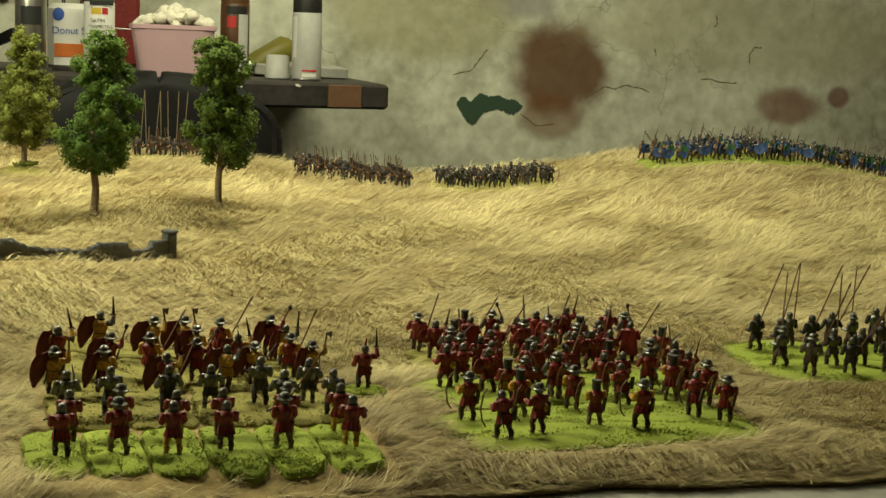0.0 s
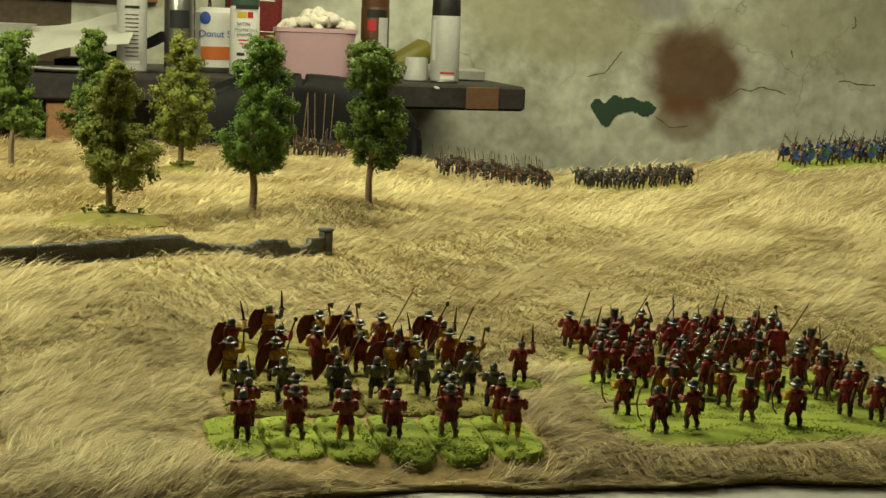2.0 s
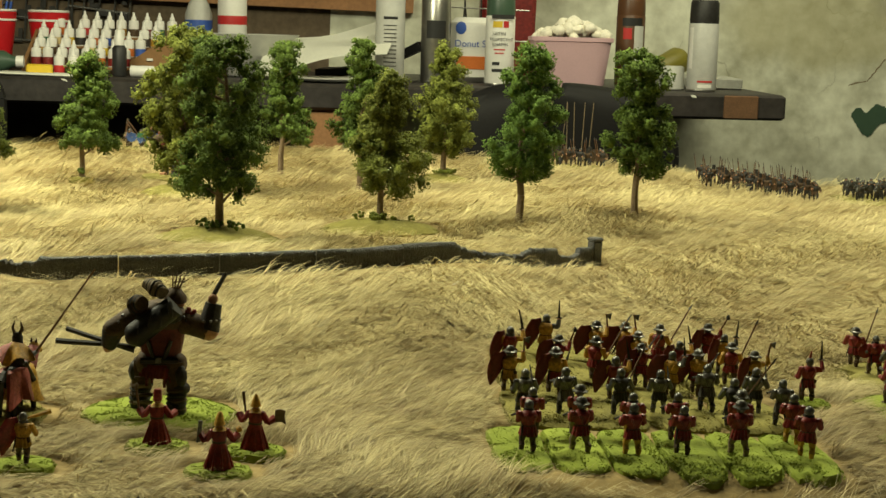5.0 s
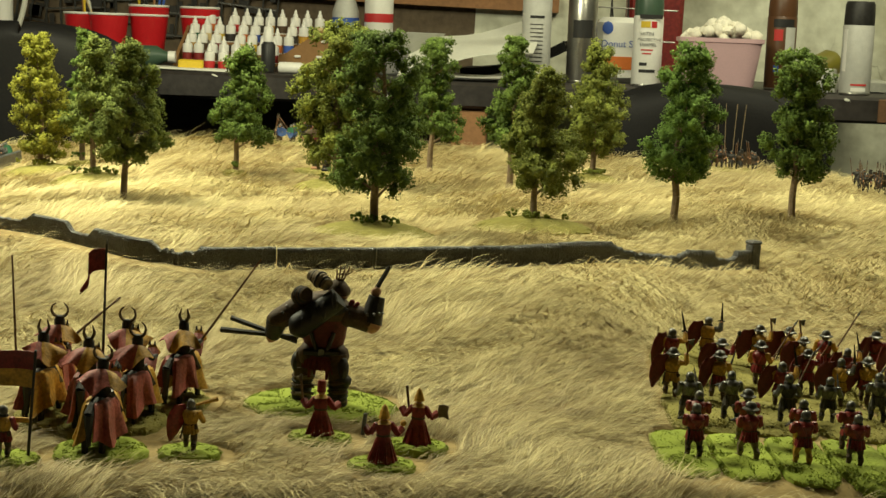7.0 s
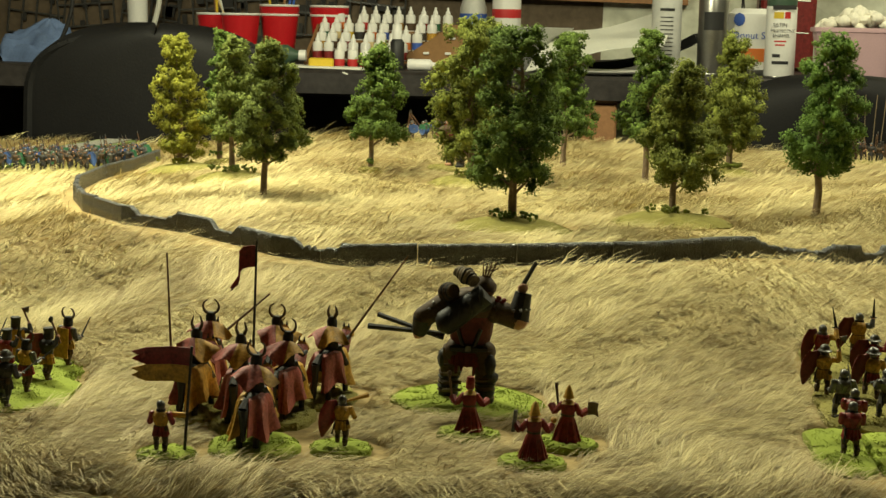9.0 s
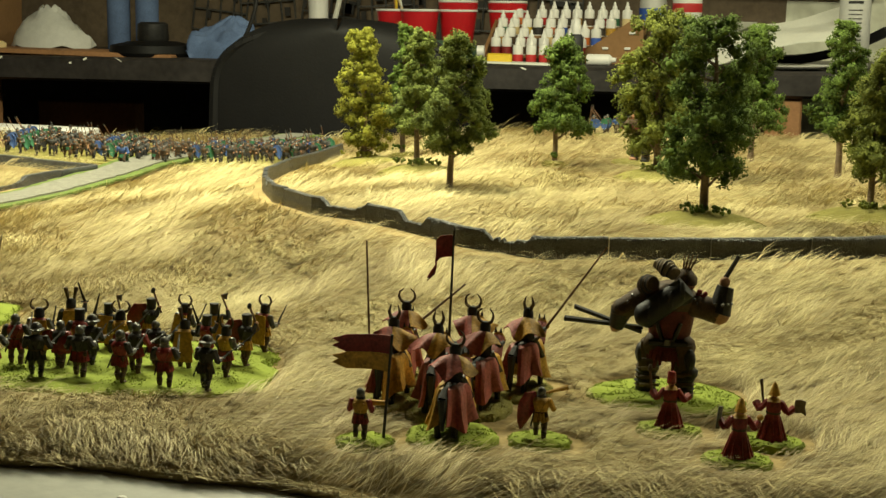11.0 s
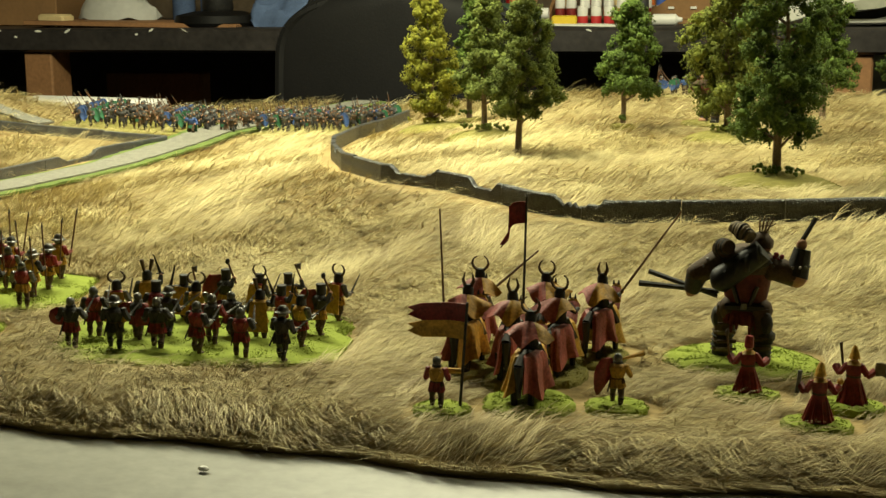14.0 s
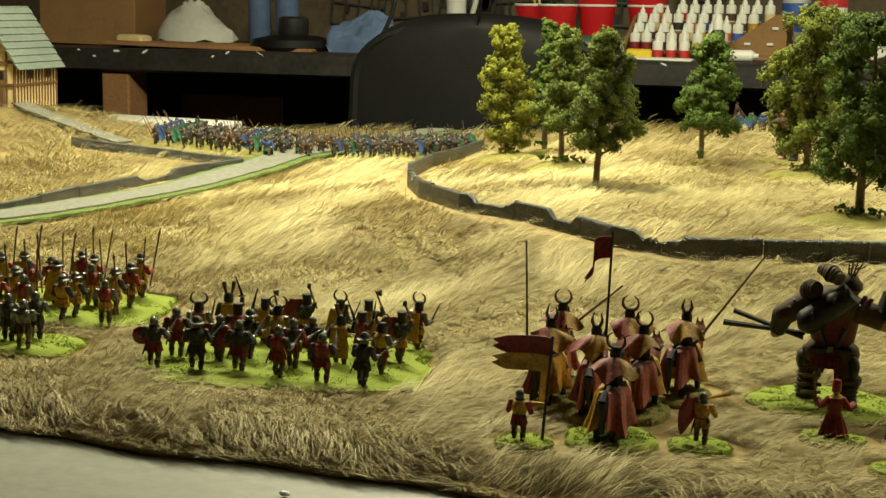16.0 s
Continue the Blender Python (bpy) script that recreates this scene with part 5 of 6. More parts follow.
    me.polygons.foreach_set("use_smooth", [True] * len(me.polygons))
    me.materials.append(M[leaf])
    crown = new("crown", me)
    crown.parent = root
    tagged(crown, "uneven crown of clumped foam leaves")
    if base:
        flocked_base(x, y - 0.004, base, base * 0.75, False, seed, dull=True, thick=0.011 if base > 0.03 else 0.006, count=1500)
        weed = Shape()
        for k in range(16 if base > 0.03 else 5):
            a, d = r.uniform(0, math.tau), base * r.uniform(0.12, 0.6) * (1 if k % 3 else 0.4)
            for q in range(7):
                p = Vector((d * math.cos(a) + r.uniform(-0.003, 0.003), d * 0.7 * math.sin(a) - 0.004 + r.uniform(-0.003, 0.003), 0.013 + r.uniform(-0.001, 0.004)))
                weed.ball(p, r.uniform(0.0009, 0.0022), leaf, 5, 3)
        part("undergrowth", weed, root, "small tufts of foam foliage at its foot")
    return root


CONE_L, CONE_R = (0.8, 0.95, 0.6, 0.5, 0.4, 0.2), (0.9, 1.0, 0.7, 0.5, 0.45, 0.2)
tree(0.226, 1.86, 0.198, 0.098, "leaf_dark", 21, (0.65, 1.0, 0.9, 0.6, 0.85, 0.5), (0.7, 1.0, 0.95, 0.6, 0.85, 0.35), 0.24)
tree(0.074, 1.75, 0.197, 0.105, "leaf_green", 22, (0.35, 0.95, 0.75, 0.65, 0.6, 0.25), (0.45, 0.9, 0.9, 0.7, 0.7, 0.4), 0.23)
tree(-0.083, 1.668, 0.168, 0.106, "leaf_olive", 3, (0.6, 0.95, 0.5, 0.42, 0.4, 0.2), (0.8, 1.1, 0.7, 0.5, 0.45, 0.25), 0.24, 0.062)
tree(-0.242, 1.563, 0.2, 0.104, "leaf_dark", 4, (0.8, 0.95, 0.85, 0.9, 0.8, 0.45), (0.7, 1.0, 1.05, 0.85, 0.75, 0.4), 0.2, 0.06)
tree(-0.519, 1.677, 0.17, 0.096, "leaf_sage", 5, (0.6, 0.95, 0.7, 0.6, 0.45, 0.15), (0.75, 1.0, 0.85, 0.9, 0.5, 0.2), 0.24)
tree(-0.455, 1.99, 0.163, 0.095, "leaf_dark", 6, (0.6, 0.8, 0.55, 0.35, 0.35, 0.1), (0.85, 1.0, 0.9, 0.9, 0.85, 0.45), 0.24, 0.015)
tree(-0.731, 2.073, 0.185, 0.088, "leaf_yellow", 7, (0.7, 0.95, 1.0, 0.95, 0.6, 0.45), (0.8, 0.95, 0.95, 0.75, 0.6, 0.35), 0.12, 0.05)
tree(-0.604, 1.866, 0.172, 0.088, "leaf_sage", 8, CONE_L, CONE_R, 0.27, 0.05)
tree(-0.104, 2.03, 0.195, 0.088, "leaf_dark", 9, (0.8, 1.0, 0.9, 0.6, 0.6, 0.3), (0.7, 0.85, 0.8, 0.8, 0.7, 0.35), 0.25)
tree(0.014, 2.2, 0.195, 0.112, "leaf_olive", 10, (0.6, 0.95, 1.0, 0.55, 0.45, 0.3), (0.7, 1.0, 1.0, 0.5, 0.5, 0.3), 0.2, 0.04)
tree(-0.215, 2.18, 0.185, 0.098, "leaf_dark", 11, (0.5, 0.7, 0.5, 0.5, 0.45, 0.3), (0.95, 1.0, 0.7, 0.6, 0.65, 0.4), 0.25)
tree(-0.32, 1.93, 0.205, 0.118, "leaf_olive", 12, (0.7, 0.9, 0.9, 1.1, 0.8, 0.5), (0.7, 0.9, 0.9, 0.8, 0.7, 0.4), 0.15, 0.05)
tree(-0.70, 2.16, 0.19, 0.07, "leaf_dark", 13, CONE_L, CONE_R, 0.2, 0.02)
tree(1.72, 2.3, 0.16, 0.1, "leaf_dark", 15, CONE_L, CONE_R, 0.2)


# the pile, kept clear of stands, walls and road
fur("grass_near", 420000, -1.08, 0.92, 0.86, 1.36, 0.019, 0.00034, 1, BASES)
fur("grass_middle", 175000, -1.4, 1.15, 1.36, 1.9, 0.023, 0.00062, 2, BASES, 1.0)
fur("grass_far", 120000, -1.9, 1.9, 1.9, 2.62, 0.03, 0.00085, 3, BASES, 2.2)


# ---- dry stone walls ----
def along(line, s):
    for (ax, ay), (bx, by) in zip(line, line[1:]):
        d = math.hypot(bx - ax, by - ay)
        if s <= d:
            return ax + (bx - ax) * s / d, ay + (by - ay) * s / d
        s -= d
    return line[-1]


def wall_run(line, tall, seed, dips, group):
    """Sections of a moulded stone wall with broken tops; dips: run length, half width, depth."""
    r = random.Random(seed)
    total = sum(math.hypot(b[0] - a[0], b[1] - a[1]) for a, b in zip(line, line[1:]))
    n = max(1, round(total / 0.085))
    for i in range(n):
        s0, s1 = total * i / n + 0.0004, total * (i + 1) / n - 0.0004
        rise = r.uniform(-0.0007, 0.0007)
        p0, p1 = along(line, s0), along(line, s1)
        ox, oy = p0
        oz = ground(*p0)
        s = Shape()
        k = 34
        ruin = False
        tops = []
        for j in range(k + 1):
            at = s0 + (s1 - s0) * j / k
            low = max([0] + [d * (1 - min(1, abs(at - c) / hw) ** 4) for c, hw, d in dips])
            low = round(low * 7 + r.uniform(-0.4, 0.4)) / 7 if low > 0.05 else 0
            ruin = ruin or low > 0.2
            tops.append(rise + tall * (1 - low) + (r.uniform(-0.0008, 0.0008) if low else r.uniform(-0.0002, 0.0002)))
        rows = []
        for z_i in range(8):
            row = []
            for j in range(k + 1):
                t = j / k
                q = along(line, s0 + (s1 - s0) * t)
                gz = ground(*q) - oz
                z = [0, 0.003, 0.006, 0.009, 0.012, 0.015, 0.0181, 0.0192][z_i]
                row.append((q, gz, min(z / 0.0192 * tops[j], tops[j])))
            rows.append(row)
        th = 0.003
        verts, faces = [], []
        for side in (-1, 1):
            for row in rows:
                for j, (q, gz, z) in enumerate(row):
                    qa, qb = along(line, max(0, s0 + (s1 - s0) * (j / k) - 0.004)), along(line, min(total, s0 + (s1 - s0) * (j / k) + 0.004))
                    dx, dy = qb[0] - qa[0], qb[1] - qa[1]
                    dl = math.hypot(dx, dy) or 1
                    course = (len(verts) // (k + 1)) % 8 // 2
                    stone = math.sin(12.9 * (i + 1) + 78.2 * course + 37.7 * ((j + 2 * (course % 2)) // 4) + side)
                    o = side * (th * (0.62 if len(verts) // (k + 1) % 8 == 7 else 1) + 0.00035 * stone + r.uniform(-0.00012, 0.00012))
                    verts.append((q[0] - ox - dy / dl * o, q[1] - oy + dx / dl * o, gz + z - (0.004 if z < 0.001 else 0)))
        w = k + 1
        half = 8 * w
        for row in range(7):
            for j in range(k):
                a = row * w + j
                faces += [(a, a + 1, a + w + 1, a + w), (half + a + w, half + a + w + 1, half + a + 1, half + a)]
        for j in range(k):
            a = 7 * w + j
            faces.append((a, a + 1, half + a + 1, half + a))
        for row in range(7):
            a, b = row * w, row * w + k
            faces += [(a, a + w, half + a + w, half + a), (b + w, b, half + b, half + b + w)]
        s.add(verts, faces, "stone")
        thing("stone_wall_section", s, pose(ox, oy, oz), "broken dark grey moulded stone wall on the fur mat" if ruin else "dark grey moulded stone wall on the fur mat", "model wall", group)


wall_run(WALL_LINE, 0.0185, 3, [(0.045, 0.02, 0.4), (0.15, 0.05, 0.5), (0.6, 0.024, 0.38), (0.705, 0.018, 0.42), (0.8, 0.032, 0.42), (1.05, 0.013, 0.35), (1.12, 0.012, 0.35)], "orchard wall")
wall_run(FIELD_LINE, 0.014, 4, [(0.02, 0.04, 0.7), (0.42, 0.04, 0.6)], "field wall")
s = Shape()
s.box((0, 0, 0.009), (0.012, 0.011, 0.03), "stone", 0.6, 0.0012)
s.box((0, 0, 0.0255), (0.0135, 0.0125, 0.004), "stone", 0.6, 0.0012)
thing("wall_post", s, pose(0.137, 1.603, ground(0.137, 1.603)), "square dark grey stone end post of the wall", "wall post")


# ---- road and house ----
def strip(name, line, half, mat, lift, label, seed):
    r = random.Random(seed)
    total = sum(math.hypot(b[0] - a[0], b[1] - a[1]) for a, b in zip(line, line[1:]))
    rows = []
    n = int(total / 0.012)
    for i in range(n + 1):
        q, q2 = along(line, total * i / n), along(line, min(total, total * i / n + 0.02))
        if i == n:
            q2, q0 = q, along(line, total - 0.02)
            dx, dy = q2[0] - q0[0], q2[1] - q0[1]
        else:
            dx, dy = q2[0] - q[0], q2[1] - q[1]
        d = math.hypot(dx, dy) or 1
        wob = r.uniform(-0.002, 0.002)
        rows.append([(q[0] - dy / d * (half + wob) * u, q[1] + dx / d * (half + wob) * u, ground(q[0] - dy / d * half * u, q[1] + dx / d * half * u) + lift) for u in (-1, -0.5, 0, 0.5, 1)])
    s = Shape()
    s.plate(rows, mat, 0.003)
    return thing(name, s, None, label, "road", kind="structure")


strip("road_verge", ROAD, 0.04, "verge", 0.006, "bright green scatter verge beside the gravel road", 1)
strip("road", ROAD, 0.025, "gravel", 0.008, "pale gravel model road between green verges", 2)
strip("path", [(-1.3, 2.03), (-1.4, 2.07), (-1.5, 2.1), (-1.6, 2.16)], 0.016, "gravel", 0.008, "pale gravel path up to the house", 3)


def house(x, y, z, turn):
    root = new("timber_framed_house")
    root.matrix_world = pose(x, y, z, 0, 0, turn)
    tagged(root, "model timber-framed house with cream walls and grey-green tiled roof", "model house")
    W, D, E, R = 0.12, 0.11, 0.075, 0.158
    s = Shape()
    s.box((0, 0, E / 2), (W, D, E), "cream", 0, 0.001)
    s.add([(-W / 2, -D / 2, E), (-W / 2, D / 2, E), (-W / 2, 0, R - 0.01), (W / 2, -D / 2, E), (W / 2, D / 2, E), (W / 2, 0, R - 0.01)], [(0, 2, 1), (3, 4, 5), (0, 3, 5, 2), (1, 2, 5, 4)], "cream")
    part("wall", s, root, "cream plaster infill")
    for side in (-1, 1):
        a, b = Vector((0, side * (D / 2 + 0.012), E - 0.012)), Vector((0, 0, R))
        nrm = Vector((0, side * (b.z - a.z), abs(a.y))).normalized()
        for k in range(9):
            p, q = a.lerp(b, k / 9), a.lerp(b, (k + 1.15) / 9)
            o = nrm * 0.002
            t = Shape()
            X = W / 2 + 0.008
            t.plate([[(-X, p.y + o.y, p.z + o.z), (X, p.y + o.y, p.z + o.z)], [(-X, q.y, q.z), (X, q.y, q.z)]], "slate", 0.002)
            part("roof_course", t, root, "course of grey-green roof tiles", smooth=False)
    for side in (-1, 1):
        yb = side * (D / 2 + 0.001)
        for zz in (0.002, 0.04, E - 0.002):
            b = Shape()
            b.box((0, yb, zz), (W + 0.004, 0.003, 0.004), "timber", 0, 0.0005)
            part("beam", b, root)
        for k in range(15):
            b = Shape()
            b.box((-W / 2 + W * k / 14, yb, E / 2), (0.0026, 0.0028, E), "timber", 0, 0.0004)
            part("post", b, root)
    for side in (-1, 1):
        xb = side * (W / 2 + 0.001)
        for zz in (0.002, 0.04, E):
            b = Shape()
            b.box((xb, 0, zz), (0.003, D + 0.004, 0.004), "timber", 0, 0.0005)
            part("beam", b, root)
        for k in range(9):
            b = Shape()
            yy = -D / 2 + D * k / 8
            top = E + (R - 0.012 - E) * (1 - abs(yy) / (D / 2))
            b.box((xb, yy, top / 2), (0.0028, 0.0026, top), "timber", 0, 0.0004)
            part("post", b, root)
    for xx, yy, zz, sx, sy, sz in ((-W / 2 - 0.001, -0.03, 0.055, 0.005, 0.02, 0.016), (-W / 2 - 0.001, 0.02, 0.055, 0.005, 0.016, 0.016), (-0.02, -D / 2 - 0.001, 0.056, 0.014, 0.005, 0.015), (0.035, -D / 2 - 0.001, 0.056, 0.012, 0.005, 0.015)):
        b = Shape()
        b.box((xx, yy, zz), (sx, sy, sz), "timber", 0, 0.0006)
        w = part("window", b, root, "small dark leaded window")
        g = Shape()
        g.box((xx - (0.0012 if sx < sy else 0), yy - (0.0012 if sy < sx else 0), zz), (sx * 0.8, sy * 0.8, sz * 0.8), "black", 0, 0.0003)
        part("pane", g, w)
    b = Shape()
    b.box((-W / 2 - 0.001, -0.028, 0.017), (0.005, 0.018, 0.034), "timber", 0, 0.0006)
    part("door", b, root, "plain brown plank door")


house(-1.6, 2.17, ground(-1.6, 2.17) - 0.004, 92)


# ---- the room ----
def slab(name, c, s, mat, label, category, kind="structure", turn=0.0, bevel=0.0):
    q = Shape()
    q.box((0, 0, 0), s, mat, 0, bevel)
    return thing(name, q, pose(*c, 0, 0, turn), label, category, kind=kind)


slab("floor", (0, 1.0, -0.83), (9, 8, 0.1), "floor", "dark workshop floor", "floor")
slab("ceiling", (0, 1.0, 1.85), (9, 8, 0.1), "ceiling", "plain pale ceiling boards", "ceiling")
q = Shape()
q.box((2.045, WALL_Y + 0.06, 0.5), (4.47, 0.12, 2.6), "plaster")
thing("wall_north", q, None, "old greenish plaster wall with cracks and sprayed paint stains", "wall", kind="structure")
slab("wall_north_boards", (-2.345, WALL_Y + 0.06, 0.5), (4.31, 0.12, 2.6), "panel", "brown boarded wall behind the workbench", "wall")
slab("wall_south", (0, -3.06, 0.5), (9, 0.12, 2.6), "panel", "plain brown wall", "wall")
slab("wall_west", (-4.56, 0.55, 0.5), (0.12, 7.1, 2.6), "panel", "plain brown wall", "wall")
slab("wall_east", (4.34, 0.55, 0.5), (0.12, 7.1, 2.6), "plaster", "plain plaster wall", "wall")

# the game table under the mat
tb = new("game_table")
tagged(tb, "large grey painted board table under the fur mat", "table")
q = Shape()
q.box((0.1, 1.66, -0.0385), (4.3, 1.98, 0.045), "tabletop", 0, 0.004)
part("tabletop", q, tb, "scuffed grey painted board")
for x in (-1.8, 2.0):
    for y in (0.85, 2.5):
        q = Shape()
        q.box((x, y, -0.42), (0.08, 0.08, 0.719), "wood", 0, 0.004)
        part("leg", q, tb)


# ---- workbench at the back ----
BENCH_Y = 3.25


def bench_z(x):
    return 0.157 + (x - 0.85) * 0.021


TILT = math.degrees(math.atan(-0.021))


def on_bench(x, y, turn=0.0):
    return pose(x, y, bench_z(x) + 0.0005, 0, TILT, turn)


bench = new("workbench")
bench.matrix_world = pose(0.85, BENCH_Y, 0.157, 0, TILT, 0)
tagged(bench, "long worn black-painted workbench with clutter on top", "workbench")
q = Shape()
q.box((-2.384, 0.41, -0.028), (4.7, 0.82, 0.055), "bench", 0, 0.006)
part("worktop", q, bench, "worn black-painted top with chipped front edge")
for x in (-2.91, -1.03):
    q = Shape()
    q.box((x, 0.06, -0.5), (0.075, 0.09, 0.89), "wood", 0, 0.004)
    part("leg", q, bench, "bare pine post")
q = Shape()
q.box((-2.74, 0.3, -0.19), (0.27, 0.05, 0.14), "wood", 0, 0.004)
part("brace", q, bench, "bare pine brace")
q = Shape()
q.box((-2.9, 0.76, -0.52), (3.6, 0.03, 0.9), "floor", 0, 0.003)
part("back_panel", q, bench, "dark brown back panel under the top")
for i in range(26):
    rr = random.Random(i)
    q = Shape()
    q.ball((0, 0, 0), (rr.uniform(0.003, 0.012), 0.0012, rr.uniform(0.001, 0.0035)), "paper", 5, 4)
    part("paint_chip", q, bench, "pale chipped paint", pose(rr.uniform(-3.6, -0.1) if i % 3 else rr.uniform(-3.4, -2.2), -0.0002, -0.003 - rr.random() ** 2 * 0.045, 0, rr.uniform(-30, 30), 0))
q = Shape()
q.box((0, 0, 0), (0.075, 0.008, 0.05), "timber", 0, 0.002)
part("bare_patch", q, bench, "bare rusty brown end of the edge", pose(-0.134, -0.002, -0.028))


def spray_can(x, y, h, cap, body, bands, label, turn=0.0, rad=0.033, cap_h=0.045):
    root = new("spray_can")
    root.matrix_world = on_bench(x, y, turn)
    tagged(root, label, "spray can", "spray cans")
    b = h - cap_h
    q = Shape()
    q.lathe((0, 0, 0), [(rad * 0.94, 0), (rad, 0.004), (rad, b - 0.008), (rad * 0.9, b - 0.001)], body, 28)
    can = part("body", q, root)
    q = Shape()
    q.lathe((0, 0, 0), [(rad * 1.01, 0.001), (rad * 1.02, 0.003), (rad * 0.98, 0.006)], "chrome", 28)
    part("rim", q, root)
    q = Shape()
    q.lathe((0, 0, 0), [(rad * 0.97, b - 0.006), (rad * 0.98, b + 0.004), (rad * 0.94, h - 0.006), (rad * 0.85, h)], cap, 28)
    part("cap", q, root)
    for a0, a1, z0, z1, mat in bands:
        rows = []
        for z in (z0, z1):
            rows.append([(rad * 1.012 * math.cos(radians(a)), rad * 1.012 * math.sin(radians(a)), z) for a in np.linspace(a0, a1, 9)])
        q = Shape()
        q.plate(rows, mat, 0.0006)
        part("label_print", q, can)
    return root


def lettering(text, size, mat, parent, at):
    c = bpy.data.curves.new("lettering", "FONT")
    c.body, c.size, c.extrude, c.align_x = text, size, 0.0002, "CENTER"
    ob = new("lettering", c)
    dg = bpy.context.evaluated_depsgraph_get()
    me = bpy.data.meshes.new_from_object(ob.evaluated_get(dg))
    bpy.data.objects.remove(ob)
    me.materials.clear()
    me.materials.append(M[mat])
    t = new("lettering", me)
    t.parent, t.matrix_basis = parent, at
    return t


spray_can(0.653, 3.36, 0.2, "black", "label_grey", [(-120, -60, 0.02, 0.024, "print_red"), (-118, -62, 0.008, 0.016, "white"), (-165, -145, 0.05, 0.14, "white")], "grey-labelled spray paint can with black cap")
enamel = spray_can(0.206, 3.42, 0.205, "cap_green", "white", [(-125, -88, 0.128, 0.142, "print_yellow"), (-84, -62, 0.128, 0.142, "print_red"), (-120, -75, 0.078, 0.081, "print_red"), (-115, -80, 0.07, 0.073, "print_red"), (-125, -62, 0.03, 0.037, "print_black"), (-125, -95, 0.045, 0.052, "print_black")],
                   "white spray enamel can with green cap")
lettering("SATIN", 0.011, "print_black", enamel, pose(-0.006, -0.0345, 0.111, 90, 0, 0))
lettering("PROTECTIVE", 0.009, "print_black", enamel, pose(0.0, -0.0345, 0.099, 90, 0, 0))
lettering("ENAMEL", 0.01, "print_black", enamel, pose(-0.002, -0.0345, 0.088, 90, 0, 0))
q = Shape()
q.box((0, 0, 0), (0.05, 0.001, 0.009), "print_black")
part("brand_bar", q, enamel, "", pose(0.002, -0.0345, 0.152))
spray_can(0.515, 3.5, 0.215, "cap_brown", "cap_brown", [(-130, -95, 0.11, 0.135, "print_red"), (-85, -40, 0.01, 0.14, "label_grey"), (-135, -50, 0.14, 0.158, "print_black"), (-125, -105, 0.04, 0.055, "print_blue")], "brown spray paint can with red mark")
spray_can(-0.04, 3.45, 0.235, "label_grey", "label_grey", [(-120, -60, 0.02, 0.026, "white"), (-118, -62, 0.14, 0.146, "print_black")] + [(-116, -66, 0.035 + 0.009 * k, 0.0375 + 0.009 * k, "steel") for k in range(11)], "tall grey-labelled spray can", cap_h=0.035)
spray_can(0.065, 3.5, 0.24, "print_black", "chrome", [(-130, -50, 0.1, 0.14, "print_black")], "brushed metal spray can with black band", cap_h=0.04)

# lilac tub of cotton wool
tub = new("plastic_tub")
tub.matrix_world = on_bench(0.362, 3.4) @ Matrix.Scale(0.87, 4)
tagged(tub, "lilac plastic tub heaped with white cotton balls", "plastic tub")
q = Shape()
rows = []
for sx, z in ((0.078, 0), (0.083, 0.01), (0.098, 0.118)):
    rows.append([(sx * np.sign(math.cos(a)) * min(1, abs(math.cos(a)) * 1.25), sx * 0.62 * np.sign(math.sin(a)) * min(1, abs(math.sin(a)) * 1.25), z) for a in [i * math.tau / 32 for i in range(33)]])
q.plate(rows, "tub", 0.003)
q.box((0, 0, 0.002), (0.15, 0.09, 0.004), "tub")
part("body", q, tub)
q = Shape()
q.plate([[(p[0] * k, p[1] * k, z) for p in rows[2]] for k, z in ((0.99, 0.116), (1.06, 0.118), (1.06, 0.127), (0.99, 0.127))], "tub", 0.002)
part("rim", q, tub)
rr = random.Random(4)
for i in range(75):
    q = Shape()
    d = rr.uniform(0.011, 0.016)
    q.ball((0, 0, 0), (d, d * rr.uniform(0.8, 1.1), d * rr.uniform(0.75, 1)), "cotton", 11, 8)
    q.v = [tuple(c * rr.uniform(0.84, 1.16) for c in v) for v in q.v]
    u, v = rr.uniform(-1, 1), rr.uniform(-1, 1)
    thing("cotton_ball", q, on_bench(0.362 + u * 0.074, 3.4 + v * 0.04) @ Matrix.Translation((0, 0, 0.106 + rr.uniform(0, 0.035) * (1.3 - abs(u)))), "fluffy white cotton wool ball in the tub", "cotton ball", "cotton balls")

# a lying olive can, a grey lid, and a paper bag of coffee
root = new("fallen_spray_can")
root.matrix_world = on_bench(0.62, 3.62) @ Matrix.Translation((0, 0, 0.04)) @ pose(0, 0, 0, 0, 62, 20)
tagged(root, "olive spray can lying tilted behind the others", "spray can")
q = Shape()
q.lathe((0, 0, 0), [(0.03, -0.07), (0.033, -0.066), (0.033, 0.05), (0.022, 0.065)], "olive", 24)
part("body", q, root)
q = Shape()
q.lathe((0, 0, 0), [(0.0305, -0.073), (0.034, -0.071), (0.034, -0.062)], "chrome", 24)
part("rim", q, root)
q = Shape()
q.lathe((0, 0, 0), [(0.027, 0), (0.029, 0.002), (0.026, 0.05), (0.023, 0.053)], "label_grey", 24)
thing("plastic_pot", q, on_bench(0.6, 3.42), "plain grey plastic pot on the bench", "pot")
bag = new("coffee_bag")
bag.matrix_world = on_bench(0.155, 3.58)
tagged(bag, "white and orange coffee bag with blue print", "coffee bag")
q = Shape()
q.box((0, 0, 0.075), (0.1, 0.05, 0.15), "white", 0, 0.012)
part("body", q, bag)
q = Shape()
q.box((0.005, -0.0258, 0.045), (0.085, 0.0015, 0.03), "orange", 0, 0.0005)
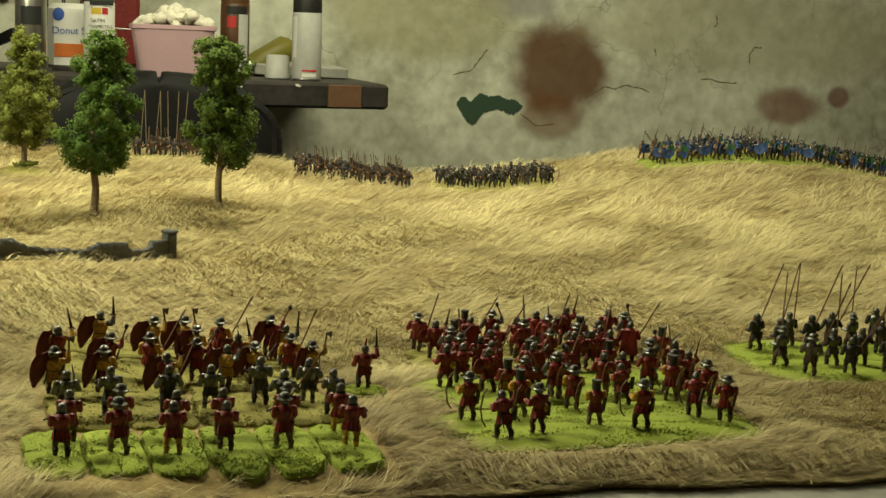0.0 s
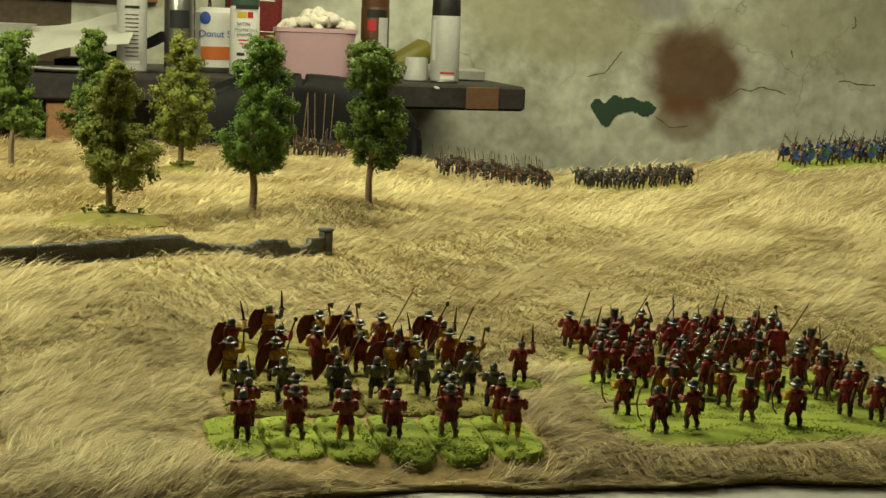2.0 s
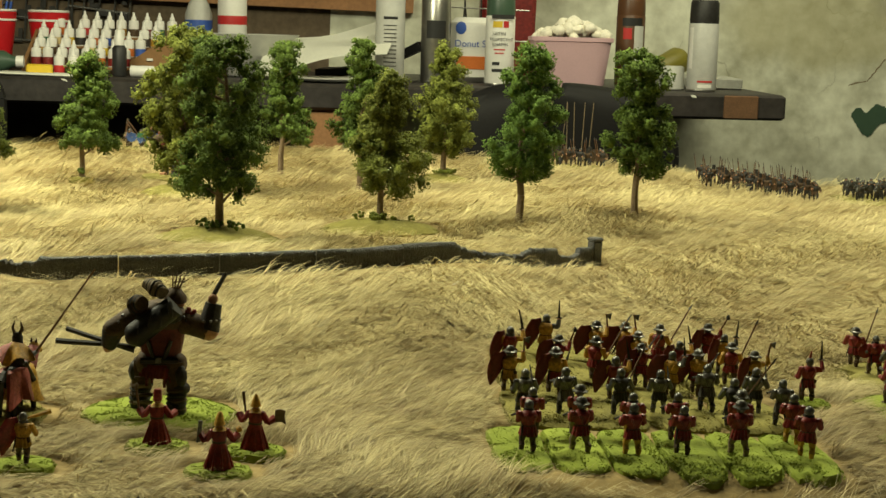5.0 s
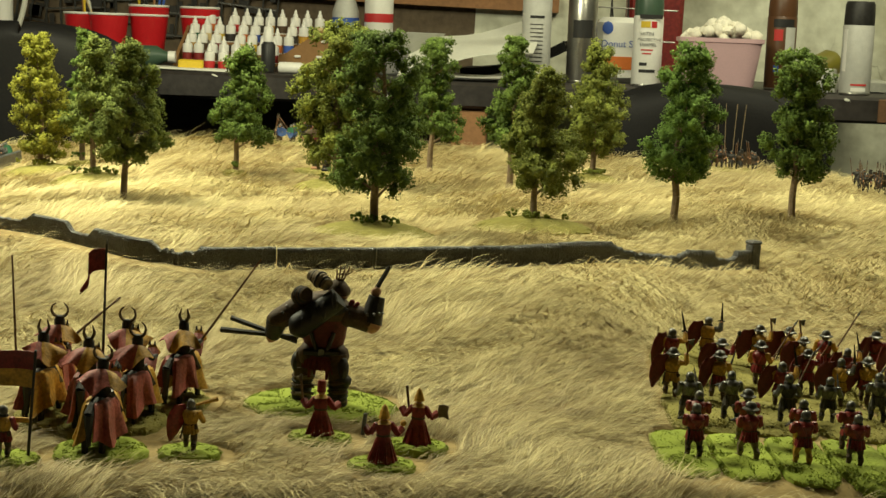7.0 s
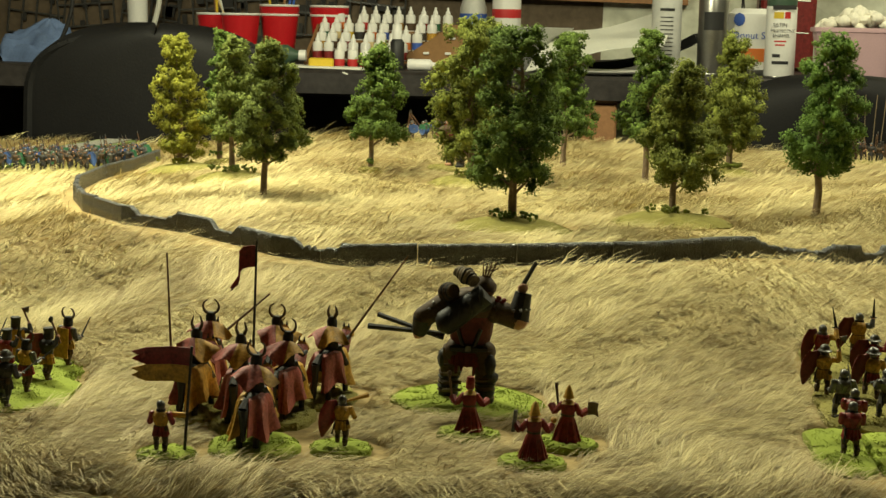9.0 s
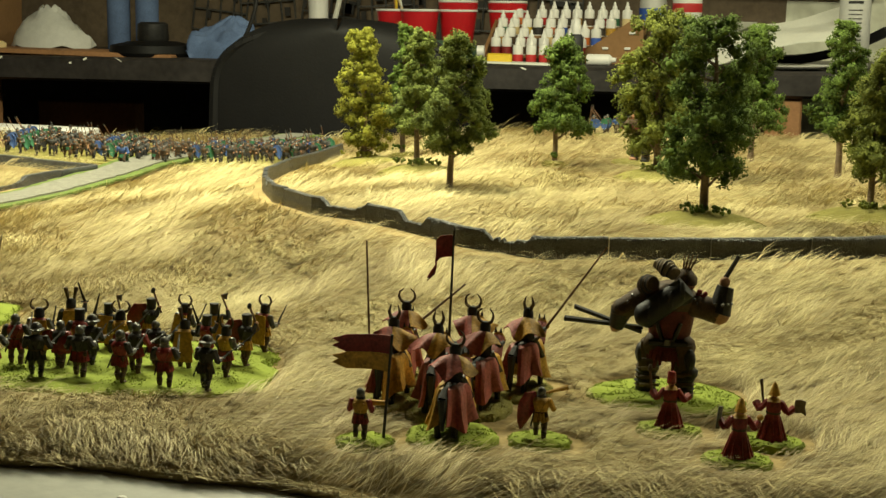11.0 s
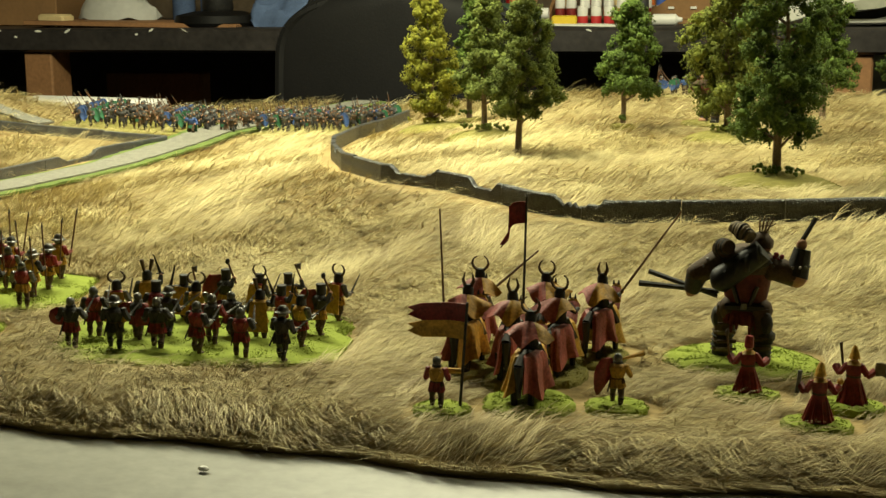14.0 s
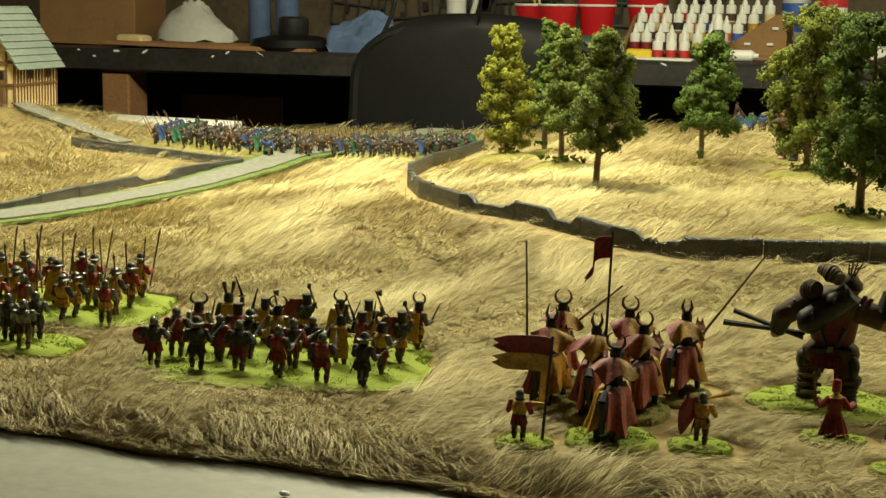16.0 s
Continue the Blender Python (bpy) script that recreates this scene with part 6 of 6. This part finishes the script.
part("band", q, bag, "orange printed band")
q = Shape()
q.ball((-0.028, -0.026, 0.125), (0.013, 0.001, 0.015), "print_blue", 12, 5)
part("badge", q, bag, "round blue badge")
lettering("Donut Shop", 0.022, "print_blue", bag, pose(0.012, -0.0265, 0.082, 90, 0, 0))
for i in range(7):
    q = Shape()
    rr = random.Random(i + 40)
    q.tube((0, 0, 0), (rr.uniform(-0.03, 0.03), 0, 0.26 + rr.uniform(0, 0.03)), 0.002, 0.002, "dark", 6)
    thing("wire_rod", q, on_bench(0.09 + 0.025 * i, 3.72), "dark wire of a rack standing on the bench", "wire", "rack wires")
for i in range(3):
    q = Shape()
    q.tube((0.07, 3.71, bench_z(0.1) + 0.1 + 0.075 * i), (0.3, 3.71, bench_z(0.1) + 0.1 + 0.075 * i), 0.002, 0.002, "chrome", 6)
    thing("wire_rail", q, None, "thin steel rail of a wire rack", "wire", "rack wires")
slab("red_crate", (0.27, 3.95, bench_z(0.27) + 0.14), (0.14, 0.1, 0.28), "red", "worn red crate behind the cans", "crate", "", 0, 0.01)


slab("grey_offcut", (0.69, 3.66, bench_z(0.69) + 0.014), (0.22, 0.3, 0.026), "tabletop", "weathered grey board lying at the bench end", "board", "", -6, 0.003)


def cup(x, y, n=1):
    root = new("plastic_cup")
    root.matrix_world = on_bench(x, y)
    tagged(root, "red plastic party cup with white rim", "cup", "red cups")
    q = Shape()
    q.lathe((0, 0, 0), [(0.031, 0), (0.033, 0.002), (0.038, 0.05), (0.0385, 0.053), (0.0455, 0.112), (0.0445, 0.112), (0.0375, 0.053), (0.031, 0.004)], "cup_red", 32)
    part("body", q, root)
    q = Shape()
    q.lathe((0, 0, 0.112), [(0.0445, 0), (0.0475, 0.001), (0.0482, 0.004), (0.0468, 0.006), (0.0445, 0.005)], "white", 32, close=False)
    part("rim", q, root, "rolled white rim")
    if n == 2:
        q = Shape()
        q.lathe((0, 0, 0.128), [(0.045, -0.02), (0.0475, 0.001), (0.0482, 0.004), (0.0468, 0.006), (0.0445, 0.005)], "cup_red", 32, close=False)
        part("inner_cup", q, root)
        q = Shape()
        q.lathe((0, 0, 0.134), [(0.0445, 0), (0.0475, 0.001), (0.0482, 0.004), (0.0468, 0.006), (0.0445, 0.005)], "white", 32, close=False)
        part("inner_rim", q, root, "rolled white rim")
    return root


for x, y, n in ((-1.111, 3.62, 1), (-1.035, 3.56, 1), (-0.955, 3.62, 2), (-0.841, 3.66, 2)):
    cup(x, y, n)
for i in range(11):
    rr = random.Random(i + 60)
    root = new("paint_brush")
    cx, cy = ((-0.955, 3.62), (-1.1, 3.62))[i % 2 if i < 6 else 0]
    root.matrix_world = on_bench(cx + rr.uniform(-0.02, 0.02), cy + rr.uniform(-0.02, 0.02)) @ pose(0, 0, 0.01, rr.uniform(-8, 8), rr.uniform(-12, 12), 0)
    tagged(root, "thin paint brush standing in a cup", "paint brush", "paint brushes")
    q = Shape()
    q.tube((0, 0, 0), (0, 0, 0.15), 0.0022, 0.0032, ("print_blue", "wood", "dark", "print_yellow")[i % 4], 7)
    part("handle", q, root)
    q = Shape()
    q.tube((0, 0, 0.15), (0, 0, 0.17), 0.0032, 0.0028, "chrome", 7)
    part("ferrule", q, root)
    q = Shape()
    q.tube((0, 0, 0.17), (0, 0, 0.185), 0.0028, 0.0005, "dark", 7)
    part("bristles", q, root)

# stepped wooden paint rack
rack = new("paint_rack")
rack.matrix_world = on_bench(-0.68, 3.5)
tagged(rack, "stepped pale wooden rack for dropper bottles", "rack")
for i in range(4):
    q = Shape()
    q.box((0, 0.045 * i, 0.012 + 0.022 * i), (0.35, 0.042, 0.006), "card", 0, 0.001)
    part("step", q, rack)
for x in (-0.179, 0.179):
    q = Shape()
    q.add([(x - 0.004, -0.03, 0), (x - 0.004, 0.17, 0), (x - 0.004, 0.17, 0.105), (x - 0.004, 0.14, 0.105), (x - 0.004, -0.03, 0.02),
           (x + 0.004, -0.03, 0), (x + 0.004, 0.17, 0), (x + 0.004, 0.17, 0.105), (x + 0.004, 0.14, 0.105), (x + 0.004, -0.03, 0.02)],
          [(0, 4, 3, 2, 1), (5, 6, 7, 8, 9), (0, 1, 6, 5), (1, 2, 7, 6), (2, 3, 8, 7), (3, 4, 9, 8), (4, 0, 5, 9)], "card")
    part("side_panel", q, rack)
q = Shape()
q.add([(0.055, -0.02, 0), (0.185, -0.02, 0), (0.185, -0.02, 0.1), (0.16, -0.02, 0.1), (0.055, -0.02, 0.03), (0.055, -0.012, 0), (0.185, -0.012, 0), (0.185, -0.012, 0.1), (0.16, -0.012, 0.1), (0.055, -0.012, 0.03)],
      [(0, 1, 2, 3, 4), (9, 8, 7, 6, 5), (1, 0, 5, 6), (2, 1, 6, 7), (3, 2, 7, 8), (4, 3, 8, 9), (0, 4, 9, 5)], "card")
board = part("end_board", q, rack, "sloping pale wooden end board", smooth=False)
for x, z in ((0.1, 0.035), (0.15, 0.035), (0.16, 0.07)):
    q = Shape()
    q.box((x, -0.022, z), (0.014, 0.004, 0.006), "white", 0, 0.001)
    part("clip", q, board)
inks = ("print_red", "red", "orange", "yellow", "print_yellow", "khaki", "teal", "print_blue", "leather", "dark", "steel", "cream")


def dropper(x, y, z, ink, label="white dropper bottle of model paint in the rack", cap="white"):
    root = new("paint_bottle")
    root.matrix_world = on_bench(x, y) @ Matrix.Translation((0, 0, z)) @ Matrix.Diagonal((0.95, 0.95, 0.85, 1))
    tagged(root, label, "paint bottle", "dropper bottles")
    q = Shape()
    q.lathe((0, 0, 0), [(0.0115, 0), (0.0125, 0.002), (0.0125, 0.04), (0.0115, 0.046), (0.007, 0.048)], "white", 14)
    part("body", q, root)
    q = Shape()
    q.lathe((0, 0, 0), [(0.0127, 0.003), (0.0128, 0.005), (0.0128, 0.021), (0.0127, 0.023)], ink, 14, close=False)
    part("label_band", q, root)
    q = Shape()
    q.lathe((0, 0, 0), [(0.0062, 0.046), (0.0066, 0.048), (0.006, 0.056), (0.0036, 0.059), (0.0028, 0.067), (0.001, 0.0695)], cap, 12)
    part("cap", q, root)


for i in range(4):
    for j in range(12):
        if (i * 7 + j * 5) % 9 == 4 and i or j > 7 + i:
            continue
        dropper(-0.68 - 0.158 + 0.0287 * j + random.Random(i * 20 + j).uniform(-0.002, 0.002), 3.5 + 0.045 * i, 0.0155 + 0.022 * i, inks[(j * 5 + i * 3) % 12] if i else inks[(1, 8, 2, 1, 5, 3)[j // 2]])
for x, y in ((-0.8, 3.42), (-0.77, 3.425), (-0.74, 3.42)):
    dropper(x + 0.03, y, 0, "print_red", "white dropper bottle with red label on the bench")
root = new("ink_bottle")
root.matrix_world = on_bench(-0.635, 3.4)
tagged(root, "dark ink bottle with white dropper cap", "ink bottle")
q = Shape()
q.lathe((0, 0, 0), [(0.015, 0), (0.016, 0.003), (0.016, 0.06), (0.01, 0.068)], "print_black", 16)
part("body", q, root)
q = Shape()
q.lathe((0, 0, 0), [(0.011, 0.067), (0.011, 0.085), (0.005, 0.098)], "white", 14)
part("cap", q, root)
root = new("glue_bottle")
root.matrix_world = on_bench(-0.575, 3.36) @ Matrix.Translation((0, 0, 0.0125)) @ pose(0, 0, 0, 0, 90, 0)
tagged(root, "small white bottle lying on its side", "bottle")
q = Shape()
q.lathe((0, 0, 0), [(0.011, -0.03), (0.0125, -0.027), (0.0125, 0.02), (0.006, 0.026), (0.005, 0.034)], "white", 14)
part("body", q, root)
slab("sponge_box", (-0.8, 3.36, bench_z(-0.8) + 0.012), (0.055, 0.04, 0.022), "print_yellow", "small pale yellow plastic box", "box", "", 10, 0.003)
slab("palette_tray", (-0.78, 3.34, bench_z(-0.78) + 0.003), (0.2, 0.1, 0.005), "paper", "flat white mixing tray", "tray", "", 4, 0.002)
root = new("plastic_bottle")
root.matrix_world = on_bench(-0.93, 3.42) @ Matrix.Translation((0, 0, 0.025)) @ pose(0, 0, 0, 0, 90, 4)
tagged(root, "clear plastic bottle with green contents lying on the bench", "bottle")
q = Shape()
q.lathe((0, 0, 0), [(0.02, -0.06), (0.024, -0.055), (0.024, 0.04), (0.012, 0.06), (0.011, 0.07)], "cap_green", 18)
part("body", q, root)
q = Shape()
q.lathe((0, 0, 0), [(0.013, 0.066), (0.013, 0.082)], "white", 14)
part("cap", q, root)

# water bottle, white jar, shallow bowl, paper
root = new("water_bottle")
root.matrix_world = on_bench(-0.499, 3.74)
tagged(root, "clear water bottle with blue label", "bottle")
q = Shape()
q.lathe((0, 0, 0), [(0.03, 0), (0.033, 0.005), (0.033, 0.14), (0.025, 0.165), (0.013, 0.185), (0.013, 0.2)], "label_grey", 22)
part("body", q, root)
q = Shape()
q.lathe((0, 0, 0), [(0.0335, 0.06), (0.0337, 0.062), (0.0337, 0.125), (0.0335, 0.127)], "print_blue", 22, close=False)
part("label_band", q, root, "blue and white label")
q = Shape()
q.lathe((0, 0, 0), [(0.0145, 0.195), (0.0145, 0.21)], "white", 14)
part("cap", q, root)
root = new("paint_jar")
root.matrix_world = on_bench(-0.416, 3.72)
tagged(root, "tall white jar with dark red label", "jar")
q = Shape()
q.lathe((0, 0, 0), [(0.033, 0), (0.035, 0.003), (0.035, 0.2), (0.03, 0.21)], "white", 22)
part("body", q, root)
q = Shape()
q.lathe((0, 0, 0), [(0.0352, 0.118), (0.0354, 0.12), (0.0354, 0.137), (0.0352, 0.139)], "print_red", 22, close=False)
part("label_band", q, root)
q = Shape()
q.lathe((0, 0, 0), [(0.03, 0), (0.04, 0.005), (0.075, 0.075), (0.11, 0.095), (0.112, 0.098), (0.072, 0.08), (0.037, 0.01)], "label_grey", 28, 1.15, 0.8)
thing("foil_bowl", q, on_bench(-0.375, 3.54), "crumpled pale foil bowl", "bowl")
q = Shape()
q.plate([[(-0.13 + 0.3 * u, 0.12 * v, 0.045 + 0.06 * u + 0.035 * v + 0.008 * math.sin(6 * u + 2 * v)) for u in np.linspace(0, 1, 9)] for v in np.linspace(-1, 1, 5)], "paper", 0.002)
thing("paper_pad", q, on_bench(-0.2, 3.48, -8), "white paper pad stained yellow-green", "paper")
q = Shape()
q.plate([[(-0.1 + 0.24 * u, 0.1 * v, 0.012 + 0.07 * u * u) for u in np.linspace(0, 1, 9)] for v in np.linspace(-1, 1, 5)], "rubber", 0.02)
thing("rubber_tray", q, on_bench(-0.1, 3.62, -6), "curled black rubber mat under the paper", "mat")
q = Shape()
q.lathe((0, 0, 0), [(0.055, 0), (0.085, 0.008), (0.086, 0.01), (0.05, 0.004)], "white", 24)
thing("paper_plate", q, on_bench(-0.17, 3.36), "white paper plate on the bench edge", "plate")


# black office chairs between bench and table
def office_chair(x, y, z, w, h, turn, label):
    root = new("office_chair")
    root.matrix_world = pose(x, y, 0, 0, 0, turn)
    tagged(root, label, "chair", "office chairs")
    rows = []
    for k in range(25):
        t = 1 - (1 - k / 24) ** 2.2
        zz = -0.25 + (h + 0.25) * t
        ww = w / 2 * (1 if t < 0.72 else max(0.06, (1 - ((t - 0.72) / 0.28) ** 2.6) ** (1 / 2.6)))
        rows.append([(ww * u, 0.03 * u * u + 0.03 * t, z + zz) for u in np.linspace(-1, 1, 13)])
    q = Shape()
    q.plate(rows, "rubber", 0.05)
    part("backrest", q, root, "tall rounded black vinyl back")
    q = Shape()
    edge = [r[0] for r in rows] + [r[-1] for r in rows[::-1]]
    for a, b in zip(edge, edge[1:]):
        q.tube((a[0], a[1] - 0.02, a[2]), (b[0], b[1] - 0.02, b[2]), 0.012, 0.012, "rubber", 8)
    part("piping", q, root)
    q = Shape()
    q.box((0, 0.27, z - 0.3), (w * 0.95, 0.5, 0.09), "rubber", 0, 0.03)
    part("seat", q, root)
    for sd in (-1, 1):
        q = Shape()
        q.box((sd * (w / 2 + 0.05), 0.25, z - 0.08), (0.07, 0.26, 0.035), "rubber", 0, 0.015)
        q.box((sd * (w / 2 + 0.05), 0.3, z - 0.2), (0.03, 0.05, 0.22), "rubber", 0, 0.01)
        part("armrest", q, root, "padded black armrest")
    q = Shape()
    q.tube((0, 0.27, z - 0.33), (0, 0.27, -0.72), 0.025, 0.03, "black", 12)
    part("column", q, root)
    for k in range(5):
        q = Shape()
        a = k * math.tau / 5
        q.tube((0, 0.27, -0.7), (0.28 * math.cos(a), 0.27 + 0.28 * math.sin(a), -0.74), 0.025, 0.018, "black", 8)
        q.ball((0.28 * math.cos(a), 0.27 + 0.28 * math.sin(a), -0.755), 0.025, "black", 8, 5)
        part("foot", q, root)


office_chair(-1.02, 2.85, 0.0, 0.5, 0.19, 4, "black vinyl office chair with high rounded back")
office_chair(0.28, 2.95, -0.02, 0.46, 0.165, -6, "black vinyl office chair pushed under the bench")

# left end of the bench
slab("cardboard_box", (-2.26, 3.55, bench_z(-2.26) + 0.1), (0.26, 0.22, 0.2), "card", "plain brown cardboard box", "box", "", 8, 0.003)
slab("yellow_sponge", (-2.06, 3.36, bench_z(-2.06) + 0.016), (0.075, 0.05, 0.03), "cream", "pale yellow sponge block", "sponge", "", -4, 0.005)
slab("wooden_board", (-1.85, 3.42, bench_z(-1.85) + 0.006), (0.55, 0.2, 0.012), "wood", "thin bare wooden board", "board", "", 2, 0.002)
rr = random.Random(8)
q = Shape()
rows = []
for k in range(9):
    t = k / 8
    rows.append([((0.11 * (1 - t * 0.85)) * (1 + 0.12 * math.sin(3 * a + k)) * math.cos(a), 0.07 * (1 - t * 0.85) * math.sin(a), 0.1 * t ** 0.7 + 0.006 * math.sin(5 * a + 2 * k)) for a in [i * math.tau / 20 for i in range(21)]])
q.plate(rows, "label_grey", 0.002)
thing("plastic_bag", q, on_bench(-1.97, 3.5) @ Matrix.Translation((0, 0, 0.013)), "crumpled pale plastic bag", "bag")
for i, (x, m) in enumerate(((-1.88, "cloth_blue"), (-1.8, "cloth_blue"))):
    q = Shape()
    q.lathe((0, 0, 0), [(0.028, 0), (0.03, 0.003), (0.03, 0.16), (0.02, 0.18)], m, 20)
    thing("paint_tin", q, on_bench(x, 3.7), "plain blue-grey paint tin", "tin", "paint tins")
rows = []
for k in range(19):
    t = k / 18
    rows.append([((0.12 * (1 - t * 0.92)) * (1 + 0.2 * math.sin(3 * a + t * 9)) * math.cos(a) + 0.02 * t, 0.07 * (1 - t * 0.92) * math.sin(a) * (1 + 0.2 * math.sin(4 * a)), 0.095 * t ** 0.7 + (1 - t) * 0.01 * math.sin(4 * a + 17 * t) + (1 - 0.7 * t) * 0.005 * math.sin(9 * a - 11 * t)) for a in [i * math.tau / 60 for i in range(61)]])
q = Shape()
q.plate(rows, "cloth_blue", 0.004)
thing("crumpled_cloth", q, on_bench(-1.47, 3.42), "crumpled blue cloth heaped on the bench", "cloth")
lamp = new("lamp_base")
lamp.matrix_world = on_bench(-1.657, 3.42)
tagged(lamp, "round black weighted base with a bent cable", "lamp base")
q = Shape()
q.lathe((0, 0, 0), [(0.1, 0), (0.105, 0.008), (0.1, 0.025), (0.06, 0.034), (0.03, 0.036)], "rubber", 32)
part("base", q, lamp)
q = Shape()
q.lathe((0, 0, 0), [(0.035, 0.035), (0.038, 0.04), (0.036, 0.075), (0.028, 0.08)], "black", 20)
part("hub", q, lamp)
pts = [Vector((-1.42 + 0.07 * math.sin(2.2 * t), 3.3, bench_z(-1.3) - 0.02 + 0.24 * t)) for t in np.linspace(0, 1, 10)]
q = Shape()
for a, b in zip(pts, pts[1:]):
    q.tube(a, b, 0.005, 0.005, "black", 8)
thing("black_cable", q, None, "thick black cable rising from the bench edge", "cable")
for k, (x0, m) in enumerate(((-1.36, "paper"), (-1.19, "paper"), (-1.15, "cream"))):
    q = Shape()
    pts = [Vector((x0 + 0.05 * math.sin(2.6 * t + k), 3.8, bench_z(x0) + 0.3 * t)) for t in np.linspace(0, 1, 10)]
    for a, b in zip(pts, pts[1:]):
        q.tube(a, b, 0.007 if k == 0 else 0.003, 0.007 if k == 0 else 0.003, m, 8)
    thing("pale_hose", q, None, "pale plastic hose hanging behind the bench", "hose", "hoses")
root = new("glue_tube")
root.matrix_world = on_bench(-1.35, 3.75)
tagged(root, "white caulking tube with red and yellow label", "glue tube")
q = Shape()
q.lathe((0, 0, 0), [(0.025, 0), (0.025, 0.22), (0.008, 0.235)], "white", 20)
part("body", q, root)
for z0, m in ((0.03, "print_yellow"), (0.06, "print_red"), (0.12, "white"), (0.15, "print_red")):
    q = Shape()
    q.plate([[(0.0255 * math.cos(radians(a)), 0.0255 * math.sin(radians(a)), z) for a in np.linspace(-170, -85, 8)] for z in (z0, z0 + 0.025)], m, 0.0006)
    part("label_print", q, root)


# dark plastic sprue frames hung on the boards
def sprue(x, z, w, h, seed):
    rr = random.Random(seed)
    root = new("sprue_frame")
    root.matrix_world = pose(x, WALL_Y - 0.012 - 0.004 * (seed % 4), z, 0, rr.uniform(-8, 8), 0)
    tagged(root, "dark grey plastic sprue frame hung on the wall", "sprue", "sprue frames")
    q = Shape()
    for i in range(5):
        q.tube((-w / 2 + w * i / 4, 0, -h / 2), (-w / 2 + w * i / 4, 0, h / 2), 0.003, 0.003, "steel", 5)
        q.tube((-w / 2, 0, -h / 2 + h * i / 4), (w / 2, 0, -h / 2 + h * i / 4), 0.003, 0.003, "steel", 5)
    part("frame", q, root)
    q = Shape()
    for i in range(26):
        q.box((rr.uniform(-w / 2, w / 2), 0, rr.uniform(-h / 2, h / 2)), (rr.uniform(0.008, 0.03), 0.004, rr.uniform(0.008, 0.03)), "dark", 0)
    tagged(part("moulding", q, root), kind="stuff")


for i, x in enumerate((-1.75, -1.62, -1.42, -1.27, -1.12, -0.95, -0.8)):
    sprue(x, 0.27 + 0.03 * (i % 2), 0.16, 0.24, i)
slab("wall_batten", (-0.62, WALL_Y - 0.02, 0.33), (1.3, 0.04, 0.06), "wood", "brown wooden batten on the wall", "batten")

# flaked plaster patch: a deep left end, a hump and a ragged tail
q = Shape()
rr = random.Random(3)
top, low = [], []
for i in range(41):
    u = i / 40
    hi = 0.03 * (1 - 0.9 * abs(u - 0.42)) - 0.013 * math.exp(-((u - 0.2) / 0.08) ** 2) + 0.004 * math.sin(23 * u)
    lo = 0.012 + 0.045 * math.exp(-((u - 0.24) / 0.15) ** 2) + 0.012 * math.exp(-((u - 0.85) / 0.12) ** 2)
    end = min(1, 9 * u + 0.3, 7 * (1 - u) + 0.1)
    top.append((1.255 + 0.2 * u, WALL_Y - 0.0015, 0.082 + hi * end + rr.uniform(-0.003, 0.003)))
    low.append((1.255 + 0.2 * u, WALL_Y - 0.0015, 0.082 - lo * end + rr.uniform(-0.003, 0.003)))
q.plate([low, top], "cap_green", 0.003)
thing("bare_wall_patch", q, None, "dark green patch where plaster has flaked off", "wall patch", kind="structure")

# old cracks and trowel scars in the plaster
for run in (((1.24, 0.163), (1.29, 0.177), (1.31, 0.2), (1.336, 0.24)), ((1.645, 0.112), (1.67, 0.128), (1.71, 0.15), (1.745, 0.147), (1.78, 0.159), (1.82, 0.152), (1.855, 0.142)),
            ((2.02, 0.186), (2.06, 0.19), (2.085, 0.18), (2.14, 0.183)), ((2.18, 0.24), (2.178, 0.272), (2.192, 0.29), (2.215, 0.293)), ((2.055, 0.38), (2.06, 0.355), (2.05, 0.342)),
            ((1.45, 0.06), (1.5, 0.03), (1.56, 0.035)), ((1.86, 0.27), (1.868, 0.25))):
    q = Shape()
    for i, (a, b) in enumerate(zip(run, run[1:])):
        for k in range(4):
            p, e = [(a[0] + (b[0] - a[0]) * t + 0.0015 * math.sin(37 * (i + t) + a[0] * 50), WALL_Y + 0.0004, a[1] + (b[1] - a[1]) * t + 0.0015 * math.sin(29 * (i + t))) for t in (k / 4, (k + 1) / 4)]
            q.tube(p, e, 0.0012 + 0.0016 * abs(math.sin(5 * i + k)), 0.0012 + 0.0016 * abs(math.sin(5 * i + k + 1)), "khaki", 6, 0.5, (1, 0, 0.2))
    thing("wall_crack", q, None, "dark crack and scar in the old plaster", "wall crack", kind="structure")
slab("foam_board", (-1.52, 2.55, -0.005), (0.26, 0.1, 0.021), "white", "white foam board lying behind the mat", "board", "", 4, 0.002)
q = Shape()
q.ball((0, 0, 0), (0.0034, 0.0022, 0.0016), "white", 7, 4)
thing("plastic_chip", q, pose(-0.498, 0.838, -0.0138), "tiny cream chip lying on the table", "chip")
